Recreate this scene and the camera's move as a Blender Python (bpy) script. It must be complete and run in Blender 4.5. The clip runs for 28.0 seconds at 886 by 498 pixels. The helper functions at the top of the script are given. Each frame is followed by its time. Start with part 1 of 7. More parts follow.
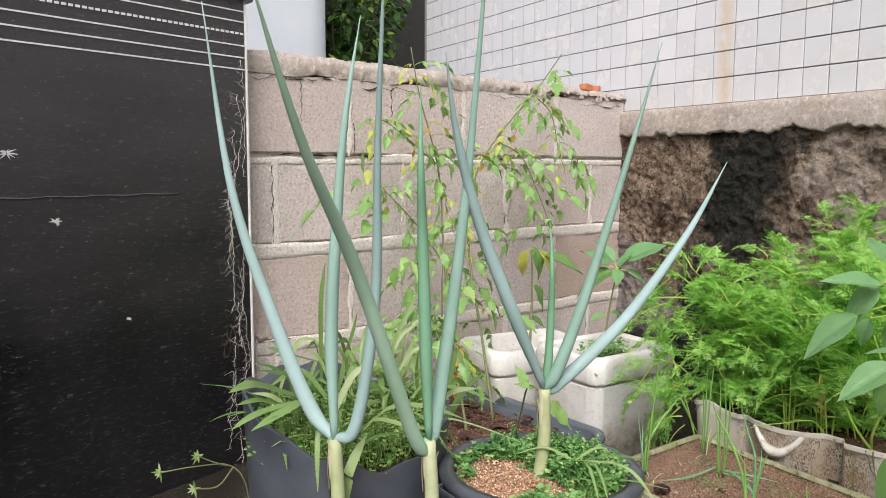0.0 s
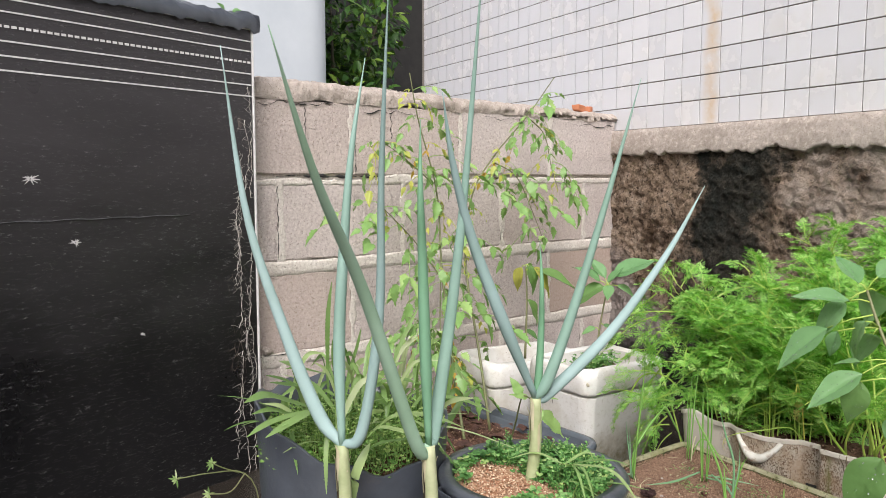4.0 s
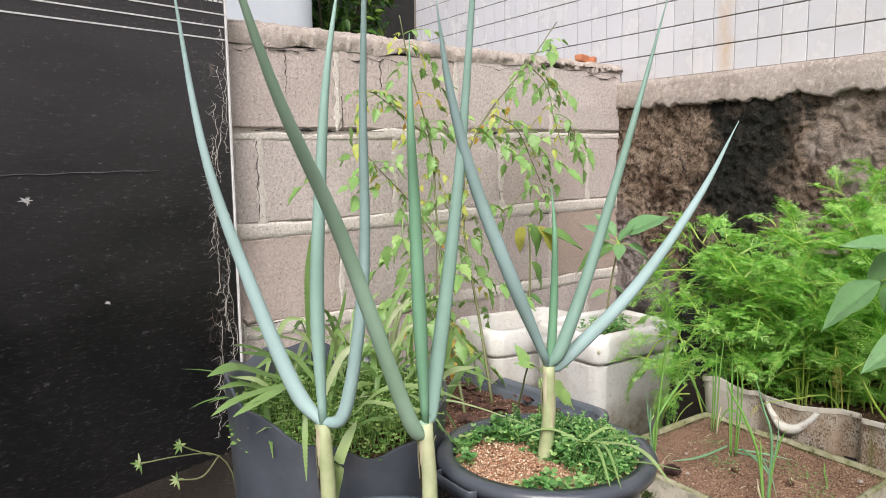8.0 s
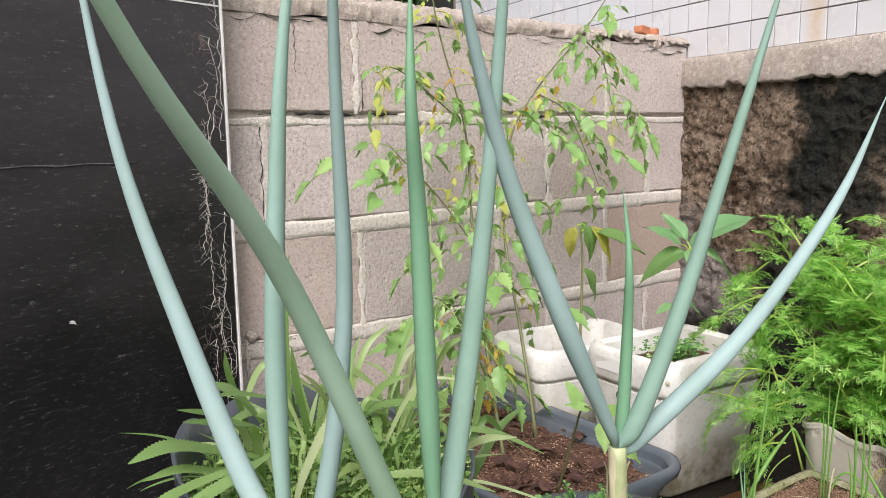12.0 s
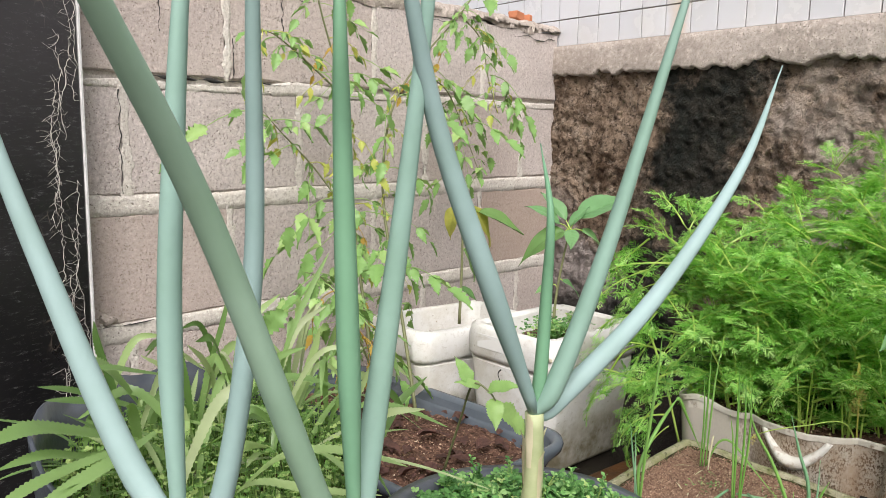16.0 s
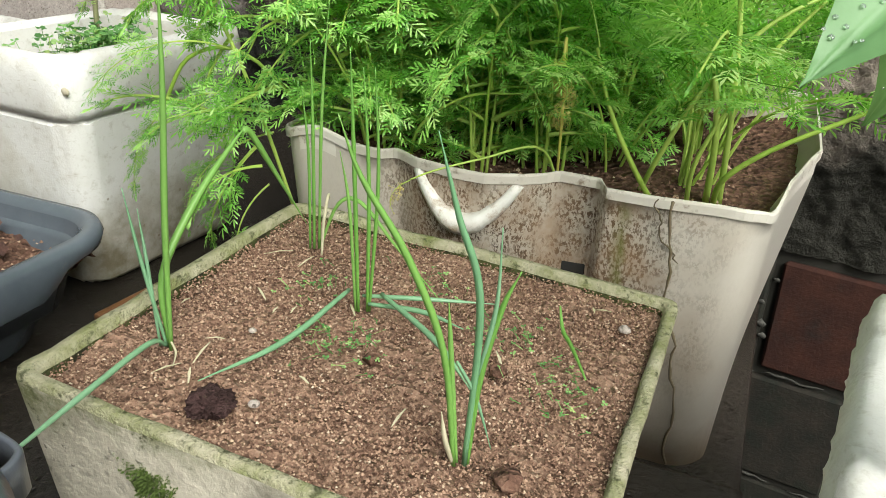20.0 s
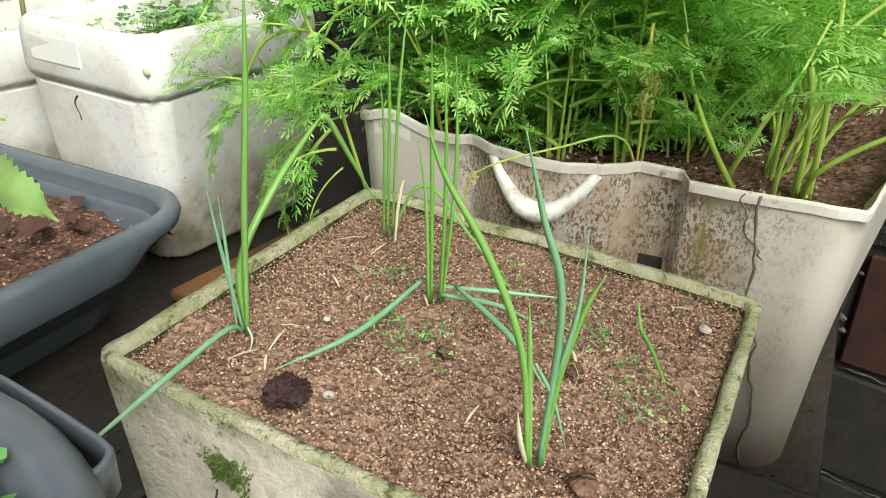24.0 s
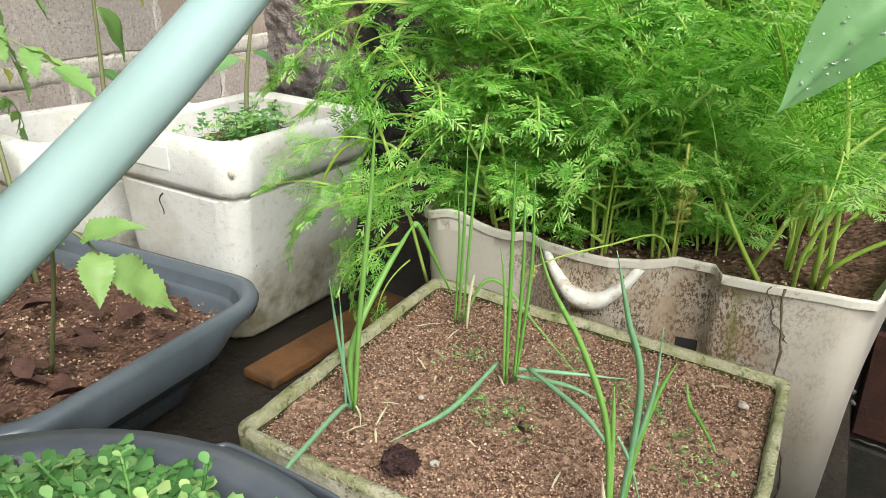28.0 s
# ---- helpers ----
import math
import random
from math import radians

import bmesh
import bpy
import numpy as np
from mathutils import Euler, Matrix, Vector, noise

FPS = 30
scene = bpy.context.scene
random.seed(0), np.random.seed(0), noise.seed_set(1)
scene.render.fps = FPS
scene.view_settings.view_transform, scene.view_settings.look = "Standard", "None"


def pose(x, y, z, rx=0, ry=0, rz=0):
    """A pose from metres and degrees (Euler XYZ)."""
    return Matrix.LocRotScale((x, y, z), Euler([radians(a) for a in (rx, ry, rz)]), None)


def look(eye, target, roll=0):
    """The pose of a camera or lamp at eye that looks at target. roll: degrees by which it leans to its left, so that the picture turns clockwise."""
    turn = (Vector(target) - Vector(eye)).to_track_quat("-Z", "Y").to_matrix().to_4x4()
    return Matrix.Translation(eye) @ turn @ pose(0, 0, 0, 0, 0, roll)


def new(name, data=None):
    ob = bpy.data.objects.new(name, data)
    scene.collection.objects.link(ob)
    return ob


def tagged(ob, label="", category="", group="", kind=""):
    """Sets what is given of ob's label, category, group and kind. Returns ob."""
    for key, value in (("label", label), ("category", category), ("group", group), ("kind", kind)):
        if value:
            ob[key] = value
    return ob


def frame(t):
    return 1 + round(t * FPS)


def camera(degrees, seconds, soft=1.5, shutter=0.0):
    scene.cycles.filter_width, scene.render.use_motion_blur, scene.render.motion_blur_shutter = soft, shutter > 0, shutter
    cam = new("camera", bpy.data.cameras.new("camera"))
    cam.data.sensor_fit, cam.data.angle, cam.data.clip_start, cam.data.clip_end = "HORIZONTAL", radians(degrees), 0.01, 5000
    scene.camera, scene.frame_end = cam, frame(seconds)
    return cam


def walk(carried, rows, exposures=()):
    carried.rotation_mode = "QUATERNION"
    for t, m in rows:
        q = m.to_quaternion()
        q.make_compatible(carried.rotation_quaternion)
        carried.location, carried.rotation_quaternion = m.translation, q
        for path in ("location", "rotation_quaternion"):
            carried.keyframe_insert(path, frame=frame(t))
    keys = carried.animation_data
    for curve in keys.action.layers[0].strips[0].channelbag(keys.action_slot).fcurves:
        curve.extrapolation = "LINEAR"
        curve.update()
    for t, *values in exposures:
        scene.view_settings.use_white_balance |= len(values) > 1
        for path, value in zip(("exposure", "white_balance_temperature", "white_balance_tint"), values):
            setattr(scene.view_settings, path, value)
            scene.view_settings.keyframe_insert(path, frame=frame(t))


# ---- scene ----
cam = camera(59.2, 28.0, 0.8)
PATH = [
    (0, (-2.082, -1.68, 0.995), (-0.852, -0.117, 0.783), 0.2),
    (0.5, (-2.081, -1.682, 0.999), (-0.85, -0.119, 0.789), 0.2),
    (1, (-2.084, -1.683, 1.0), (-0.852, -0.12, 0.795), 0.1),
    (1.5, (-2.092, -1.688, 1.003), (-0.859, -0.126, 0.803), 0.1),
    (2, (-2.101, -1.7, 1.006), (-0.868, -0.137, 0.823), 0.1),
    (2.5, (-2.112, -1.717, 1.011), (-0.879, -0.153, 0.826), 0.1),
    (3, (-2.125, -1.734, 1.017), (-0.889, -0.171, 0.835), 0.0),
    (3.5, (-2.132, -1.744, 1.016), (-0.897, -0.182, 0.835), -0.0),
    (5.5, (-2.128, -1.729, 1.008), (-0.892, -0.167, 0.832), -0.4),
    (6, (-2.118, -1.712, 1.006), (-0.882, -0.15, 0.83), -0.5),
    (6.5, (-2.114, -1.683, 0.999), (-0.873, -0.124, 0.817), -0.5),
    (7, (-2.113, -1.658, 0.992), (-0.864, -0.11, 0.782), -0.5),
    (7.5, (-2.095, -1.641, 0.983), (-0.846, -0.095, 0.756), -0.7),
    (8, (-2.039, -1.625, 0.968), (-0.8, -0.075, 0.718), -0.8),
    (8.5, (-1.969, -1.603, 0.965), (-0.752, -0.039, 0.701), -0.7),
    (9, (-1.916, -1.575, 0.961), (-0.733, 0.015, 0.697), -0.2),
    (9.5, (-1.876, -1.547, 0.968), (-0.743, 0.08, 0.709), -0.6),
    (10, (-1.844, -1.529, 0.963), (-0.756, 0.128, 0.697), -0.8),
    (10.5, (-1.843, -1.517, 0.968), (-0.781, 0.154, 0.689), -0.9),
    (11, (-1.852, -1.476, 0.972), (-0.792, 0.197, 0.691), -0.9),
    (11.5, (-1.856, -1.441, 0.973), (-0.767, 0.213, 0.692), -1.2),
    (12, (-1.852, -1.418, 0.97), (-0.707, 0.197, 0.686), -1.0),
    (12.5, (-1.851, -1.409, 0.968), (-0.653, 0.167, 0.683), -0.7),
    (14.5, (-1.858, -1.373, 0.958), (-0.516, 0.083, 0.677), 0.0),
    (15, (-1.87, -1.372, 0.96), (-0.496, 0.053, 0.675), 0.1),
    (15.5, (-1.866, -1.362, 0.948), (-0.457, 0.03, 0.667), 0.6),
    (16, (-1.858, -1.354, 0.933), (-0.436, 0.02, 0.634), 1.0),
    (16.5, (-1.818, -1.356, 0.915), (-0.381, -0.009, 0.569), 1.1),
    (17, (-1.721, -1.338, 0.878), (-0.267, -0.025, 0.475), 0.3),
    (17.5, (-1.607, -1.337, 0.843), (-0.14, -0.082, 0.323), 0.3),
    (18, (-1.525, -1.327, 0.804), (-0.041, -0.152, 0.158), 0.1),
    (18.5, (-1.474, -1.287, 0.782), (0.102, -0.275, 0.081), 1.2),
    (19, (-1.426, -1.23, 0.765), (0.248, -0.425, 0.024), 2.2),
    (19.5, (-1.391, -1.208, 0.754), (0.308, -0.534, -0.058), 2.2),
    (20, (-1.351, -1.201, 0.745), (0.334, -0.537, -0.103), 2.7),
    (20.5, (-1.336, -1.199, 0.737), (0.289, -0.448, -0.155), 2.3),
    (21, (-1.334, -1.197, 0.734), (0.262, -0.406, -0.176), 1.9),
    (21.5, (-1.335, -1.193, 0.732), (0.255, -0.4, -0.186), 1.9),
    (23.5, (-1.341, -1.191, 0.749), (0.249, -0.398, -0.17), 2.0),
    (24, (-1.344, -1.188, 0.751), (0.249, -0.394, -0.161), 2.0),
    (24.5, (-1.348, -1.187, 0.754), (0.249, -0.389, -0.148), 1.9),
    (25, (-1.35, -1.188, 0.754), (0.248, -0.384, -0.14), 2.0),
    (25.5, (-1.354, -1.185, 0.757), (0.245, -0.38, -0.136), 2.1),
    (26, (-1.361, -1.179, 0.762), (0.24, -0.372, -0.126), 2.0),
    (26.5, (-1.366, -1.175, 0.772), (0.241, -0.362, -0.098), 1.6),
    (27, (-1.374, -1.169, 0.777), (0.251, -0.367, -0.068), 1.6),
    (27.5, (-1.391, -1.168, 0.785), (0.25, -0.36, -0.025), 1.6),
    (28, (-1.435, -1.168, 0.801), (0.225, -0.343, 0.051), 1.9),
]
walk(cam, [(t, look(eye, target, roll)) for t, eye, target, roll in PATH], [(0.0, 0.49, 6500, 13), (12.0, 0.54, 6500, 14), (16.0, 0.54, 6500, 12), (17.0, 0.62, 6500, 10), (19.0, 0.66, 6500, 4), (21.0, 0.76, 6500, 3), (25.0, 0.86, 6500, 3), (27.0, 0.84, 6500, 3), (28.0, 0.76, 6500, 5)])

# ---------------------------------------------------------------- light
world = bpy.data.worlds.new("sky")
scene.world = world
world.use_nodes = True
wn = world.node_tree
sky = wn.nodes.new("ShaderNodeTexSky")
sky.sky_type, sky.sun_disc = "NISHITA", False
sky.sun_elevation, sky.sun_rotation = radians(45), radians(225)
sky.air_density, sky.dust_density, sky.ozone_density = 1.0, 4.0, 1.0
hsv = wn.nodes.new("ShaderNodeHueSaturation")
hsv.inputs["Saturation"].default_value = 0.35
wn.links.new(sky.outputs[0], hsv.inputs["Color"])
wn.links.new(hsv.outputs[0], wn.nodes["Background"].inputs[0])
wn.nodes["Background"].inputs[1].default_value = 0.102
sun = new("sun", bpy.data.lights.new("sun", "SUN"))
sun.data.energy, sun.data.angle, sun.data.color = 2.62, radians(36), (1.0, 0.97, 0.93)
sun.matrix_world = look((-3.2, -3.2, 4.6), (0, 0, 0))

# ---------------------------------------------------------------- materials
MATS = {}


def rgba(c):
    return (c[0], c[1], c[2], 1.0)


class Nodes:
    """A small writer of node trees."""

    def __init__(self, name, rough=0.7, metal=0.0, spec=0.5):
        self.m = bpy.data.materials.new(name)
        self.m.use_nodes = True
        self.t = self.m.node_tree
        self.b = self.t.nodes["Principled BSDF"]
        self.b.inputs["Roughness"].default_value = rough
        self.b.inputs["Metallic"].default_value = metal
        self.b.inputs["Specular IOR Level"].default_value = spec
        self.geo = self.t.nodes.new("ShaderNodeNewGeometry")
        self.pos = self.geo.outputs["Position"]
        MATS[name] = self.m

    def put(self, a, b):
        self.t.links.new(a, b)

    def scaled(self, sx, sy, sz):
        n = self.t.nodes.new("ShaderNodeMapping")
        n.inputs["Scale"].default_value = (sx, sy, sz)
        self.put(self.pos, n.inputs["Vector"])
        return n.outputs[0]

    def noise(self, scale, detail=5, rough=0.6, vec=None, dist=0.0):
        n = self.t.nodes.new("ShaderNodeTexNoise")
        n.inputs["Scale"].default_value, n.inputs["Detail"].default_value = scale, detail
        n.inputs["Roughness"].default_value, n.inputs["Distortion"].default_value = rough, dist
        self.put(vec or self.pos, n.inputs["Vector"])
        return n.outputs["Fac"]

    def voronoi(self, scale, feature="F1", vec=None, out="Distance"):
        n = self.t.nodes.new("ShaderNodeTexVoronoi")
        n.feature = feature
        n.inputs["Scale"].default_value = scale
        self.put(vec or self.pos, n.inputs["Vector"])
        return n.outputs[out]

    def ramp(self, fac, stops):
        n = self.t.nodes.new("ShaderNodeValToRGB")
        e = n.color_ramp.elements
        while len(e) < len(stops):
            e.new(0.5)
        for k, (p, c) in enumerate(stops):
            e[k].position, e[k].color = p, rgba(c if not isinstance(c, (int, float)) else (c, c, c))
        self.put(fac, n.inputs[0])
        return n.outputs[0]

    def mix(self, fac, a, b, mode="MIX"):
        n = self.t.nodes.new("ShaderNodeMix")
        n.data_type, n.blend_type = "RGBA", mode
        for sock, v in ((n.inputs[0], fac), (n.inputs[6], a), (n.inputs[7], b)):
            if isinstance(v, (int, float)):
                sock.default_value = v
            elif isinstance(v, tuple):
                sock.default_value = rgba(v)
            else:
                self.put(v, sock)
        return n.outputs[2]

    def maths(self, op, a, b=0.0):
        n = self.t.nodes.new("ShaderNodeMath")
        n.operation = op
        for sock, v in ((n.inputs[0], a), (n.inputs[1], b)):
            if isinstance(v, (int, float)):
                sock.default_value = v
            else:
                self.put(v, sock)
        return n.outputs[0]

    def axis(self, k):
        n = self.t.nodes.new("ShaderNodeSeparateXYZ")
        self.put(self.pos, n.inputs[0])
        return n.outputs[k]

    def rand(self):
        return self.t.nodes.new("ShaderNodeObjectInfo").outputs["Random"]

    def island(self):
        return self.geo.outputs["Random Per Island"]

    def colour(self, sock):
        self.put(sock, self.b.inputs["Base Color"])
        return self

    def rough(self, sock):
        self.put(sock, self.b.inputs["Roughness"])
        return self

    def bump(self, height, strength=0.4, dist=0.01):
        n = self.t.nodes.new("ShaderNodeBump")
        n.inputs["Strength"].default_value, n.inputs["Distance"].default_value = strength, dist
        self.put(height, n.inputs["Height"])
        self.put(n.outputs[0], self.b.inputs["Normal"])
        return self


def mat_concrete(name, c1, c2, pit=260, strength=0.55, warm=0.22, pitted=0.5, grain=150):
    n = Nodes(name, 0.92, spec=0.25)
    big, mid = n.noise(5, 6, 0.65), n.noise(28, 6, 0.7)
    fine = n.noise(grain, 5, 0.8)
    c = n.mix(n.ramp(big, [(0.35, 0), (0.68, 1)]), c1, c2)
    c = n.mix(n.ramp(mid, [(0.42, 0.0), (0.75, 0.45)]), c, (c1[0] * 0.72, c1[1] * 0.68, c1[2] * 0.64))
    c = n.mix(n.ramp(fine, [(0.34, 0.85), (0.48, 0.0)]), c, (c1[0] * 0.5, c1[1] * 0.48, c1[2] * 0.46))
    c = n.mix(n.ramp(fine, [(0.53, 0.0), (0.66, 0.75)]), c, (min(0.85, c1[0] * 1.3), min(0.85, c1[1] * 1.3), min(0.85, c1[2] * 1.3)))
    pits = n.ramp(n.voronoi(pit), [(0.12, 0), (0.26, 1)])
    keep = n.ramp(n.noise(70, 3), [(pitted, 1), (pitted + 0.08, 0)])
    pits = n.maths("MAXIMUM", pits, keep)
    c = n.mix(pits, (c1[0] * 0.42, c1[1] * 0.39, c1[2] * 0.36), c)
    c = n.mix(n.maths("MULTIPLY", n.ramp(n.rand(), [(0.55, 0), (1.0, 1)]), warm), c, (0.40, 0.29, 0.22))
    n.colour(c)
    n.bump(n.maths("ADD", n.maths("MULTIPLY", fine, 0.7), n.maths("ADD", pits, mid)), strength, 0.005)
    return n.m


mat_concrete("block", (0.60, 0.535, 0.505), (0.485, 0.43, 0.405), 210, 1.0, 0.6, 0.45, 130)
mat_concrete("mortar", (0.70, 0.655, 0.60), (0.58, 0.53, 0.48), 150, 0.8, 0.0, 0.5)
mat_concrete("render_cap", (0.50, 0.44, 0.395), (0.34, 0.29, 0.25), 210, 1.0, 0.0, 0.43, 70)
mat_concrete("slab", (0.036, 0.030, 0.025), (0.018, 0.015, 0.012), 90, 0.5)
wet = MATS["slab"].node_tree.nodes["Principled BSDF"]
wet.inputs["Roughness"].default_value, wet.inputs["Specular IOR Level"].default_value = 0.22, 0.5


def mat_tile():
    n = Nodes("tile", 0.18)
    c = n.mix(n.rand(), (0.64, 0.635, 0.65), (0.575, 0.575, 0.60))
    d = n.noise(9, 5, 0.6)
    c = n.mix(n.ramp(d, [(0.48, 0.0), (0.75, 0.4)]), c, (0.56, 0.52, 0.46))
    y, z = n.axis(1), n.axis(2)
    wob = n.maths("MULTIPLY", n.noise(14, 4), 0.05)
    off = n.maths("ABSOLUTE", n.maths("ADD", n.maths("SUBTRACT", y, wob), 0.43))
    band = n.ramp(off, [(0.004, 1), (0.035, 0)])
    streak = n.maths("MULTIPLY", band, n.ramp(n.noise(20, 5), [(0.3, 0.15), (0.7, 0.75)]))
    c = n.mix(streak, c, (0.55, 0.36, 0.16))
    n.colour(c)
    n.rough(n.ramp(d, [(0.3, 0.12), (0.8, 0.4)]))


mat_tile()
d = Nodes("damp_base", 0.9, spec=0.25)
d.colour(d.mix(d.noise(9, 6), (0.014, 0.014, 0.012), (0.05, 0.046, 0.038)))
g = Nodes("grout", 0.9, spec=0.2)
g.colour(g.mix(g.noise(40), (0.16, 0.145, 0.13), (0.28, 0.25, 0.22)))


def mat_stone():
    n = Nodes("old_render", 0.95, spec=0.2)
    a, b, f = n.noise(6, 8, 0.7), n.noise(19, 7, 0.72), n.noise(75, 5, 0.7)
    c = n.mix(n.ramp(a, [(0.40, 0), (0.58, 1)]), (0.10, 0.062, 0.038), (0.37, 0.275, 0.20))
    c = n.mix(n.ramp(b, [(0.52, 0), (0.63, 0.85)]), c, (0.47, 0.375, 0.295))
    c = n.mix(n.ramp(n.noise(34, 6, 0.75), [(0.36, 0.9), (0.48, 0)]), c, (0.06, 0.04, 0.027))
    c = n.mix(n.ramp(f, [(0.36, 0.85), (0.46, 0)]), c, (0.03, 0.022, 0.016))
    y, z = n.axis(1), n.axis(2)
    # bare grey patch low by the corner, paler plaster further along
    grey = n.maths("ADD", n.maths("MULTIPLY", n.noise(6, 6), 0.5), n.maths("ADD", n.maths("MULTIPLY", z, -1.1), n.maths("MULTIPLY", y, 1.0)))
    c = n.mix(n.ramp(n.maths("ADD", grey, 1.0), [(0.35, 0.0), (0.45, 0.8)]), c, (0.36, 0.32, 0.31))
    pale = n.maths("ADD", n.maths("MULTIPLY", n.noise(5, 6), 0.7), n.maths("MULTIPLY", y, -0.5))
    c = n.mix(n.ramp(pale, [(0.70, 0.0), (0.80, 0.85)]), c, (0.50, 0.42, 0.36))
    warp = n.maths("MULTIPLY", n.maths("SUBTRACT", n.noise(6, 7, 0.65), 0.5), 0.55)
    lean = n.maths("MULTIPLY", n.maths("SUBTRACT", z, 0.85), 0.22)
    off = n.maths("ABSOLUTE", n.maths("ADD", n.maths("ADD", n.maths("ADD", y, 0.46), lean), warp))
    wet = n.maths("MULTIPLY", n.ramp(off, [(0.07, 1.0), (0.16, 0.0)]), n.ramp(b, [(0.30, 1.0), (0.75, 0.82)]))
    c = n.mix(wet, c, (0.016, 0.020, 0.017))
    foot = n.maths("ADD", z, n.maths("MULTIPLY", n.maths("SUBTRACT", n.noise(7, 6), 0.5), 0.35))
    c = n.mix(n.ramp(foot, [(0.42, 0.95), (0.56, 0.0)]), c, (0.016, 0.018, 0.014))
    n.colour(c)
    n.bump(n.maths("ADD", n.maths("MULTIPLY", a, 1.2), n.maths("ADD", n.maths("MULTIPLY", b, 1.0), n.maths("MULTIPLY", f, 0.6))), 1.0, 0.04)


mat_stone()


def mat_black_sheet():
    n = Nodes("black_sheet", 0.36, spec=0.3)
    a, f = n.noise(3.5, 6, 0.6), n.noise(70, 5, 0.75)
    c = n.mix(n.ramp(a, [(0.3, 0), (0.75, 1)]), (0.005, 0.005, 0.0056), (0.0145, 0.014, 0.0148))
    x, z = n.axis(0), n.axis(2)
    # sky reflection painted in: the colour turns paler towards the top
    sky_sheen = n.maths("ADD", z, n.maths("MULTIPLY", n.noise(4, 7, 0.7, n.scaled(0.5, 0.5, 2)), 0.7))
    c = n.mix(n.maths("MULTIPLY", n.ramp(n.maths("SUBTRACT", sky_sheen, 0.9), [(0.10, 0), (0.60, 1)]), 0.85), c, (0.050, 0.047, 0.050))
    flat = n.scaled(17, 17, 70)
    dash = n.ramp(n.noise(3.2, 6, 0.75, flat), [(0.57, 0), (0.63, 1)])
    speck = n.maths("MULTIPLY", dash, n.ramp(f, [(0.52, 0), (0.60, 0.8)]))
    c = n.mix(n.maths("MULTIPLY", speck, 0.42), c, (0.34, 0.33, 0.33))
    edge = n.maths("ABSOLUTE", n.maths("ADD", n.maths("ADD", x, 1.402), n.maths("MULTIPLY", n.maths("SUBTRACT", n.noise(9, 5), 0.5), 0.06)))
    band = n.ramp(edge, [(0.012, 1), (0.04, 0)])
    warp = n.noise(18, 4, 0.6)
    vec = n.scaled(1.0, 1.0, 0.55)
    crack = n.ramp(n.voronoi(55, "DISTANCE_TO_EDGE", vec), [(0.012, 1), (0.05, 0)])
    vein = n.maths("MULTIPLY", n.maths("MULTIPLY", band, crack), n.ramp(warp, [(0.54, 0.0), (0.66, 0.25)]))
    c = n.mix(vein, c, (0.42, 0.34, 0.28))
    n.colour(c)
    n.rough(n.ramp(a, [(0.3, 0.24), (0.7, 0.40)]))
    n.bump(n.maths("ADD", n.maths("MULTIPLY", n.noise(26, 5), 0.5), n.maths("ADD", n.maths("MULTIPLY", dash, 0.6), n.maths("ADD", speck, vein))), 0.42, 0.004)


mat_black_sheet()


def mat_plain(name, c1, c2, rough, scale=12, bump=0.15, spec=0.5, dirt=None, dirt_at=(0.55, 0.75), dscale=16):
    n = Nodes(name, rough, spec=spec)
    a = n.noise(scale, 6, 0.65)
    c = n.mix(n.ramp(a, [(0.3, 0), (0.7, 1)]), c1, c2)
    if dirt:
        d = n.noise(dscale, 8, 0.72)
        c = n.mix(n.ramp(d, [(dirt_at[0], 0), (dirt_at[1], 0.85)]), c, dirt)
    n.colour(c)
    n.bump(n.noise(scale * 9, 4, 0.6), bump, 0.003)
    return n


mat_plain("mossy_rim", (0.47, 0.43, 0.32), (0.18, 0.20, 0.07), 0.93, 42, 1.0, 0.2, (0.06, 0.065, 0.03), (0.54, 0.64), 110)
# a darker olive than the rim, for the planter's inner faces
mat_plain("inner_olive", (0.050, 0.055, 0.022), (0.11, 0.125, 0.040), 0.93, 60, 1.0, 0.2, (0.025, 0.02, 0.014), (0.46, 0.58), 70)
mat_plain("rim_plastic", (0.66, 0.63, 0.57), (0.56, 0.51, 0.44), 0.42, 20, 0.15, 0.5, (0.20, 0.14, 0.09), (0.56, 0.68), 60)
mat_plain("smooth_tape", (0.72, 0.715, 0.70), (0.68, 0.67, 0.65), 0.3, 8, 0.05)
mat_plain("worn_white", (0.74, 0.73, 0.70), (0.60, 0.56, 0.49), 0.5, 30, 0.3, 0.4, (0.30, 0.20, 0.12), (0.50, 0.66), 60)
mat_plain("white_line", (0.72, 0.71, 0.70), (0.55, 0.54, 0.53), 0.5, 60)
mat_plain("scuff", (0.16, 0.16, 0.17), (0.03, 0.03, 0.032), 0.45, 40)
mat_plain("pale_column", (0.40, 0.43, 0.455), (0.34, 0.37, 0.40), 0.45, 3)
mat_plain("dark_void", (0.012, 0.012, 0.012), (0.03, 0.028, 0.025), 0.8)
mat_plain("black_plastic", (0.046, 0.053, 0.066), (0.082, 0.092, 0.110), 0.28, 14, 0.12, 0.6, (0.13, 0.115, 0.10), (0.58, 0.86), 22)
mat_plain("grey_plastic", (0.070, 0.084, 0.104), (0.105, 0.124, 0.148), 0.26, 10, 0.10, 0.6, (0.16, 0.14, 0.12), (0.6, 0.9), 30)
mat_plain("red_brick", (0.058, 0.022, 0.015), (0.026, 0.012, 0.010), 0.9, 22, 0.5, 0.2, (0.02, 0.02, 0.018), (0.5, 0.66), 7)
mat_plain("mouldy_brick", (0.013, 0.014, 0.012), (0.034, 0.028, 0.022), 0.9, 22, 0.5, 0.2, (0.012, 0.02, 0.014), (0.5, 0.7), 9)
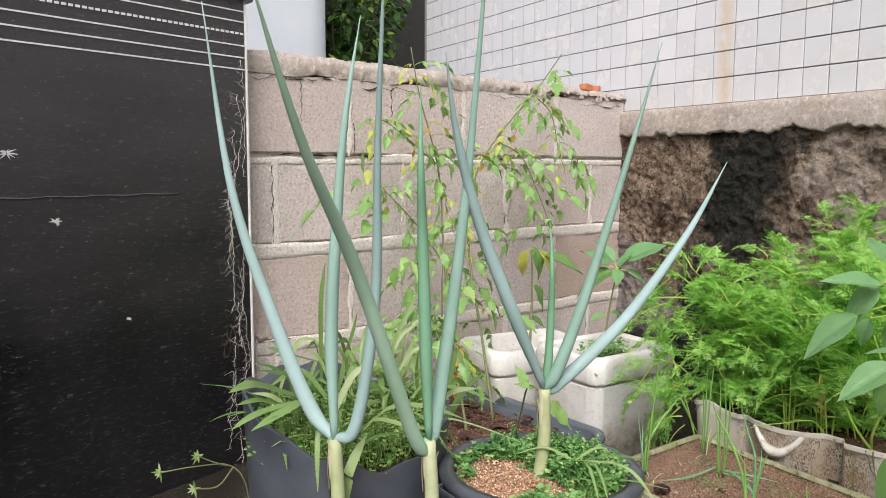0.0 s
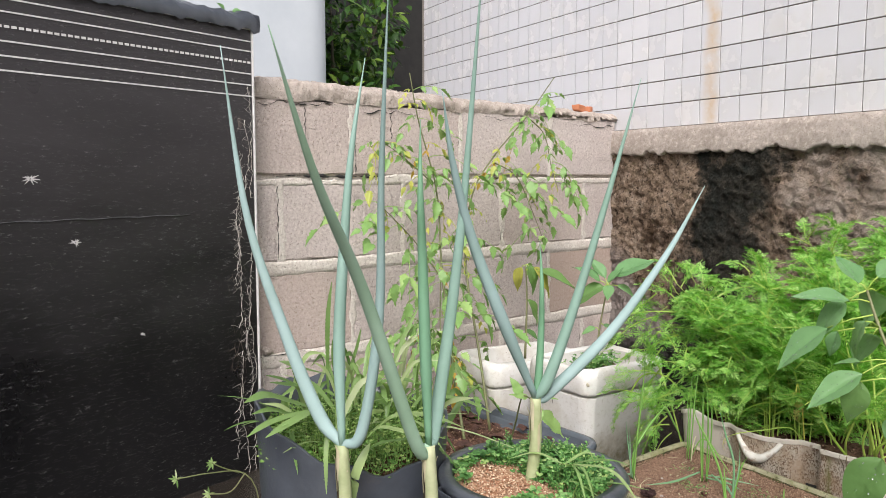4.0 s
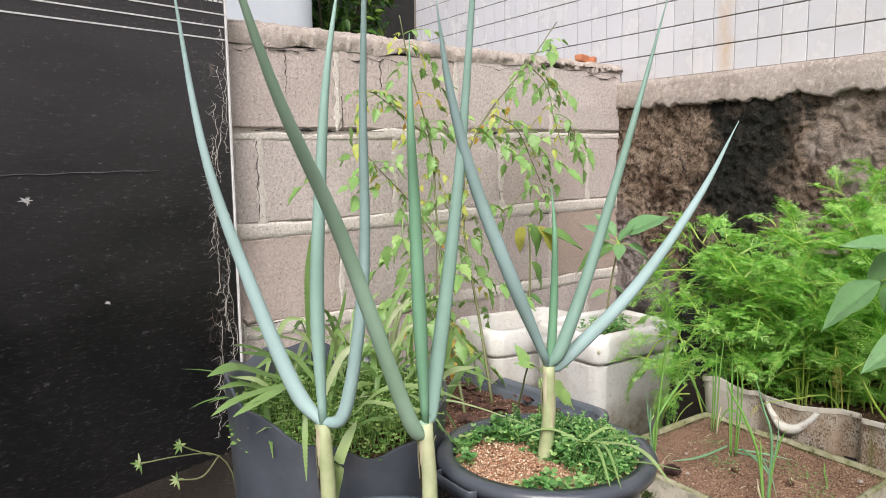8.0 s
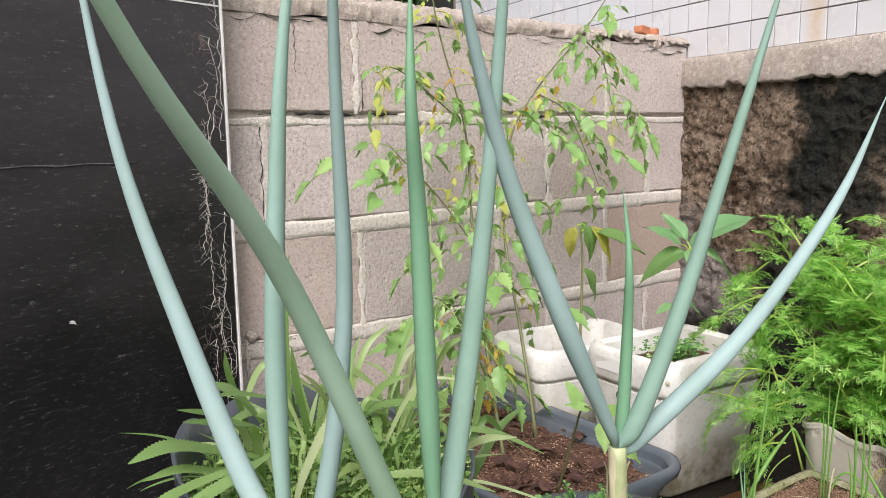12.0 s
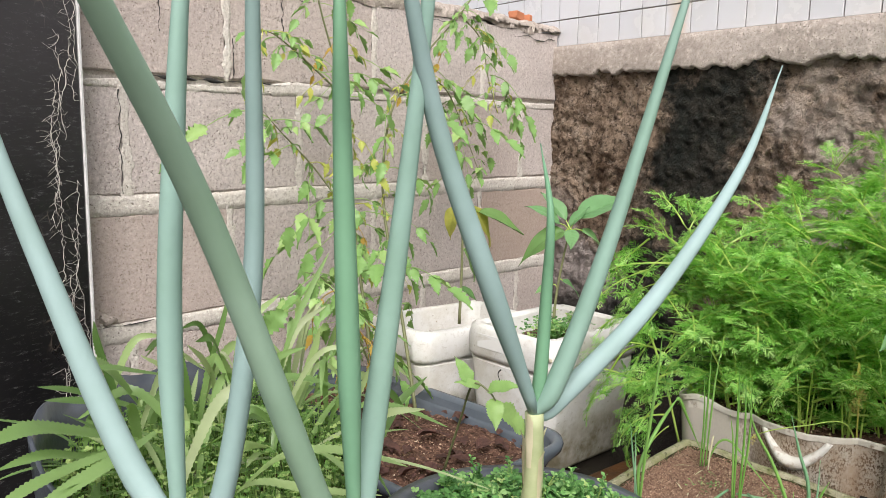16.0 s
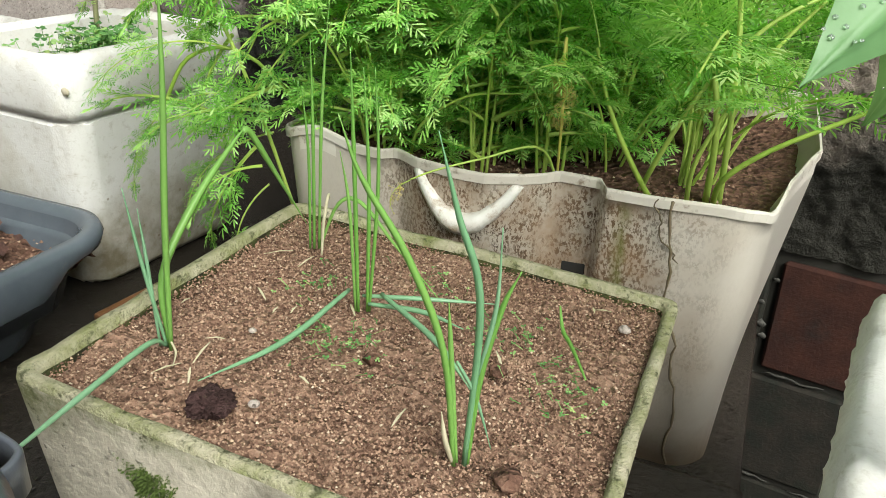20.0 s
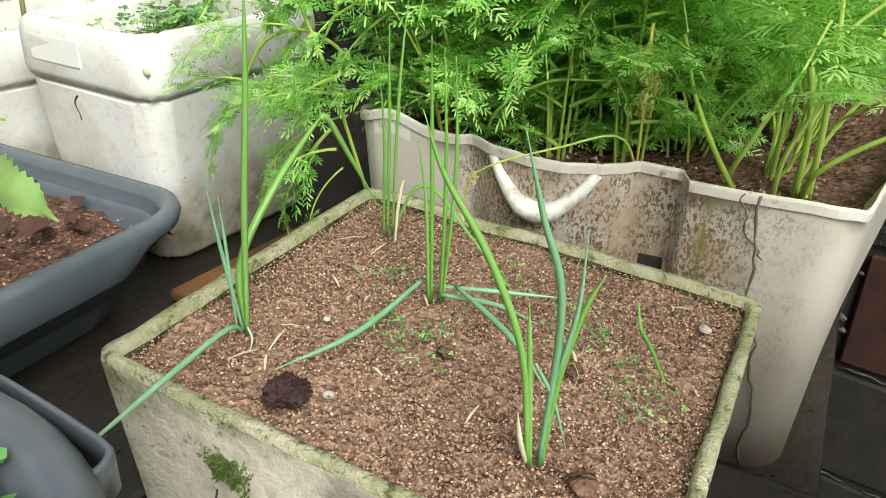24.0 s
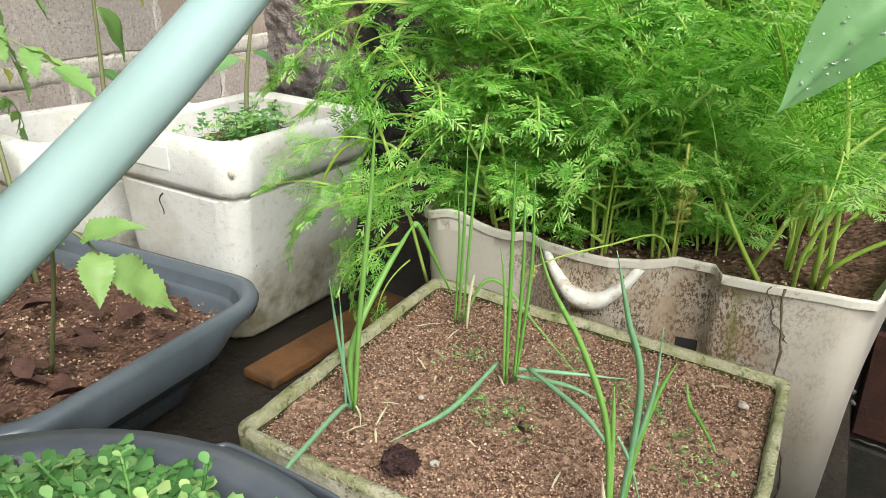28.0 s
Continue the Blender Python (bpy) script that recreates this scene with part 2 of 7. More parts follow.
mat_plain("mould_mortar", (0.11, 0.105, 0.095), (0.04, 0.04, 0.035), 0.9, 30, 0.5, 0.2)
mat_plain("old_wood", (0.19, 0.085, 0.032), (0.07, 0.036, 0.018), 0.45, 24, 0.4, 0.3, (0.05, 0.035, 0.025), (0.5, 0.7), 12)
mat_plain("terracotta", (0.50, 0.20, 0.10), (0.40, 0.15, 0.08), 0.85, 30, 0.3, 0.2)
mat_plain("clod_pale", (0.58, 0.53, 0.42), (0.46, 0.41, 0.30), 0.9, 60, 0.4, 0.2)
mat_plain("litter", (0.12, 0.058, 0.045), (0.045, 0.026, 0.022), 0.8, 60, 0.6, 0.25)
mat_plain("clod", (0.085, 0.047, 0.045), (0.035, 0.02, 0.018), 0.95, 90, 0.9, 0.15)


def mat_foam():
    n = Nodes("foam", 0.62, spec=0.3)
    a = n.noise(10, 7, 0.7)
    c = n.mix(n.ramp(a, [(0.3, 0), (0.75, 1)]), (0.71, 0.705, 0.69), (0.62, 0.605, 0.57))
    fine = n.noise(120, 4, 0.7)
    c = n.mix(n.ramp(fine, [(0.54, 0), (0.70, 0.5)]), c, (0.42, 0.39, 0.34))
    z = n.axis(2)
    low = n.ramp(n.maths("ADD", z, n.maths("MULTIPLY", n.noise(22, 6), 0.09)), [(0.43, 1), (0.49, 0)])
    c = n.mix(n.maths("MULTIPLY", low, n.ramp(n.noise(35, 5), [(0.35, 0.25), (0.62, 0.9)])), c, (0.17, 0.14, 0.055))
    spots = n.ramp(n.voronoi(70), [(0.09, 1), (0.15, 0)])
    c = n.mix(n.maths("MULTIPLY", spots, n.ramp(n.noise(7, 3), [(0.5, 0), (0.62, 0.8)])), c, (0.20, 0.15, 0.10))
    n.colour(c)
    grime = n.ramp(n.noise(5, 8, 0.75), [(0.46, 0), (0.68, 0.6)])
    c = n.mix(grime, c, (0.47, 0.43, 0.35))
    n.colour(c)
    scratch = n.ramp(n.noise(2.0, 6, 0.75, n.scaled(22, 22, 110)), [(0.60, 0), (0.68, 0.55)])
    c = n.mix(scratch, c, (0.40, 0.36, 0.29))
    n.colour(c)
    n.bump(n.maths("ADD", n.maths("MULTIPLY", n.voronoi(420), 0.5), n.maths("ADD", n.maths("MULTIPLY", scratch, -0.6), n.maths("MULTIPLY", n.noise(45, 7, 0.75), 2.0))), 0.20, 0.0025)


mat_foam()


def mat_bin():
    n = Nodes("old_white_plastic", 0.36, spec=0.5)
    a = n.noise(6, 6, 0.6)
    c = n.mix(n.ramp(a, [(0.3, 0), (0.7, 1)]), (0.55, 0.52, 0.465), (0.48, 0.43, 0.36))
    y, z = n.axis(1), n.axis(2)
    up = n.scaled(250, 250, 150)
    d = n.maths("MULTIPLY", n.ramp(n.noise(1.6, 6, 0.7, up), [(0.49, 0), (0.53, 1)]), n.ramp(n.noise(26, 5, 0.7), [(0.38, 0), (0.50, 1)]))
    yy = n.maths("ADD", n.maths("ADD", y, 1.5), n.maths("MULTIPLY", n.noise(14, 4), 0.10))
    where = n.maths("MULTIPLY", n.ramp(yy, [(0.34, 0.03), (0.42, 1.0)]), n.ramp(yy, [(0.60, 1.0), (0.64, 0.05)]))
    high = n.ramp(n.maths("ADD", z, n.maths("MULTIPLY", n.noise(18, 4), 0.08)), [(0.40, 0.15), (0.48, 1.0)])
    c = n.mix(n.maths("MULTIPLY", n.maths("MULTIPLY", d, where), high), c, (0.050, 0.031, 0.019))
    tan = n.ramp(n.noise(14, 7, 0.7), [(0.38, 0.08), (0.62, 0.70)])
    c = n.mix(n.maths("MULTIPLY", tan, where), c, (0.30, 0.19, 0.11))
    side = n.maths("ABSOLUTE", n.maths("ADD", n.maths("ADD", y, 1.125), n.maths("MULTIPLY", n.maths("SUBTRACT", n.noise(30, 4), 0.5), 0.02)))
    algae = n.maths("MULTIPLY", n.ramp(side, [(0.001, 0.8), (0.007, 0)]), n.ramp(n.noise(60, 4), [(0.35, 0.2), (0.6, 1)]))
    c = n.mix(algae, c, (0.14, 0.15, 0.035))
    low = n.ramp(n.maths("ADD", z, n.maths("MULTIPLY", n.noise(22, 6), 0.05)), [(0.318, 0.9), (0.36, 0)])
    c = n.mix(low, c, (0.24, 0.17, 0.10))
    n.colour(c)
    n.bump(n.noise(60, 4), 0.12, 0.003)


mat_bin()


def mat_cement():
    n = Nodes("mossy_cement", 0.93, spec=0.2)
    a, f = n.noise(11, 7, 0.7), n.noise(90, 5, 0.7)
    c = n.mix(n.ramp(a, [(0.3, 0), (0.72, 1)]), (0.74, 0.68, 0.57), (0.60, 0.54, 0.43))
    c = n.mix(n.ramp(f, [(0.35, 0.4), (0.50, 0)]), c, (0.26, 0.23, 0.17))
    c = n.mix(n.ramp(n.noise(4.5, 7, 0.72, n.scaled(6, 6, 2)), [(0.52, 0), (0.70, 0.6)]), c, (0.32, 0.29, 0.20))
    z = n.axis(2)
    hi = n.ramp(n.maths("ADD", z, n.maths("MULTIPLY", n.noise(16, 5), 0.10)), [(0.510, 0), (0.545, 1)])
    patch = n.ramp(n.noise(30, 7, 0.75), [(0.38, 0.25), (0.54, 0.92)])
    c = n.mix(n.maths("MULTIPLY", hi, patch), c, (0.14, 0.155, 0.055))
    y = n.axis(1)
    off = n.maths("ABSOLUTE", n.maths("ADD", n.maths("ADD", y, 1.035), n.maths("MULTIPLY", n.maths("SUBTRACT", n.noise(20, 6), 0.5), 0.10)))
    black = n.maths("MULTIPLY", n.ramp(off, [(0.012, 1), (0.032, 0)]), n.ramp(z, [(0.45, 0.95), (0.485, 0.2)]))
    c = n.mix(black, c, (0.03, 0.028, 0.022))
    spots = n.ramp(n.noise(120, 4, 0.7), [(0.60, 0), (0.68, 0.8)])
    c = n.mix(n.maths("MULTIPLY", spots, n.ramp(n.noise(12, 4), [(0.45, 0), (0.6, 1)])), c, (0.06, 0.06, 0.03))
    n.colour(c)
    n.bump(n.maths("ADD", a, n.maths("MULTIPLY", f, 0.5)), 0.6, 0.006)


mat_cement()


def mat_soil(name, c1, c2, c3):
    n = Nodes(name, 0.95, spec=0.2)
    v = n.voronoi(150, out="Color")
    g1 = n.noise(14, 6, 0.65)
    c = n.mix(n.ramp(v, [(0.2, 0), (0.8, 1)]), c1, c2)
    c = n.mix(n.ramp(n.noise(230, 3), [(0.55, 0), (0.72, 0.8)]), c, c3)
    c = n.mix(n.ramp(g1, [(0.5, 0), (0.7, 0.65)]), c, (c1[0] * 0.4, c1[1] * 0.4, c1[2] * 0.4))
    n.colour(c)
    n.bump(n.maths("ADD", n.voronoi(150), n.maths("MULTIPLY", n.noise(60, 5), 1.5)), 1.0, 0.006)


mat_soil("soil", (0.20, 0.118, 0.082), (0.34, 0.215, 0.15), (0.44, 0.32, 0.23))
mat_soil("dark_soil", (0.10, 0.052, 0.037), (0.18, 0.10, 0.07), (0.27, 0.175, 0.12))
mat_soil("red_soil", (0.36, 0.19, 0.11), (0.48, 0.31, 0.20), (0.58, 0.46, 0.32))
n = Nodes("husk", 0.85, spec=0.2)
n.colour(n.ramp(n.island(), [(0.0, (0.26, 0.11, 0.06)), (0.5, (0.45, 0.27, 0.17)), (0.85, (0.60, 0.44, 0.30)), (1.0, (0.76, 0.66, 0.50))]))
n = Nodes("grit", 0.9, spec=0.2)
n.colour(n.ramp(n.island(), [(0.0, (0.085, 0.046, 0.032)), (0.5, (0.25, 0.152, 0.105)), (0.88, (0.40, 0.265, 0.185)), (0.97, (0.50, 0.37, 0.26)), (1.0, (0.60, 0.50, 0.38))]))


def mat_leaf(name, stops, rough=0.42, trans=0.25, island=False, spec=0.5, scale=30, amount=0.35):
    n = Nodes(name, rough, spec=spec)
    base = n.ramp(n.island() if island else n.rand(), stops)
    dark = n.mix(1.0, base, (0.55, 0.62, 0.5), "MULTIPLY")
    c = n.mix(n.maths("MULTIPLY", n.ramp(n.noise(scale, 5, 0.6), [(0.35, 0), (0.7, 1)]), amount), base, dark)
    n.colour(c)
    n.b.inputs["Transmission Weight"].default_value = 0.0
    tr = n.t.nodes.new("ShaderNodeBsdfTranslucent")
    n.put(n.mix(1.0, c, (1.0, 1.15, 0.55), "MULTIPLY"), tr.inputs["Color"])
    ms = n.t.nodes.new("ShaderNodeMixShader")
    ms.inputs[0].default_value = trans
    out = n.t.nodes["Material Output"]
    n.put(n.b.outputs[0], ms.inputs[1])
    n.put(tr.outputs[0], ms.inputs[2])
    n.put(ms.outputs[0], out.inputs["Surface"])
    n.bump(n.noise(scale * 6, 3), 0.12, 0.002)
    return n


mat_leaf("scallion_blue", [(0, (0.27, 0.385, 0.375)), (1, (0.33, 0.45, 0.445))], 0.5, 0.04, spec=0.2, scale=9, amount=0.5)
# lighter copy: colour raised in place of light on the leaning leaf's underside
mat_leaf("scallion_lit", [(0, (0.34, 0.50, 0.37)), (1, (0.38, 0.54, 0.41))], 0.5, 0.04, spec=0.2, scale=9, amount=0.5)
mat_leaf("scallion_green", [(0, (0.17, 0.345, 0.21)), (1, (0.20, 0.38, 0.25))], 0.45, 0.1, spec=0.25, scale=9, amount=0.45)
mat_leaf("scallion_mid", [(0, (0.25, 0.385, 0.325)), (1, (0.30, 0.45, 0.40))], 0.48, 0.04, spec=0.2, scale=9, amount=0.5)
mat_leaf("scallion_stalk", [(0, (0.45, 0.50, 0.27)), (1, (0.52, 0.54, 0.34))], 0.5, 0.15, scale=40, amount=0.6)
mat_leaf("sheath", [(0, (0.64, 0.58, 0.42)), (1, (0.56, 0.50, 0.34))], 0.6, 0.2, scale=60)
mat_leaf("creeper_root", [(0, (0.62, 0.58, 0.54)), (1, (0.5, 0.47, 0.44))], 0.7, 0.0, scale=60)
mat_leaf("culantro", [(0, (0.12, 0.22, 0.06)), (0.4, (0.25, 0.39, 0.135)), (0.8, (0.36, 0.48, 0.20)), (1, (0.52, 0.57, 0.36))], 0.36, 0.3)
mat_leaf("tomato", [(0, (0.10, 0.20, 0.05)), (0.3, (0.24, 0.42, 0.13)), (0.60, (0.38, 0.54, 0.19)), (0.78, (0.54, 0.57, 0.16)), (0.93, (0.52, 0.42, 0.09)), (1, (0.22, 0.13, 0.05))], 0.45, 0.28, True)
mat_leaf("yellow_leaf", [(0, (0.34, 0.42, 0.09)), (0.5, (0.55, 0.55, 0.12)), (0.85, (0.66, 0.50, 0.06)), (1, (0.36, 0.20, 0.07))], 0.5, 0.3, True)
mat_leaf("tomato_young", [(0, (0.27, 0.47, 0.14)), (1, (0.38, 0.57, 0.20))], 0.45, 0.4, scale=60)
mat_leaf("dry_leaf", [(0, (0.60, 0.40, 0.06)), (0.6, (0.50, 0.32, 0.07)), (1, (0.30, 0.17, 0.07))], 0.7, 0.25, True)
mat_leaf("pepper", [(0, (0.15, 0.31, 0.13)), (1, (0.21, 0.38, 0.16))], 0.40, 0.25, spec=0.35)
mat_leaf("pepper_old", [(0, (0.50, 0.46, 0.10)), (1, (0.34, 0.36, 0.09))], 0.5, 0.3, spec=0.3, scale=60, amount=0.7)
mat_leaf("pepper_dark", [(0, (0.09, 0.19, 0.06)), (1, (0.15, 0.27, 0.08))], 0.42, 0.22, spec=0.35)
mat_leaf("feather", [(0, (0.08, 0.24, 0.03)), (0.35, (0.23, 0.53, 0.085)), (0.75, (0.42, 0.72, 0.18)), (1, (0.60, 0.82, 0.32))], 0.34, 0.44, True)
mat_leaf("feather_old", [(0, (0.66, 0.62, 0.14)), (1, (0.62, 0.48, 0.18))], 0.6, 0.25)
mat_leaf("leaf_stalk", [(0, (0.38, 0.54, 0.09)), (1, (0.52, 0.66, 0.16))], 0.42, 0.25)
mat_leaf("clover", [(0, (0.06, 0.18, 0.045)), (0.6, (0.18, 0.40, 0.12)), (0.9, (0.36, 0.58, 0.22)), (1, (0.52, 0.64, 0.24))], 0.45, 0.32, True)
mat_leaf("weed", [(0, (0.08, 0.19, 0.035)), (0.6, (0.23, 0.39, 0.10)), (1, (0.44, 0.56, 0.20))], 0.45, 0.2, True)
mat_leaf("onion_leaf", [(0, (0.17, 0.38, 0.07)), (1, (0.26, 0.47, 0.12))], 0.40, 0.25)
mat_leaf("onion_blue", [(0, (0.17, 0.35, 0.18)), (1, (0.24, 0.43, 0.26))], 0.42, 0.15)
mat_leaf("tree_leaf", [(0, (0.03, 0.085, 0.018)), (0.7, (0.08, 0.18, 0.035)), (1, (0.26, 0.40, 0.06))], 0.35, 0.2, True)
mat_leaf("stem_brown", [(0, (0.16, 0.12, 0.07)), (1, (0.10, 0.08, 0.05))], 0.75, 0.0)
mat_leaf("stem_green", [(0, (0.16, 0.18, 0.075)), (1, (0.22, 0.22, 0.11))], 0.55, 0.1)
mat_leaf("bark", [(0, (0.10, 0.085, 0.06)), (1, (0.14, 0.11, 0.08))], 0.85, 0.0)
mat_leaf("moss", [(0, (0.07, 0.11, 0.02)), (1, (0.17, 0.21, 0.05))], 0.9, 0.1)

water = Nodes("water_drop", 0.03)
water.b.inputs["Base Color"].default_value = rgba((0.9, 0.95, 0.92))
water.b.inputs["Transmission Weight"].default_value = 0.85
water.b.inputs["IOR"].default_value = 1.33

# ---------------------------------------------------------------- helpers for building
rnd = random.Random(7)


def mesh_of(name, bm, material, smooth=True):
    me = bpy.data.meshes.new(name)
    bm.to_mesh(me)
    bm.free()
    me.materials.append(MATS[material])
    if smooth:
        me.polygons.foreach_set("use_smooth", [True] * len(me.polygons))
    return me


def part(name, bm, material, parent=None, label="", smooth=True, kind=""):
    ob = new(name, mesh_of(name, bm, material, smooth))
    if parent:
        ob.parent = parent
    if label or kind:
        tagged(ob, label, kind=kind)
    return ob


def thing(name, at, label, category, group="", kind="", turn=(0, 0, 0)):
    ob = new(name)
    ob.matrix_world = pose(*at, *turn)
    ob.empty_display_size = 0.02
    return tagged(ob, label, category, group, kind)


def box(bm, x0, x1, y0, y1, z0, z1, bevel=0.0, seg=2, jitter=0.0, r=rnd):
    vs = [bm.verts.new((x + r.uniform(-jitter, jitter), y + r.uniform(-jitter, jitter), z + r.uniform(-jitter, jitter))) for z in (z0, z1) for x, y in ((x0, y0), (x1, y0), (x1, y1), (x0, y1))]
    fs = [bm.faces.new([vs[k] for k in q]) for q in ((3, 2, 1, 0), (4, 5, 6, 7), (0, 1, 5, 4), (1, 2, 6, 5), (2, 3, 7, 6), (3, 0, 4, 7))]
    if bevel:
        es = list({e for f in fs for e in f.edges})
        bmesh.ops.bevel(bm, geom=es, offset=bevel, segments=seg, profile=0.5, affect="EDGES")
    return bm


def tube(bm, pts, radii, seg=8, flat=1.0):
    """A round, tapered run along points."""
    pts = [Vector(p) for p in pts]
    rings, side = [], None
    for k, p in enumerate(pts):
        d = (pts[min(k + 1, len(pts) - 1)] - pts[max(k - 1, 0)]).normalized()
        if side is None:
            side = d.orthogonal().normalized()
        side = (side - d * side.dot(d)).normalized()
        up = d.cross(side)
        rings.append([bm.verts.new(p + radii[k] * (math.cos(a) * side + flat * math.sin(a) * up)) for a in (2 * math.pi * j / seg for j in range(seg))])
    for a, b in zip(rings, rings[1:]):
        for j in range(seg):
            bm.faces.new((a[j], a[(j + 1) % seg], b[(j + 1) % seg], b[j]))
    for ring, flip in ((rings[0], True), (rings[-1], False)):
        bm.faces.new(ring[::-1] if flip else ring)
    return bm


def spline(ctrl, n=16):
    """A smooth line through control points."""
    p = [Vector(c) for c in ctrl]
    p = [2 * p[0] - p[1]] + p + [2 * p[-1] - p[-2]]
    out, spans = [], len(p) - 3
    for k in range(n + 1):
        u = k / n * spans
        i = min(int(u), spans - 1)
        t = u - i
        a, b, c, d = p[i : i + 4]
        out.append(0.5 * (2 * b + (c - a) * t + (2 * a - 5 * b + 4 * c - d) * t * t + (3 * b - a - 3 * c + d) * t ** 3))
    return out


def blade(bm, pts, widths, face=(0, 0, 1), fold=0.25, teeth=0.0):
    """A leaf blade along points, folded along its midrib; teeth: saw-toothed edges."""
    pts = [Vector(p) for p in pts]
    rows = []
    for k, p in enumerate(pts):
        d = (pts[min(k + 1, len(pts) - 1)] - pts[max(k - 1, 0)]).normalized()
        s = d.cross(Vector(face))
        s = s.normalized() if s.length > 1e-4 else d.orthogonal().normalized()
        up = s.cross(d)
        w = widths[k] * (1 + (teeth if k % 2 else -teeth))
        lift = up * (w * fold)
        rows.append((bm.verts.new(p - s * w + lift), bm.verts.new(p), bm.verts.new(p + s * w + lift)))
    for a, b in zip(rows, rows[1:]):
        for j in (0, 1):
            bm.faces.new((a[j], a[j + 1], b[j + 1], b[j]))
    return bm


def oval(n, peak=0.4, tip=1.4):
    """Half widths of an oval, pointed leaf."""
    out = []
    for k in range(n + 1):
        u = k / n
        out.append((math.sin(math.pi * u ** (math.log(0.5) / math.log(peak)))) ** (1.0 if u < peak else tip) if 0 < u < 1 else 0.0)
    return [max(0.02, w) for w in out]


def lathe(bm, profile, seg=40, wobble=0.0, seed=0):
    """A body turned round z from (radius, height) pairs."""
    rings = []
    for r, z in profile:
        rings.append([bm.verts.new(((r + wobble * math.sin(3 * a + seed) * r) * math.cos(a), (r + wobble * math.sin(2 * a + seed) * r) * math.sin(a), z)) for a in (2 * math.pi * j / seg for j in range(seg))])
    for a, b in zip(rings, rings[1:]):
        for j in range(seg):
            bm.faces.new((a[j], a[(j + 1) % seg], b[(j + 1) % seg], b[j]))
    return bm


def super_ring(hx, hy, rad, seg=6):
    """The outline of a rectangle with rounded corners."""
    rad = min(rad, hx * 0.98, hy * 0.98)
    out = []
    for cx, cy, a0 in ((hx - rad, hy - rad, 0), (-hx + rad, hy - rad, 90), (-hx + rad, -hy + rad, 180), (hx - rad, -hy + rad, 270)):
        for j in range(seg + 1):
            a = radians(a0 + 90 * j / seg)
            out.append((cx + rad * math.cos(a), cy + rad * math.sin(a)))
    return out


def tray(bm, levels, seg=6, cap_low=True, jitter=0.0, r=rnd):
    """An open box with rounded corners from (half x, half y, corner, height) levels, outside up and inside down."""
    rings = []
    for hx, hy, rad, z in levels:
        rings.append([bm.verts.new((x + r.uniform(-jitter, jitter), y + r.uniform(-jitter, jitter), z + r.uniform(-jitter, jitter))) for x, y in super_ring(hx, hy, rad, seg)])
    n = len(rings[0])
    for a, b in zip(rings, rings[1:]):
        for j in range(n):
            bm.faces.new((a[j], a[(j + 1) % n], b[(j + 1) % n], b[j]))
    if cap_low:
        bm.faces.new(rings[0][::-1])
        bm.faces.new(rings[-1])
    return bm


def soil_bed(bm, hx, hy, z, amp=0.006, n=48, rad=0.0, seed=0, round_bed=False):
    """An uneven bed of soil."""
    grid = {}
    for i in range(n + 1):
        for j in range(n + 1):
            u, v = 2 * i / n - 1, 2 * j / n - 1
            x, y = u * hx, v * hy
            if round_bed:
                f = math.sqrt(max(0.0, 1 - v * v / 2)), math.sqrt(max(0.0, 1 - u * u / 2))
                x, y = u * f[0] * hx, v * f[1] * hy
            q = Vector((x * 18 + seed, y * 18, seed * 3.1))
            h = noise.noise(q) * amp + noise.noise(q * 3.3) * amp * 0.55 + noise.noise(q * 9) * amp * 0.4
            grid[i, j] = bm.verts.new((x, y, z + h))
    for i in range(n):
        for j in range(n):
            bm.faces.new((grid[i, j], grid[i + 1, j], grid[i + 1, j + 1], grid[i, j + 1]))
    return bm


def grit(bm, count, where, size, r):
    """Loose small crumbs; where() gives a place on the soil."""
    for _ in range(count):
        c = Vector(where())
        s = size * r.uniform(0.4, 1.3)
        top = bm.verts.new(c + Vector((r.uniform(-s, s) * 0.3, r.uniform(-s, s) * 0.3, s * r.uniform(0.5, 0.9))))
        ring = [bm.verts.new(c + Vector((math.cos(a) * s * r.uniform(0.6, 1), math.sin(a) * s * r.uniform(0.6, 1), -0.2 * s))) for a in (r.random() + k * 1.571 for k in range(4))]
        for k in range(4):
            bm.faces.new((ring[k], ring[(k + 1) % 4], top))


def split(bm, key):
    """Cuts a mesh into one mesh for each value of key(face)."""
    bm.faces.ensure_lookup_table()
    out = {}
    for kind in sorted({key(f) for f in bm.faces}):
        piece = bm.copy()
        bmesh.ops.delete(piece, geom=[f for f in piece.faces if key(f) != kind], context="FACES")
        out[kind] = piece
    bm.free()
    return out



# ---------------------------------------------------------------- the large structure
GROUND, LEDGE = -0.30, 0.33
WALL_TOP = 1.205


def structure(name, bm, material, label, category, smooth=False):
    return tagged(part(name, bm, material, smooth=smooth), label, category, kind="structure")


structure("ground", box(bmesh.new(), -40, 40, -40, 40, GROUND - 0.2, GROUND), "slab", "dark damp concrete yard floor", "ground")
bm = bmesh.new()
box(bm, -1.76, -0.03, -0.815, 0.0, GROUND - 0.02, LEDGE, 0.008)
box(bm, -1.76, -0.818, -1.255, -0.816, GROUND - 0.02, LEDGE, 0.008)
box(bm, -0.817, -0.03, -1.255, -0.8165, GROUND - 0.02, LEDGE - 0.038, 0.006)
structure("ledge", bm, "slab", "raised damp concrete ledge along the block wall", "ledge")
structure("low_ledge", box(bmesh.new(), -0.817, -0.03, -1.255, -0.8165, GROUND - 0.02, LEDGE - 0.056, 0.006), "slab", "lower damp concrete step under the plastic bin", "ledge")
bm = bmesh.new()
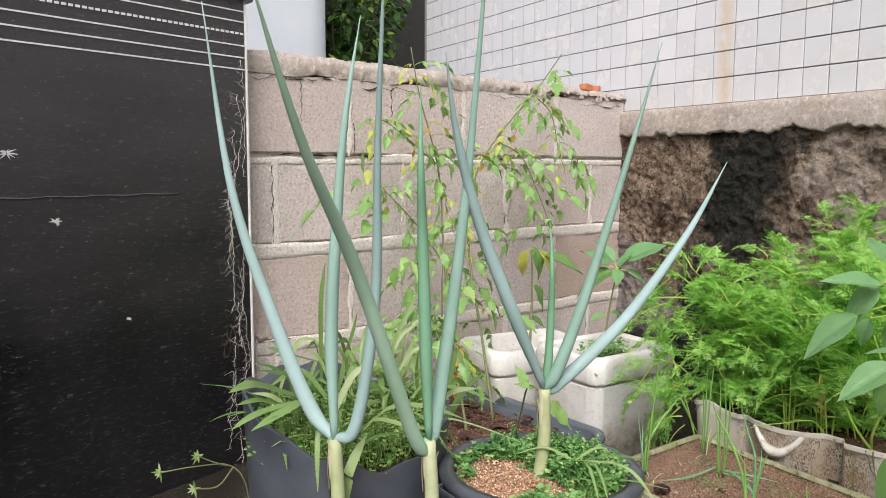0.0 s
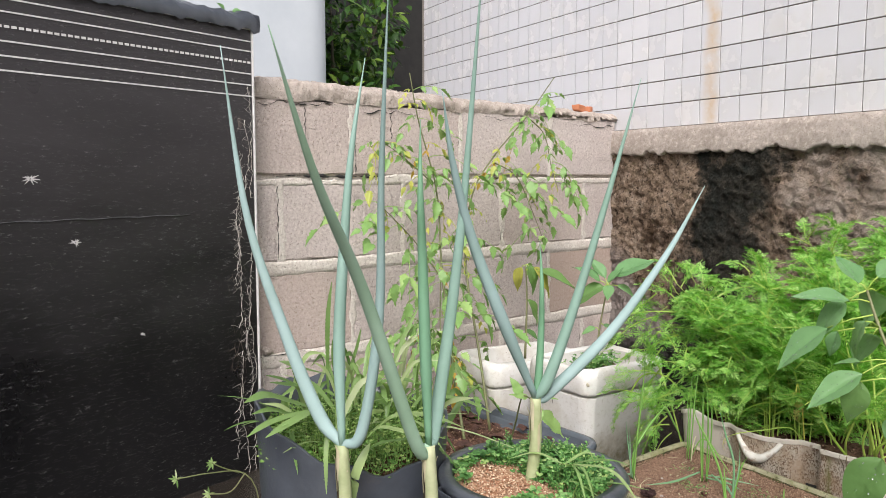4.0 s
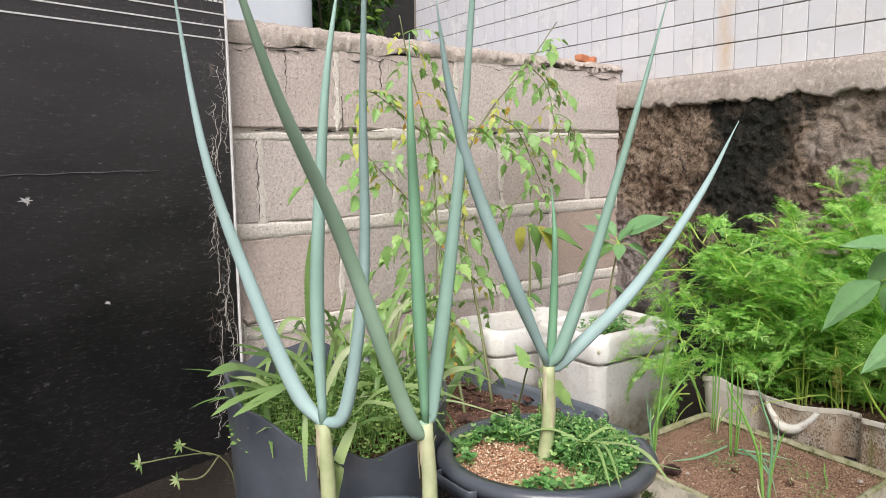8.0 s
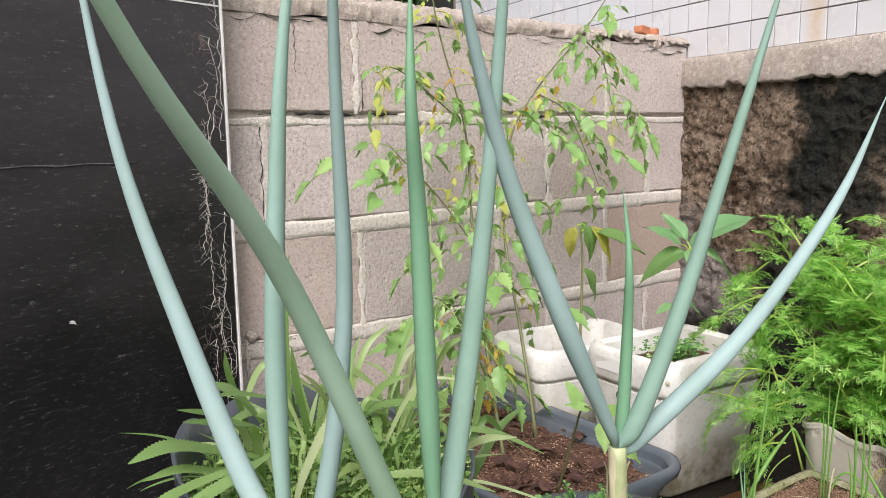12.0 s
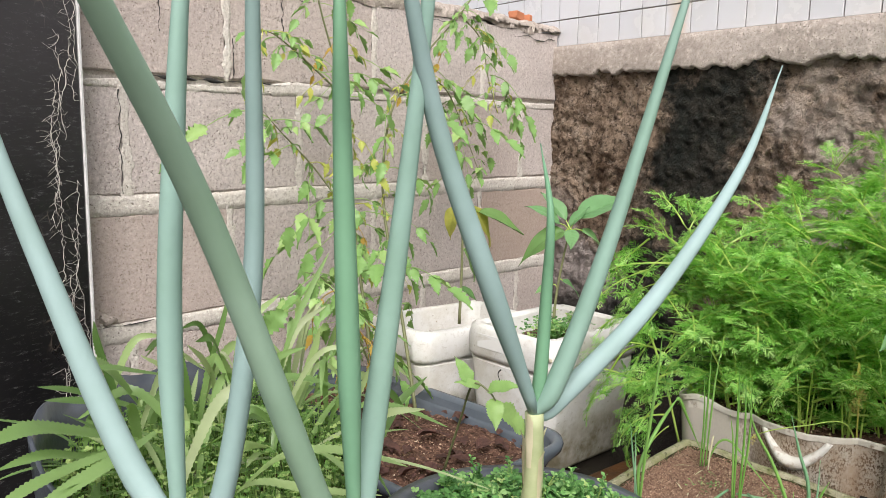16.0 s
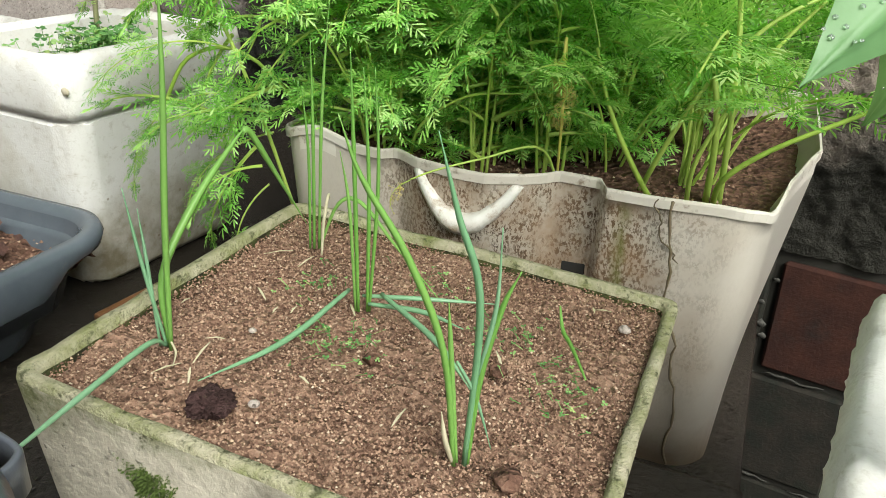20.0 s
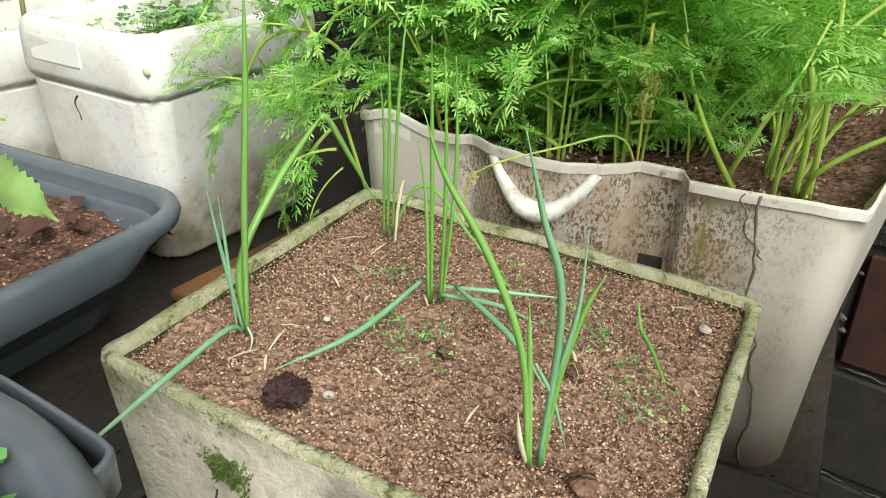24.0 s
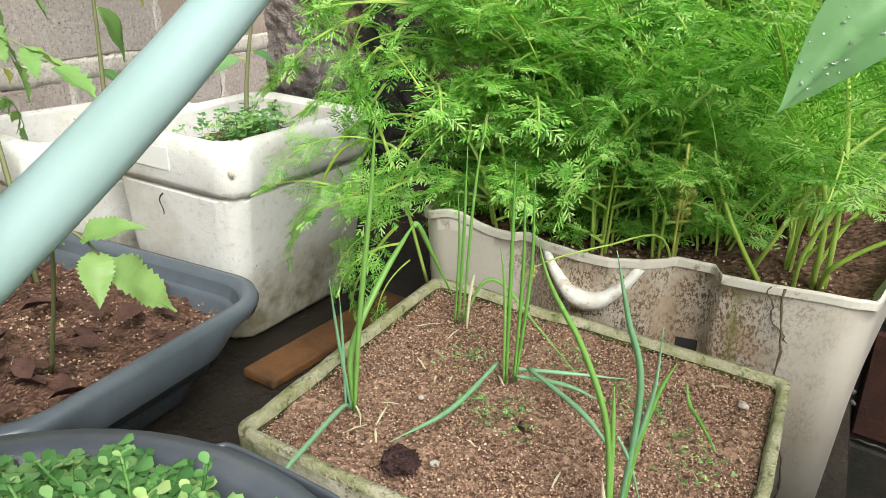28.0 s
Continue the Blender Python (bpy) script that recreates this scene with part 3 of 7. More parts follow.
box(bm, -1.24, -0.88, -1.68, -1.285, GROUND - 0.01, LEDGE - 0.02, 0.01)
structure("plinth", bm, "slab", "dark concrete plinth beside the ledge", "plinth")

# the block wall: a mortar core, with the blocks set on it
bm = bmesh.new()
box(bm, -3.4, 0.03, 0.0125, 0.14, GROUND, WALL_TOP)
wall_north = structure("wall_north", bm, "mortar", "unrendered grey concrete block wall with pale mortar joints", "wall")


def crusty_cap():
    """The broken layer of mortar on top of the wall."""
    bm = bmesh.new()
    nx, prof = 420, ((-0.002, 0.0), (-0.005, 0.012), (-0.006, 0.026), (-0.001, 0.040), (0.012, 0.047), (0.05, 0.052), (0.09, 0.050), (0.135, 0.045), (0.142, 0.0))
    rows = []
    for i in range(nx + 1):
        x = -2.0 + 2.0 * i / nx
        drop = 0.028 * (x + 1.31) / 1.31
        row = []
        for k, (y, z) in enumerate(prof):
            q = Vector((x * 14, k * 0.9, 3.0))
            rag = noise.noise(Vector((x * 11, 5.0, 1.0))) * 0.016 if k == 0 else 0.0
            dy = noise.noise(q * 1.9) * 0.005 + noise.noise(q * 4.3) * 0.004 + noise.noise(q * 11) * 0.003
            dz = noise.noise(q + Vector((9, 0, 0))) * 0.007 + noise.noise(q * 3.7) * 0.004 + noise.noise(q * 9) * 0.003
            row.append(bm.verts.new((x, y + dy, WALL_TOP + z + dz * (k > 1) + rag - (drop if k > 1 else 0) + 0.006 * (k > 1))))
        rows.append(row)
    for a, b in zip(rows, rows[1:]):
        for k in range(len(prof) - 1):
            bm.faces.new((a[k], b[k], b[k + 1], a[k + 1]))
    return part("mortar_cap", bm, "render_cap", wall_north, "crumbling mortar cap")


crusty_cap()

# the tiled wall: a core, old render below, the ledge of cement under the tiles
TILE, TILE_FOOT = 0.0733, 1.1745
bm = bmesh.new()
box(bm, 0.004, 0.22, -3.2, 1.42, GROUND, 2.25)
wall_east = structure("wall_east", bm, "grout", "white tiled wall above crumbling dark render", "wall")
wall_east.rotation_euler.z = radians(-9)


def rough_face():
    bm = bmesh.new()
    ny, nz, grid = 420, 170, {}
    for i in range(ny + 1):
        for k in range(nz + 1):
            y, z = -2.6 * i / ny, 0.288 + (1.112 - 0.288) * k / nz
            q = Vector((y * 7, z * 7, 2.0))
            h = noise.noise(q) * 0.010 + noise.noise(q * 3.1) * 0.011 + noise.noise(q * 8) * 0.009 + abs(noise.noise(q * 17)) * 0.007
            grid[i, k] = bm.verts.new((-0.004 - max(-0.006, h + 0.006), y, z))
    for i in range(ny):
        for k in range(nz):
            bm.faces.new((grid[i, k], grid[i, k + 1], grid[i + 1, k + 1], grid[i + 1, k]))
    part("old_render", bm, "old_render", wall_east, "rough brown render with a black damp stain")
    bm = bmesh.new()
    ny, rows = 300, []
    for i in range(ny + 1):
        y = -2.6 * i / ny
        rag = noise.noise(Vector((y * 13, 1, 1))) * 0.022 + noise.noise(Vector((y * 37, 4, 1))) * 0.012 + noise.noise(Vector((y * 90, 2, 1))) * 0.005
        lip = 1.092 + rag
        row = []
        for k, (x, z) in enumerate(((-0.004, lip - 0.002), (-0.026, lip), (-0.028, lip + 0.006), (-0.022, 1.135), (-0.019, 1.155), (-0.016, 1.1735), (0.003, 1.1745))):
            q = Vector((y * 16, z * 16, 7.0))
            row.append(bm.verts.new((x + 0.004 * noise.noise(q) + 0.002 * noise.noise(q * 4), y, z)))
        rows.append(row)
    for a, b in zip(rows, rows[1:]):
        for k in range(6):
            bm.faces.new((a[k], a[k + 1], b[k + 1], b[k]))
    part("cement_band", bm, "render_cap", wall_east, "cracked cement band")


rough_face()

# beyond the block wall: a pale wall with a rounded corner, and a near-black slab as painted shade
bm = bmesh.new()
ring = [(-3.2, 1.45)] + [(-0.39 + 0.17 * math.sin(a), 1.62 - 0.17 * math.cos(a)) for a in (radians(9 * k) for k in range(11))] + [(-0.22, 2.6), (-3.2, 2.6)]
low, high = [bm.verts.new((x, y, GROUND)) for x, y in ring], [bm.verts.new((x, y, 3.4)) for x, y in ring]
for k in range(len(ring)):
    bm.faces.new((low[k], low[(k + 1) % len(ring)], high[(k + 1) % len(ring)], high[k]))
bm.faces.new(high)
structure("wall_beyond", bm, "pale_column", "pale blue-grey painted wall with a rounded corner", "wall", True)
structure("wall_back", box(bmesh.new(), -0.6, 2.4, 3.0, 3.15, GROUND, 3.4), "dark_void", "near-black backdrop painted as the shade behind the shrub", "wall")

# ---------------------------------------------------------------- the black sheet
P0, PD = Vector((-1.352, -0.062)), Vector((-0.965, -0.261)).normalized()
PANEL_TURN = math.degrees(math.atan2(PD.y, PD.x)) + 180


def black_panel():
    """Local x runs back from the free edge (negative), y is depth behind the face."""
    th = thing("black_panel", (P0.x, P0.y, GROUND), "tall scratched black sheet panel with white stripes", "panel", turn=(0, 0, PANEL_TURN))
    H = 1.375 - GROUND
    bm = bmesh.new()
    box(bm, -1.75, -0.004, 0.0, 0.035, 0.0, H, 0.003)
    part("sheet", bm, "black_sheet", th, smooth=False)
    bm = bmesh.new()
    box(bm, -0.0035, 0.001, -0.002, 0.036, 0.0, H - 0.022, 0.0008)
    part("edge_trim", bm, "white_line", th, "thin white edge strip", False)
    for z in (1.349, 1.322, 1.300, 1.250, 1.225, 1.200):
        bm = bmesh.new()
        box(bm, -1.75, -0.006, -0.0012, 0.001, z - GROUND - 0.0014, z - GROUND + 0.0014)
        part("stripe", bm, "white_line", th, "thin white stripe", False)
    bm = bmesh.new()
    x = -0.008
    while x > -1.7:
        box(bm, x - 0.0085, x, -0.0012, 0.001, 1.275 - GROUND - 0.0022, 1.275 - GROUND + 0.0022)
        x -= 0.0125
    part("dashed_stripe", bm, "white_line", th, "dashed white stripe", False, kind="stuff")
    for x, z, n, big in ((-0.510, 1.014, 13, 0.022), (-0.432, 0.895, 11, 0.016), (-0.30, 0.70, 7, 0.010), (-0.62, 0.60, 8, 0.012)):
        bm = bmesh.new()
        rr = random.Random(n)
        for k in range(n):
            a = 6.283 * k / n + rr.uniform(-0.3, 0.3)
            L = big * rr.uniform(0.4, 1.0)
            q = Vector((math.cos(a), 0, 0.6 * math.sin(a)))
            blade(bm, [Vector((x, -0.0012, z - GROUND)) + q * L * u for u in (0.1, 0.5, 1.0)], [0.0012, 0.0010, 0.0002], (0, -1, 0), 0.2)
        part("paint_chip", bm, "white_line", th, "pale star-shaped chip in the paint", False)
    bm = bmesh.new()
    tube(bm, [(-1.2 + 0.025 * k, -0.0008, 0.938 - GROUND + 0.0012 * math.sin(k * 1.7)) for k in range(42)], [0.0005 + 0.0007 * abs(math.sin(k * 2.3)) for k in range(42)], 6)
    part("crease", bm, "scuff", th, "scuffed horizontal crease in the sheet")
    bm = bmesh.new()
    rr = random.Random(5)
    for run in range(11):
        x, z, pts = -0.018 - 0.010 * (run % 5), 1.22 - GROUND - 0.075 * run, []
        for k in range(30):
            pts.append(Vector((x, -0.0009, z)))
            x += rr.uniform(-0.0045, 0.0048)
            z -= rr.uniform(0.004, 0.013)
        tube(bm, pts, [0.00048 * rr.uniform(0.4, 1.6) for _ in pts], 5)
        for p in pts:
            q = Vector((rr.uniform(-0.024, 0.012), 0, rr.uniform(-0.014, 0.014)))
            tube(bm, [p, p + q * 0.5 + Vector((0, 0, rr.uniform(-0.003, 0.003))), p + q], [0.0004, 0.00032, 0.0002], 4)
    part("dry_creeper", bm, "creeper_root", th, "dry creeper rootlets stuck to the sheet", kind="stuff")
    bm = bmesh.new()
    rows = []
    for i in range(120):
        x = 0.014 - 1.76 * i / 119
        rows.append([bm.verts.new((x + 0.003 * noise.noise(Vector((i, k, 0))), y + 0.008 * noise.noise(Vector((i * 0.7, k * 2.3, 5))), z + 0.011 * noise.noise(Vector((i * 0.6, k * 2.3, 9))))) for k, (y, z) in enumerate(((-0.008, H - 0.03), (-0.012, H - 0.012), (-0.004, H + 0.004), (0.018, H + 0.008), (0.040, H + 0.004), (0.045, H - 0.02)))])
    for a, b in zip(rows, rows[1:]):
        for k in range(5):
            bm.faces.new((a[k], a[k + 1], b[k + 1], b[k]))
    bm.faces.new(rows[0][::-1])
    part("folded_top", bm, "black_plastic", th, "ragged folded black top edge")


black_panel()

# ---------------------------------------------------------------- containers
def pot(name, at, r_top, r_low, h, material, label, lip=0.008, handles=(), wobble=0.0, group="pots"):
    th = thing(name, at, label, "pot", group)
    bm = bmesh.new()
    t = 0.004
    lathe(bm, [(0.001, 0.0), (r_low, 0.0), (r_low + 0.004, 0.004), (r_low + (r_top - r_low) * 0.6, h * 0.6), (r_top - 0.002, h - 0.018), (r_top + lip, h - 0.016), (r_top + lip + 0.002, h - 0.006), (r_top + lip - 0.002, h), (r_top - t, h - 0.001), (r_top - t - 0.004, h - 0.03), (r_low, h * 0.35), (0.001, h * 0.35)], 56, wobble)
    part("pot_body", bm, material, th)
    for a in handles:
        bm = bmesh.new()
        ca, sa = math.cos(a), math.sin(a)
        run = spline([(-0.036, -0.005, 0), (-0.034, 0.0015, 0), (-0.029, 0.0052, 0), (-0.011, 0.0060, 0), (0.011, 0.0060, 0), (0.029, 0.0052, 0), (0.034, 0.0015, 0), (0.036, -0.005, 0)], 30)
        rows = []
        for p in run:
            ring = []
            for dd, z in ((0.0, h - 0.022), (0.0, h - 0.009), (0.0004, h - 0.008), (0.0018, h - 0.008), (0.0022, h - 0.009), (0.0022, h - 0.022)):
                w, d = p[0] * (1 + dd / 0.05), r_top + lip + p[1] + dd
                ring.append(bm.verts.new((ca * d - sa * w, sa * d + ca * w, z)))
            rows.append(ring)
        for a_, b_ in zip(rows, rows[1:]):
            for k in range(6):
                bm.faces.new((a_[k], a_[(k + 1) % 6], b_[(k + 1) % 6], b_[k]))
        bm.faces.new(rows[0])
        bm.faces.new(rows[-1][::-1])
        bmesh.ops.recalc_face_normals(bm, faces=bm.faces[:])
        part("handle", bm, material, th)
    return th


def grow_pot():
    """A soft pot, its rim cut and sagging in front."""
    th = thing("grow_pot", (*POT_L, LEDGE), "soft black plastic pot with a sagging cut rim, crowded with culantro", "pot", "pots")
    bm = bmesh.new()
    seg, rings = 72, []
    for r, u in ((0.122, 0.0), (0.127, 0.012), (0.136, 0.45), (0.1375, 0.47), (0.1365, 0.485), (0.142, 0.85), (0.145, 1.0), (0.142, 1.005), (0.139, 0.93), (0.130, 0.45)):
        ring = []
        for j in range(seg):
            a = 2 * math.pi * j / seg
            toward = math.cos(a - radians(238))
            top = 0.346 + 0.026 * math.cos(a - radians(160)) - 0.046 * min(1.0, 1.25 * max(0.0, toward) ** 1.2) - 0.010 * math.sin(3 * a + 1) + 0.005 * math.sin(11 * a)
            k = 1 + 0.02 * math.sin(2 * a + 0.6) * u
            ring.append(bm.verts.new((r * k * math.cos(a), r * k * math.sin(a), u * top)))
        rings.append(ring)
    for a, b in zip(rings, rings[1:]):
        for j in range(seg):
            bm.faces.new((a[j], a[(j + 1) % seg], b[(j + 1) % seg], b[j]))
    bm.faces.new(rings[0][::-1])
    bm.faces.new(rings[-1])
    edge = set(rings[6] + rings[7] + rings[8])
    for name, piece in split_rim(bm, edge).items():
        part(name, piece, "black_plastic", th)


def split_rim(bm, edge):
    bm.faces.index_update()
    faces = {f.index for f in bm.faces if len(f.verts) == 4 and all(v in edge for v in f.verts)}
    return split(bm, lambda f: "rim" if f.index in faces else "pot_body")


def bed(name, at, bm, material, label, crumbs=0, rx=0.1, ry=0.1, z=0.0, size=0.003, round_bed=True, seed=1, turn=(0, 0, 0), crumb="grit"):
    th = thing(name, at, label, "soil", turn=turn)
    part("earth", bm, material, th)
    if crumbs:
        r = random.Random(seed)
        bm = bmesh.new()

        def place():
            while True:
                x, y = r.uniform(-1, 1), r.uniform(-1, 1)
                if not round_bed or x * x + y * y < 1:
                    return x * rx, y * ry, z + r.uniform(-0.001, 0.005)
        grit(bm, crumbs, place, size, r)
        part("loose_earth", bm, crumb, th, "loose crumbs of earth", False, kind="stuff")
    return th


POT_C = (-1.366, -0.980)
pot("plant_pot", (*POT_C, LEDGE), 0.119, 0.092, 0.272, "black_plastic", "round black plastic pot with rim handles and clover", lip=0.014, handles=(radians(-6), radians(174)))
bm = soil_bed(bmesh.new(), 0.111, 0.111, 0.0, 0.005, 40, seed=2, round_bed=True)
bed("pot_soil", (*POT_C, LEDGE + 0.260), bm, "red_soil", "reddish soil with pale husks in the round pot", 5200, 0.11, 0.11, 0, 0.0019, crumb="husk")
POT_AB = (-1.622, -0.998)
pot("plant_pot", (*POT_AB, LEDGE), 0.090, 0.070, 0.250, "grey_plastic", "dark grey plastic pot with two tall scallions")
bm = soil_bed(bmesh.new(), 0.083, 0.083, 0.0, 0.005, 30, seed=4, round_bed=True)
bed("pot_soil", (*POT_AB, LEDGE + 0.225), bm, "dark_soil", "dark soil in the scallion pot")
POT_L = (-1.525, -0.757)
grow_pot()
bm = soil_bed(bmesh.new(), 0.131, 0.131, 0.0, 0.006, 30, seed=5, round_bed=True)
bed("pot_soil", (*POT_L, LEDGE + 0.272), bm, "dark_soil", "dark soil under the culantro")


def trough():
    th = thing("plant_trough", (-1.0, -0.385, LEDGE), "rectangular dark grey plastic trough with rounded corners", "planter")
    hx, hy = 0.168, 0.285
    bm = bmesh.new()
    tray(bm, [(hx - 0.055, hy - 0.06, 0.05, 0.0), (hx - 0.05, hy - 0.055, 0.055, 0.004), (hx - 0.020, hy - 0.022, 0.055, 0.086), (hx - 0.017, hy - 0.018, 0.055, 0.0925), (hx - 0.002, hy - 0.002, 0.06, 0.093), (hx + 0.002, hy + 0.002, 0.06, 0.097), (hx + 0.004, hy + 0.004, 0.06, 0.106), (hx + 0.002, hy + 0.002, 0.06, 0.113), (hx - 0.008, hy - 0.008, 0.055, 0.114), (hx - 0.013, hy - 0.014, 0.052, 0.106), (hx - 0.03, hy - 0.032, 0.05, 0.04)], 8)
    cuts = [e for e in bm.edges if e.calc_length() > 0.1]
    bmesh.ops.subdivide_edges(bm, edges=cuts, cuts=14, use_grid_fill=True)
    for v in bm.verts:
        if 0.0927 < v.co.z < 0.1:
            grip = max(0.0, min(1.0, (0.105 - abs(v.co.x)) / 0.04)) if abs(v.co.y) > hy - 0.03 else 0.0
            v.co.z -= 0.022 * grip * grip * (3 - 2 * grip)
    pieces = split(bm, lambda f: "rim" if f.calc_center_median().z > 0.0928 - 0.022 * (abs(f.calc_center_median().y) > hy - 0.01) and f.calc_center_median().z < 0.2 and len(f.verts) == 4 else "trough_body")
    for name, piece in pieces.items():
        part(name, piece, "grey_plastic", th, "rolled plastic rim" if name == "rim" else "")
    bm = soil_bed(bmesh.new(), hx - 0.020, hy - 0.022, 0.0, 0.009, 60, seed=8)
    bed("trough_soil", (-1.0, -0.385, LEDGE + 0.078), bm, "dark_soil", "dark red soil with dry leaf litter in the trough", 2600, hx - 0.024, hy - 0.026, 0, 0.0022, False, 5)
    r = random.Random(3)
    for k in range(110):
        bm = bmesh.new()
        c = Vector((r.uniform(-0.12, 0.13), r.uniform(-0.24, 0.16), r.uniform(0.006, 0.018)))
        a, L = r.uniform(0, 6.28), r.uniform(0.012, 0.040)
        d = Vector((math.cos(a), math.sin(a), r.uniform(-0.15, 0.3)))
        pts = [c + d * L * u + Vector((0, 0, 0.01 * u * (1 - u))) for u in (0, 0.25, 0.5, 0.75, 1)]
        blade(bm, pts, [w * L * 0.3 for w in oval(4)], (r.uniform(-0.5, 0.5), r.uniform(-0.5, 0.5), 1), r.uniform(-0.5, 0.6))
        for v in bm.verts:
            v.co.z += 0.004 * noise.noise(v.co * 90)
        ob = part("fallen_leaf", bm, "litter")
        ob.location = (-1.0, -0.385, LEDGE + 0.078)
        tagged(ob, "dry dark red-brown leaf on the soil", "leaf", "litter in the trough")


trough()


def foam_box(at, hx, hy, h, label, turn=0.0, seed=1):
    th = thing("foam_box", at, label, "box", "foam boxes", turn=(0, 0, turn))
    r = random.Random(seed)
    bm = bmesh.new()
    w = 0.036 if seed == 3 else 0.024
    lv = [(hx - 0.026, hy - 0.026, 0.03, 0.0), (hx - 0.021, hy - 0.021, 0.032, 0.006), (hx - 0.011, hy - 0.011, 0.030, h * 0.45), (hx - 0.006, hy - 0.006, 0.030, h - 0.066), (hx - 0.011, hy - 0.011, 0.030, h - 0.0615), (hx - 0.003, hy - 0.003, 0.032, h - 0.060), (hx, hy, 0.036, h - 0.052), (hx, hy, 0.036, h - 0.02), (hx - 0.002, hy - 0.002, 0.036, h - 0.005), (hx - 0.009, hy - 0.009, 0.034, h), (hx - w + 0.005, hy - w + 0.005, 0.026, h), (hx - w, hy - w, 0.024, h - 0.006), (hx - w - 0.006, hy - w - 0.006, 0.024, h * 0.45), (hx - w - 0.008, hy - w - 0.008, 0.024, h * 0.44)]
    tray(bm, lv, 10, True, 0.0014, r)
    if seed == 3:
        # worn and chipped
        bmesh.ops.subdivide_edges(bm, edges=[e for e in bm.edges if e.calc_length() > 0.03], cuts=24, use_grid_fill=True)
        for v in bm.verts:
            q = v.co * 70
            v.co += Vector((noise.noise(q), noise.noise(q + Vector((5, 0, 0))), noise.noise(q + Vector((0, 9, 0))))) * (0.003 if v.co.z > h - 0.07 else 0.002)
            v.co += Vector((noise.noise(q * 3), noise.noise(q * 3 + Vector((4, 0, 0))), noise.noise(q * 3 + Vector((0, 3, 0))))) * 0.0022
    for name, piece in split(bm, lambda f: "lip" if f.calc_center_median().z > h - 0.0655 and len(f.verts) == 4 else "box_body").items():
        part(name, piece, "foam", th, "thick foam lip" if name == "lip" else "")
    if seed == 1:
        bm = bmesh.new()
        pts = [Vector((-(hx - 0.0062 - 0.058 * 0.03 * u), 0.010 + 0.005 * math.sin(5 * u) + 0.010 * u, h - 0.072 - 0.028 * u)) for u in (k / 10 for k in range(11))]
        tube(bm, pts, [0.0012 - 0.0006 * k / 10 for k in range(11)], 5)
        part("crack", bm, "dark_void", th, "short dark crack below the lip")
        bm = bmesh.new()
        box(bm, -hx - 0.0006, -hx + 0.002, -0.012, 0.066, h - 0.040, h - 0.014, 0.0003, 1)
        part("tape", bm, "smooth_tape", th, "strip of smooth glossy tape", False)
        bm = bmesh.new()
        bmesh.ops.create_icosphere(bm, subdivisions=2, radius=0.006)
        for v in bm.verts:
            v.co = Vector((-0.1262 + 0.3 * v.co.x, -0.0993 + 0.9 * v.co.y, h - 0.031 + 0.7 * v.co.z)) + Vector((0.0012, 0.0012, 0)) * noise.noise(v.co * 400)
        part("chip", bm, "clod_pale", th, "small tan dent in the corner")
    bm = soil_bed(bmesh.new(), hx - w - 0.002, hy - w - 0.002, 0.0, 0.006, 30, seed=seed)
    bed("box_soil", (at[0], at[1], at[2] + h - (0.062 if seed == 2 else 0.040)), bm, "dark_soil", "dark soil in the foam box", turn=(0, 0, turn))
    return th


foam_box((-0.683, -0.512, LEDGE + 0.004), 0.135, 0.108, 0.250, "dirty white foam box with lip, pepper seedling inside", -4, 1)
foam_box((-0.700, -0.264, LEDGE + 0.004), 0.150, 0.104, 0.219, "weathered white foam box with soil against the block wall", -10, 2)
foam_box((-1.017, -1.386, LEDGE - 0.016), 0.150, 0.118, 0.226, "chipped white foam box with a pepper plant", -8.3, 3)


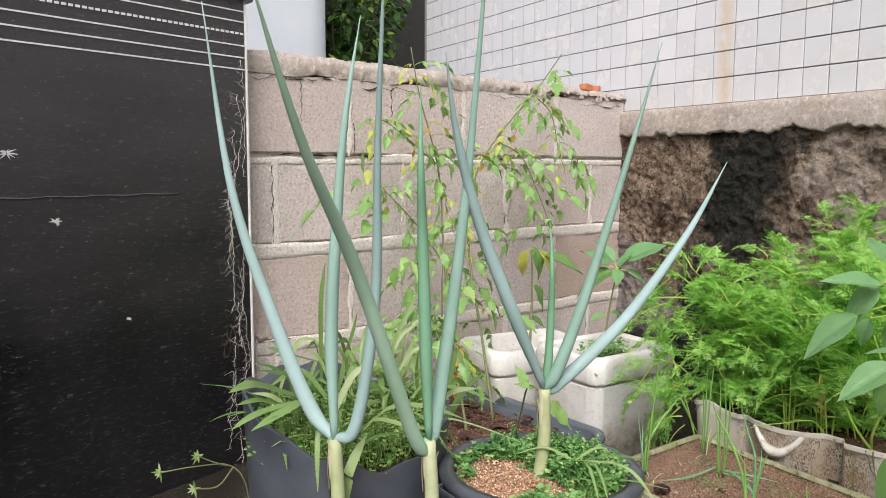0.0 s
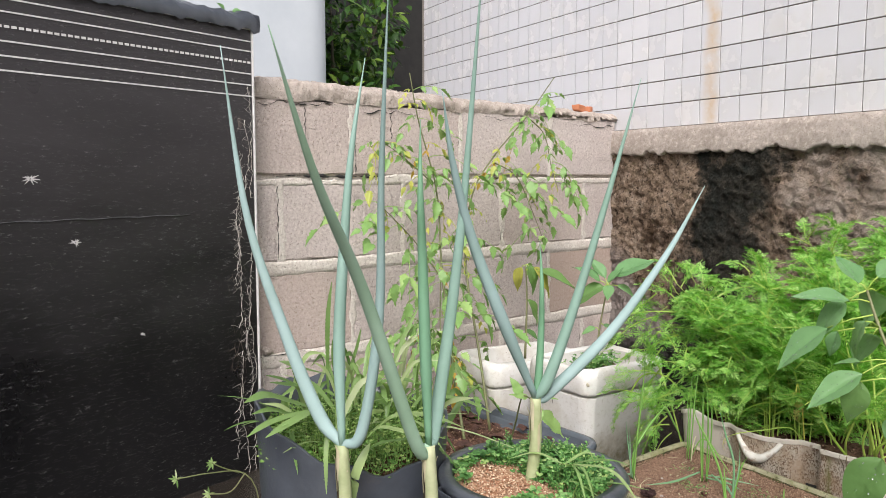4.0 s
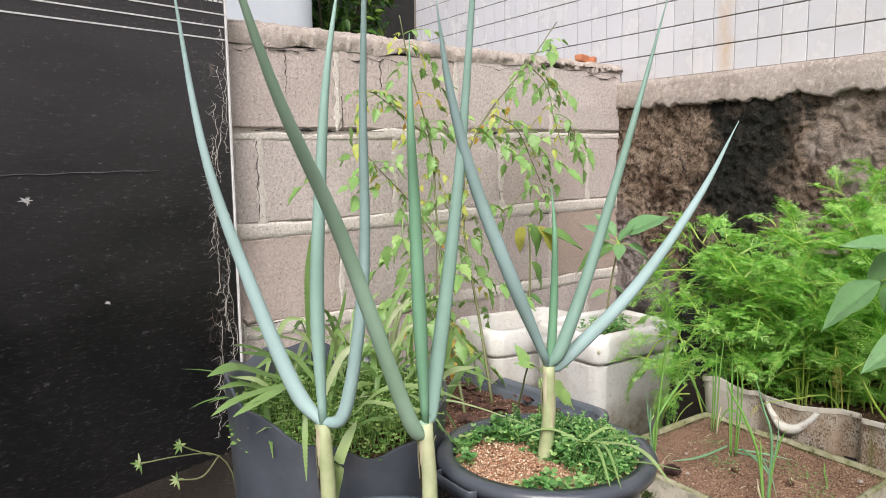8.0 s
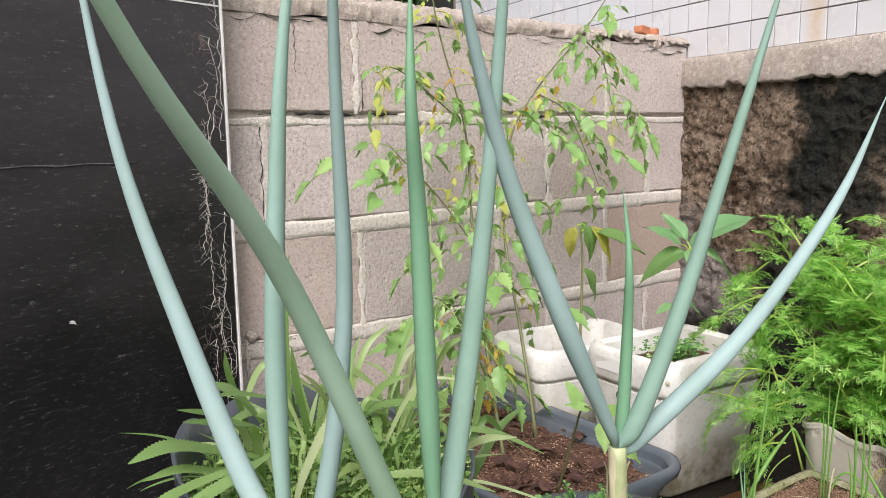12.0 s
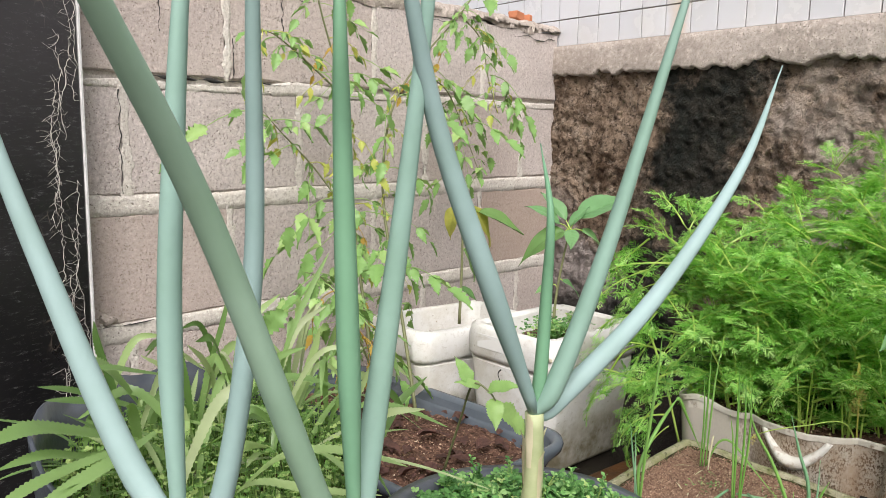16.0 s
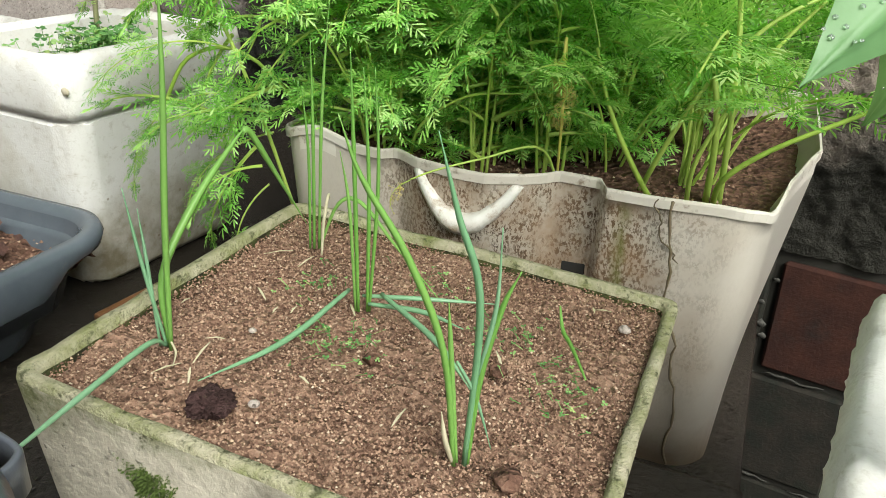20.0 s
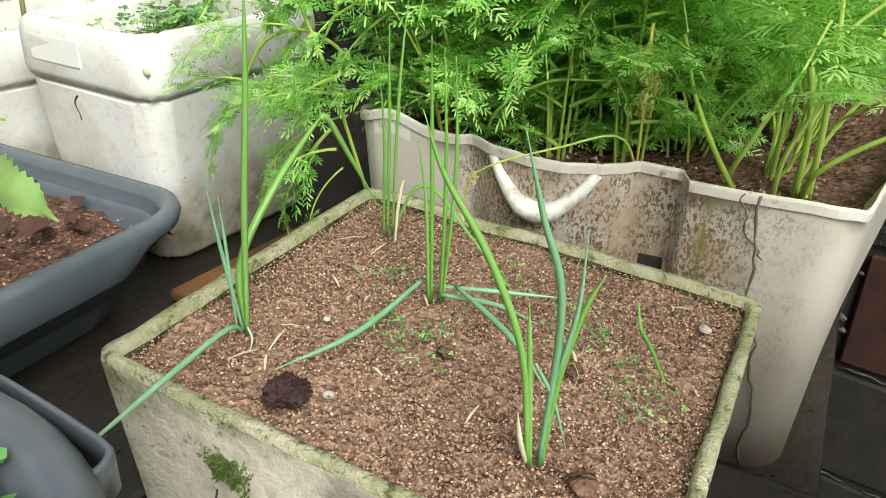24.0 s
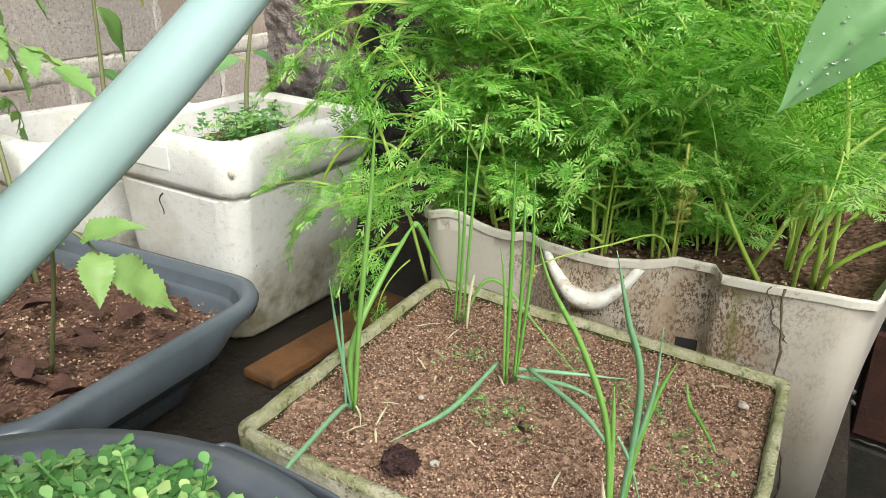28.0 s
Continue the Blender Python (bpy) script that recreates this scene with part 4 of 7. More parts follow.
def cement_planter():
    """A thin-walled fibre cement box, full of soil."""
    cx, cy = -0.968, -1.010
    th = thing("cement_planter", (cx, cy, LEDGE), "square mossy fibre cement planter full of brown soil", "planter", turn=(3.0, 0, 0))
    hx, hy, h, w = 0.146, 0.163, 0.158, 0.0085
    bm = bmesh.new()
    r = random.Random(4)
    lv = [(hx - 0.014, hy - 0.014, 0.012, 0.0), (hx - 0.010, hy - 0.010, 0.012, 0.06), (hx - 0.001, hy - 0.001, 0.012, h - 0.004), (hx - 0.002, hy - 0.002, 0.011, h), (hx - w, hy - w, 0.008, h), (hx - w - 0.002, hy - w - 0.002, 0.008, h - 0.006), (hx - w - 0.008, hy - w - 0.008, 0.008, 0.06)]
    rings = []
    for a_, b_, rad, z in lv:
        base = super_ring(a_, b_, rad, 3)
        ring = []
        for k in range(len(base)):
            p, q = Vector(base[k]), Vector(base[(k + 1) % len(base)])
            m = 14 if (q - p).length > 0.05 else 1
            for j in range(m):
                v = p.lerp(q, j / m)
                s = 0.0016 * noise.noise(Vector((v.x * 30, v.y * 30, z * 20)))
                ring.append(bm.verts.new((v.x + s, v.y + s, z + (0.0022 * noise.noise(Vector((v.x * 25, v.y * 25, 2))) if z > 0.1 else 0))))
        rings.append(ring)
    m = len(rings[0])
    for a, b in zip(rings, rings[1:]):
        for j in range(m):
            bm.faces.new((a[j], a[(j + 1) % m], b[(j + 1) % m], b[j]))
    bm.faces.new(rings[0][::-1])
    bm.faces.new(rings[-1])
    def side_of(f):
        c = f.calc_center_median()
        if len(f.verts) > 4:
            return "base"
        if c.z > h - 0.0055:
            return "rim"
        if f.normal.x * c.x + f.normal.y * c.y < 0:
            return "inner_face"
        if abs(c.x) / hx > abs(c.y) / hy:
            return "side_east" if c.x > 0 else "side_west"
        return "side_north" if c.y > 0 else "side_south"
    bmesh.ops.recalc_face_normals(bm, faces=bm.faces[:])
    bm.normal_update()
    for name, piece in split(bm, side_of).items():
        if name == "rim":
            part("rim", piece, "mossy_rim", th, "rim grown over with olive moss")
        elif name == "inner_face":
            part("inner_face", piece, "inner_olive", th, "inner face in dark olive")
        else:
            part("base" if name == "base" else "side_panel", piece, "mossy_cement", th)
    bm = bmesh.new()
    r = random.Random(6)
    x, y, pts = -hx - 0.0002, 0.074, []
    for k in range(16):
        pts.append(Vector((x + 0.0100 * min(1.0, k / 20), y, h - 0.054 - 0.005 * k)))
        y += r.uniform(-0.003, 0.0024)
    tube(bm, pts, [0.0006] * 10 + [0.0004] * 6, 5)
    part("crack", bm, "dark_void", th, "thin black crack below the moss")
    bm = soil_bed(bmesh.new(), hx - w + 0.001, hy - w + 0.001, 0.0, 0.005, 110, seed=11)
    bed("planter_soil", (cx, cy - 0.0077, LEDGE + 0.147), bm, "soil", "crumbly brown soil in the cement planter", 46000, hx - 0.010, hy - 0.010, 0.0, 0.00115, False, 9, turn=(3.0, 0, 0))
    return th


cement_planter()


def white_bin():
    """An old drawer of white plastic with a broken, turned-out handle."""
    cx, cy = -0.60, -1.022
    th = thing("plastic_bin", (cx, cy, LEDGE - 0.056), "old dirty white plastic drawer bin with a scooped handle", "bin")
    hx, hy, h = 0.190, 0.212, 0.269
    # the front: a bowed handle panel, stepped back at both its ends
    line = ((-0.30, -0.002), (-0.089, -0.002), (-0.079, 0.017), (-0.048, 0.015), (-0.036, 0.001), (-0.025, -0.008), (0.004, -0.0185), (0.033, -0.019), (0.060, -0.011), (0.092, 0.004), (0.100, -0.003), (0.30, -0.003))

    def front(y):
        for (a, p), (b, q) in zip(line, line[1:]):
            if y <= b:
                u = (y - a) / (b - a)
                return p + (q - p) * u * u * (3 - 2 * u) if abs(q - p) > 0.012 else p + (q - p) * u
        return line[-1][1]

    bm = bmesh.new()
    lv = [(hx - 0.026, hy - 0.020, 0.035, 0.0), (hx - 0.019, hy - 0.013, 0.038, 0.008), (hx - 0.004, hy - 0.005, 0.030, h - 0.022), (hx - 0.0035, hy - 0.0045, 0.030, h - 0.0095), (hx - 0.0015, hy - 0.0025, 0.028, h - 0.0085), (hx - 0.001, hy - 0.002, 0.028, h - 0.002), (hx - 0.0015, hy - 0.0025, 0.028, h), (hx - 0.0035, hy - 0.0045, 0.027, h), (hx - 0.005, hy - 0.006, 0.026, h - 0.006), (hx - 0.030, hy - 0.030, 0.035, h - 0.06)]
    rings = []
    for a_, b_, rad, z in lv:
        base = super_ring(a_, b_, rad, 7)
        ring = []
        for k in range(len(base)):
            p, q = Vector(base[k]), Vector(base[(k + 1) % len(base)])
            m = 90 if (q - p).length > 0.1 else 1
            for j in range(m):
                v = p.lerp(q, j / m)
                x, y, zz = v.x, v.y, z
                if x < -hx + 0.05:
                    x += front(y) * min(1, z / 0.15)
                    if z > 0.1:
                        zz += 0.0095 * math.exp(-((y - 0.165) / 0.028) ** 2)
                if y > 0.15:
                    y = 0.15 + 0.95 * (y - 0.15)
                if v.y < -hy + 0.05:
                    back = max(0.0, min(1.0, (v.x + hx - 0.02) / 0.13))
                    y -= 0.030 * back * min(1, z / 0.15)
                    if z > 0.2:
                        zz += 0.012 * max(0.0, min(1.0, (v.x + hx - 0.028) / 0.025)) - 0.004 * math.exp(-((v.x + hx - 0.02) / 0.008) ** 2)
                if z > 0.15:
                    zz += 0.002 * noise.noise(Vector((v.x * 20, v.y * 20, 1)))
                ring.append(bm.verts.new((x, y, zz)))
        rings.append(ring)
    m = len(rings[0])
    for a, b in zip(rings, rings[1:]):
        for j in range(m):
            bm.faces.new((a[j], a[(j + 1) % m], b[(j + 1) % m], b[j]))
    bm.faces.new(rings[0][::-1])
    bm.faces.new(rings[-1])
    for name, piece in split(bm, lambda f: "rim" if f.calc_center_median().z > h - 0.0092 and len(f.verts) == 4 else "bin_body").items():
        part(name, piece, "rim_plastic" if name == "rim" else "old_white_plastic", th, "thin plastic rim" if name == "rim" else "", name != "rim")
    bm = bmesh.new()
    box(bm, -hx + 0.0195, -hx + 0.060, -0.076, -0.056, h - 0.090, h - 0.077, 0.001)
    part("drain_slot", bm, "dark_void", th, "dark slot in the plastic", False)
    # the handle: a worn crescent lip standing out of the bowed front
    bm, rows, n = bmesh.new(), [], 28
    for k in range(n + 1):
        u = k / n
        wide = 0.0045 + 0.0125 * math.sin(math.pi * u) ** 0.8
        y, z = 0.069 - 0.094 * u, h + 0.001 - 0.055 * math.sin(math.pi * (0.04 + 0.92 * u)) ** 0.75
        proud = 0.0035 + 0.008 * math.sin(math.pi * u) ** 0.6
        inner_y = y + (0.5 - u) * -0.014
        face = -hx + 0.004 + front(y)
        rough_ = 0.0012 * noise.noise(Vector((u * 14, 3, 1)))
        rows.append([bm.verts.new(q) for q in ((face + 0.006, y, z), (face - 0.5 * proud, y, z + rough_), (face - proud, y * 0.6 + inner_y * 0.4, z + wide * 0.35 + rough_), (face - proud, y * 0.2 + inner_y * 0.8, z + wide * 0.85), (face - 0.001, inner_y, z + wide + rough_), (face + 0.006, inner_y, z + wide * 0.9))])
    for a, b in zip(rows, rows[1:]):
        for k in range(5):
            bm.faces.new((a[k], b[k], b[k + 1], a[k + 1]))
    for row in (rows[0], rows[-1]):
        bm.faces.new(row)
    bmesh.ops.recalc_face_normals(bm, faces=bm.faces[:])
    part("handle", bm, "worn_white", th, "worn white crescent handle")
    for start, w in ((0.0, 0.0011), (0.012, 0.0007)):
        bm, r = bmesh.new(), random.Random(int(1000 * start))
        pts = []
        for k in range(31):
            u = k / 30
            pts.append(Vector((-hx - 0.0095 + 0.027 * u, -0.140 + start - 0.030 * u + 0.004 * math.sin(7 * u) + 0.002 * math.sin(23 * u) + r.uniform(-0.002, 0.002), h + 0.001 - (h - 0.02) * u * (1.0 if w > 0.001 else 0.4))))
        tube(bm, pts, [w * r.uniform(0.6, 1.4) for _ in pts], 5)
        part("dry_root", bm, "stem_brown", th, "thin dark root hanging down the plastic")
    bm = soil_bed(bmesh.new(), hx - 0.014, hy - 0.014, 0.0, 0.008, 40, seed=21)
    for v in bm.verts:
        back = max(0.0, min(1.0, (v.co.x + hx - 0.02) / 0.13))
        v.co.y -= 0.030 * back * max(0.0, -v.co.y / hy)
        v.co.x += front(v.co.y) * max(0.0, -v.co.x / hx) ** 4
    bed("bin_soil", (cx, cy, LEDGE + 0.194), bm, "dark_soil", "dark red-brown soil in the plastic bin", 2200, hx - 0.03, hy - 0.03, 0, 0.0022, False, 14)


white_bin()

bm = bmesh.new()
box(bm, -0.12, 0.14, -0.018, 0.03, 0.0, 0.012, 0.003)
ob = part("wood_board", bm, "old_wood", smooth=False)
ob.matrix_world = pose(-0.738, -0.675, LEDGE, 0, 0, -6)
tagged(ob, "weathered orange-brown wooden board lying on the ledge", "board")

# ---------------------------------------------------------------- scallions
def scallion(name, node, base, leaves, label, stalk_r=0.0084):
    """leaves: (material, girth, control points from the node outwards)."""
    base, node = Vector(base), Vector(node)
    th = thing(name, base, label, "scallion", "tall scallions")
    inv = -base
    bm = bmesh.new()
    mid = (base + node) / 2 + Vector((0.003, -0.002, 0))
    pts = [p + inv for p in spline([base - Vector((0, 0, 0.02)), base, mid, node], 14)]
    tube(bm, pts, [stalk_r * (1.15 - 0.25 * k / 14) for k in range(15)], 14)
    part("stalk", bm, "scallion_stalk", th, "pale yellow-green stalk")
    for k in range(7):
        a = 2.4 * k
        bm = bmesh.new()
        p0 = node + inv + Vector((0, 0, -0.010 - 0.016 * (k % 4)))
        q = Vector((math.cos(a), math.sin(a), 0)) * stalk_r
        blade(bm, [p0 + q * 0.9 + Vector((0, 0, -0.035)), p0 + q * 1.08 + Vector((0, 0, -0.012)), p0 + q * 1.06 + Vector((0, 0, 0.004)), p0 + q * 1.35 + Vector((0, 0, 0.012))], [0.002, 0.0035, 0.003, 0.0008], q, -0.5)
        part("dry_sheath", bm, "sheath" if k % 3 else "stem_brown", th, "papery dry sheath")
    for mat, girth, ctrl in leaves:
        pts = spline(ctrl, 26)
        n = len(pts)
        bm = bmesh.new()
        rad = []
        for k in range(n):
            u = k / (n - 1)
            rad.append(max(0.0006, 0.93 * girth * min(1.0, 0.55 + 2.2 * u) * (1 - max(0, (u - 0.15) / 0.85) ** 1.75) ** 0.9))
        tube(bm, [p + inv for p in pts], rad, 14, 0.86)
        part("leaf", bm, mat, th)
    return th


scallion("scallion", (-1.643, -0.922, 0.683), (-1.648, -0.93, 0.53), [
    ("scallion_blue", 0.01, [(-1.643, -0.922, 0.683), (-1.655, -0.886, 0.715), (-1.679, -0.844, 0.818), (-1.713, -0.811, 0.97), (-1.739, -0.804, 1.178)]),
    ("scallion_mid", 0.0095, [(-1.643, -0.922, 0.683), (-1.643, -0.918, 0.81), (-1.641, -0.928, 0.927), (-1.632, -0.933, 1.043), (-1.608, -0.929, 1.16)]),
    ("scallion_blue", 0.0092, [(-1.643, -0.922, 0.683), (-1.626, -0.942, 0.703), (-1.606, -0.952, 0.845), (-1.625, -0.988, 1.022), (-1.655, -1.05, 1.233)]),
], "tall blue-green scallion with three upright hollow leaves")
scallion("scallion", (-1.56, -0.992, 0.683), (-1.566, -1.0, 0.53), [
    ("scallion_lit", 0.0105, [(-1.56, -0.992, 0.683), (-1.581, -0.994, 0.69), (-1.682, -1.038, 0.89), (-1.778, -1.109, 1.013), (-1.85, -1.165, 1.135)]),
    ("scallion_green", 0.0092, [(-1.56, -0.992, 0.683), (-1.566, -0.993, 0.803), (-1.569, -0.992, 0.912), (-1.583, -1.007, 0.995), (-1.568, -0.987, 1.084)]),
    ("scallion_mid", 0.0098, [(-1.56, -0.992, 0.683), (-1.544, -0.982, 0.7), (-1.509, -0.973, 0.844), (-1.505, -0.997, 1.017), (-1.519, -1.046, 1.284)]),
], "tall scallion with a long leaning dark green leaf")
scallion("scallion", (-1.372, -0.99, 0.71), (-1.374, -0.985, 0.585), [
    ("scallion_blue", 0.0102, [(-1.372, -0.99, 0.71), (-1.441, -0.998, 0.826), (-1.487, -0.989, 0.935), (-1.529, -1.001, 1.032), (-1.557, -1.016, 1.115)]),
    ("scallion_green", 0.0072, [(-1.372, -0.99, 0.71), (-1.367, -0.991, 0.741), (-1.363, -0.991, 0.808), (-1.366, -0.994, 0.873), (-1.334, -0.958, 0.924)]),
    ("scallion_mid", 0.0105, [(-1.372, -0.99, 0.71), (-1.361, -1.002, 0.735), (-1.333, -1.023, 0.836), (-1.296, -1.046, 0.983), (-1.261, -1.073, 1.148)]),
    ("scallion_blue", 0.0099, [(-1.372, -0.99, 0.71), (-1.348, -0.994, 0.715), (-1.268, -1.033, 0.795), (-1.178, -1.061, 0.904), (-1.064, -1.046, 1.002)]),
], "tall scallion with four spreading blue-green leaves")

# ---------------------------------------------------------------- leaves and plants
def framed(at, way, up=(0, 0, 1), scale=1.0):
    """A pose whose x axis runs along way."""
    x = Vector(way).normalized()
    y = Vector(up).cross(x)
    y = y.normalized() if y.length > 1e-4 else x.orthogonal().normalized()
    z = x.cross(y)
    m = Matrix((x, y, z)).transposed().to_4x4()
    return Matrix.Translation(at) @ m @ Matrix.Scale(scale, 4)


def place_part(name, me, parent, m, label=""):
    """A part that shares its mesh; m is in the world."""
    ob = new(name, me)
    ob.parent = parent
    ob.matrix_local = parent.matrix_world.inverted() @ m
    if label:
        tagged(ob, label)
    return ob


def leaf_grid(bm, L, W, bend=0.2, cup=0.2, teeth=0.0, wave=0.0, peak=0.38, tip=1.3, n=12, origin=(0, 0, 0), way=0.0, r=rnd):
    """A broad leaf along x with midrib, cupped halves, drooping by bend."""
    ws = oval(n, peak, tip)
    ca, sa = math.cos(way), math.sin(way)
    rows = []
    ph = r.uniform(0, 6)
    for k in range(n + 1):
        u = k / n
        x, z = L * u, -bend * L * u * u
        w = W * ws[k] * (1 + (teeth * r.uniform(0.5, 1.3) if k % 2 else -teeth * 0.6))
        row = []
        for s in (-1, -0.55, 0, 0.55, 1):
            y = s * w
            h = z + cup * abs(y) + wave * W * math.sin(u * 14 + ph + s) * abs(s) - 0.03 * L * (abs(s) == 0)
            row.append(bm.verts.new((origin[0] + ca * x - sa * y, origin[1] + sa * x + ca * y, origin[2] + h)))
        rows.append(row)
    for a, b in zip(rows, rows[1:]):
        for j in range(4):
            bm.faces.new((a[j], b[j], b[j + 1], a[j + 1]))


def leaflet(bm, at, way, up, L, W, r, teeth=0.24, n=14):
    """One toothed leaflet from at along way."""
    first = len(bm.verts)
    leaf_grid(bm, L, W, r.uniform(0.0, 0.45), r.uniform(-0.15, 0.4), teeth, 0.12, 0.34, 1.0, n, r=r)
    bm.verts.ensure_lookup_table()
    m = framed(at, way, up)
    for v in list(bm.verts)[first:]:
        v.co = m @ v.co


def tomato_leaf_mesh(seed, L, droop, material="tomato"):
    """A drooping compound leaf: two or three pairs of broad lobed leaflets and one at the tip."""
    r = random.Random(seed)
    bm = bmesh.new()
    pts = [Vector((L * u, 0.012 * math.sin(u * 3 + seed), L * (0.30 * u - droop * u * u))) for u in (k / 8 for k in range(9))]
    tube(bm, pts, [0.0014 - 0.0008 * k / 8 for k in range(9)], 5)
    for u, sides in ((0.42, (1, -1)), (0.72, (1, -1)), (1.0, (0,))):
        c = pts[round(u * 8)]
        for s in sides:
            l = L * r.uniform(0.30, 0.44) * (0.72 if u < 0.5 else 1.0) * (1.25 if s == 0 else 1)
            if r.random() < 0.10:
                continue
            way = Vector((r.uniform(0.5, 0.9), s * r.uniform(0.5, 0.9), -r.uniform(0.4, 1.3)))
            leaflet(bm, c, way, (r.uniform(0.0, 0.6), s * 0.5 + r.uniform(-0.4, 0.4), r.uniform(0.3, 0.9)), l, l * r.uniform(0.21, 0.28), r, 0.30, 12)
    return mesh_of("compound_leaf", bm, material)


TOMATO = [tomato_leaf_mesh(k, L, d) for k, (L, d) in enumerate(((0.115, 0.6), (0.135, 0.9), (0.15, 0.6), (0.085, 0.4), (0.14, 1.1), (0.10, 0.7)))]
TOMATO_YELLOW = [tomato_leaf_mesh(30 + k, L, d, "yellow_leaf") for k, (L, d) in enumerate(((0.085, 0.9), (0.105, 1.2), (0.07, 0.7)))]
TOMATO_DRY = [tomato_leaf_mesh(20 + k, L, 1.2, "dry_leaf") for k, L in enumerate((0.06, 0.08))]


def tomato(ctrl, label, leaves, seed, side=(), dry=0.15, reach=(0.45, 0.95), thick=0.0036):
    r = random.Random(seed)
    th = thing("tomato_plant", ctrl[0], label, "tomato plant", "tomato plants in the trough")
    base = Vector(ctrl[0])
    runs = [ctrl] + list(side)
    for k, run in enumerate(runs):
        pts = spline(run, 26)
        bm = bmesh.new()
        t0 = thick if k == 0 else thick * 0.55
        tube(bm, [p - base for p in pts], [t0 * (1 - 0.65 * j / 26) for j in range(27)], 7)
        part("stem" if k == 0 else "side_shoot", bm, "stem_green", th)
        count = leaves if k == 0 else max(4, leaves // 2)
        for j in range(count):
            u = (0.18 if k == 0 else 0.1) + (0.88 if k else 0.80) * (j + r.random() * 0.7) / count
            p = pts[min(26, int(u * 26))]
            a = j * 2.4 + r.uniform(-0.6, 0.6)
            d = Vector((math.cos(a), math.sin(a) * 0.75 - 0.25, r.uniform(-0.35, 0.3)))
            if p.y > -0.16:
                d.y = -abs(d.y) * 0.8
            if r.random() < dry and u < 0.75:
                me, s = TOMATO_DRY[j % 2], r.uniform(0.7, 1.1)
                d.z = -0.5
            elif r.random() < 0.26:
                me, s = TOMATO_YELLOW[r.randrange(3)], r.uniform(*reach)
            else:
                me, s = TOMATO[r.randrange(6)], r.uniform(*reach)
            place_part("compound_leaf", me, th, framed(p, d, (r.uniform(-0.3, 0.3), r.uniform(-0.5, 0.1), 1), s))
    return th


tomato([(-1.02, -0.42, 0.405), (-0.99, -0.34, 0.56), (-0.93, -0.22, 0.78), (-0.90, -0.16, 0.98), (-0.935, -0.13, 1.16), (-0.955, -0.12, 1.28)], "lanky tomato vine climbing the block wall, partly yellowed", 32, 1,
       side=([(-0.94, -0.24, 0.76), (-1.0, -0.20, 0.86), (-1.07, -0.19, 0.93), (-1.10, -0.19, 0.96)], [(-0.91, -0.16, 1.0), (-0.98, -0.14, 1.06), (-1.05, -0.14, 1.10), (-1.09, -0.14, 1.09)], [(-1.0, -0.36, 0.52), (-1.05, -0.36, 0.62), (-1.10, -0.36, 0.69), (-1.14, -0.36, 0.71)]), dry=0.10)
tomato([(-0.905, -0.375, 0.405), (-0.875, -0.30, 0.58), (-0.845, -0.21, 0.80), (-0.78, -0.16, 0.97), (-0.68, -0.14, 1.08), (-0.55, -0.13, 1.19), (-0.43, -0.12, 1.31)], "tall tomato vine reaching over the block wall", 34, 2,
       side=([(-0.70, -0.15, 1.06), (-0.62, -0.16, 1.02), (-0.57, -0.17, 0.93), (-0.54, -0.19, 0.84)], [(-0.55, -0.13, 1.19), (-0.49, -0.14, 1.14), (-0.47, -0.15, 1.05), (-0.45, -0.16, 0.98)]), dry=0.04)
tomato([(-0.965, -0.28, 0.405), (-0.95, -0.25, 0.52), (-0.92, -0.20, 0.66), (-0.885, -0.16, 0.80)], "younger tomato plant with pale leaves in the trough", 24, 3, dry=0.12)
shoot = thing("tomato_shoot", (-1.035, -0.565, 0.405), "short tomato shoot with toothed leaflets leaning over the trough", "tomato plant", "tomato plants in the trough")
base, r3 = Vector((-1.035, -0.565, 0.405)), random.Random(14)
bm = bmesh.new()
tube(bm, [p - base for p in spline([base, (-1.055, -0.62, 0.52), (-1.075, -0.66, 0.585), (-1.070, -0.685, 0.580), (-1.062, -0.697, 0.560)], 20)], [0.0022 - 0.00006 * k for k in range(21)], 7)
part("stem", bm, "stem_green", shoot)
for foot, tip, w in (((-1.062, -0.697, 0.560), (-1.018, -0.722, 0.508), 0.30), ((-1.066, -0.690, 0.570), (-1.088, -0.716, 0.540), 0.33), ((-1.070, -0.682, 0.580), (-1.056, -0.726, 0.602), 0.28), ((-1.070, -0.670, 0.585), (-1.098, -0.655, 0.600), 0.30), ((-1.078, -0.66, 0.587), (-1.085, -0.640, 0.625), 0.3)):
    bm = bmesh.new()
    foot, tip = Vector(foot), Vector(tip)
    d = tip - foot
    leaflet(bm, foot - base, d, (-0.3, -0.5, 1), d.length, d.length * w * 0.85, r3, 0.13, 26)
    part("leaflet", bm, "tomato_young", shoot)



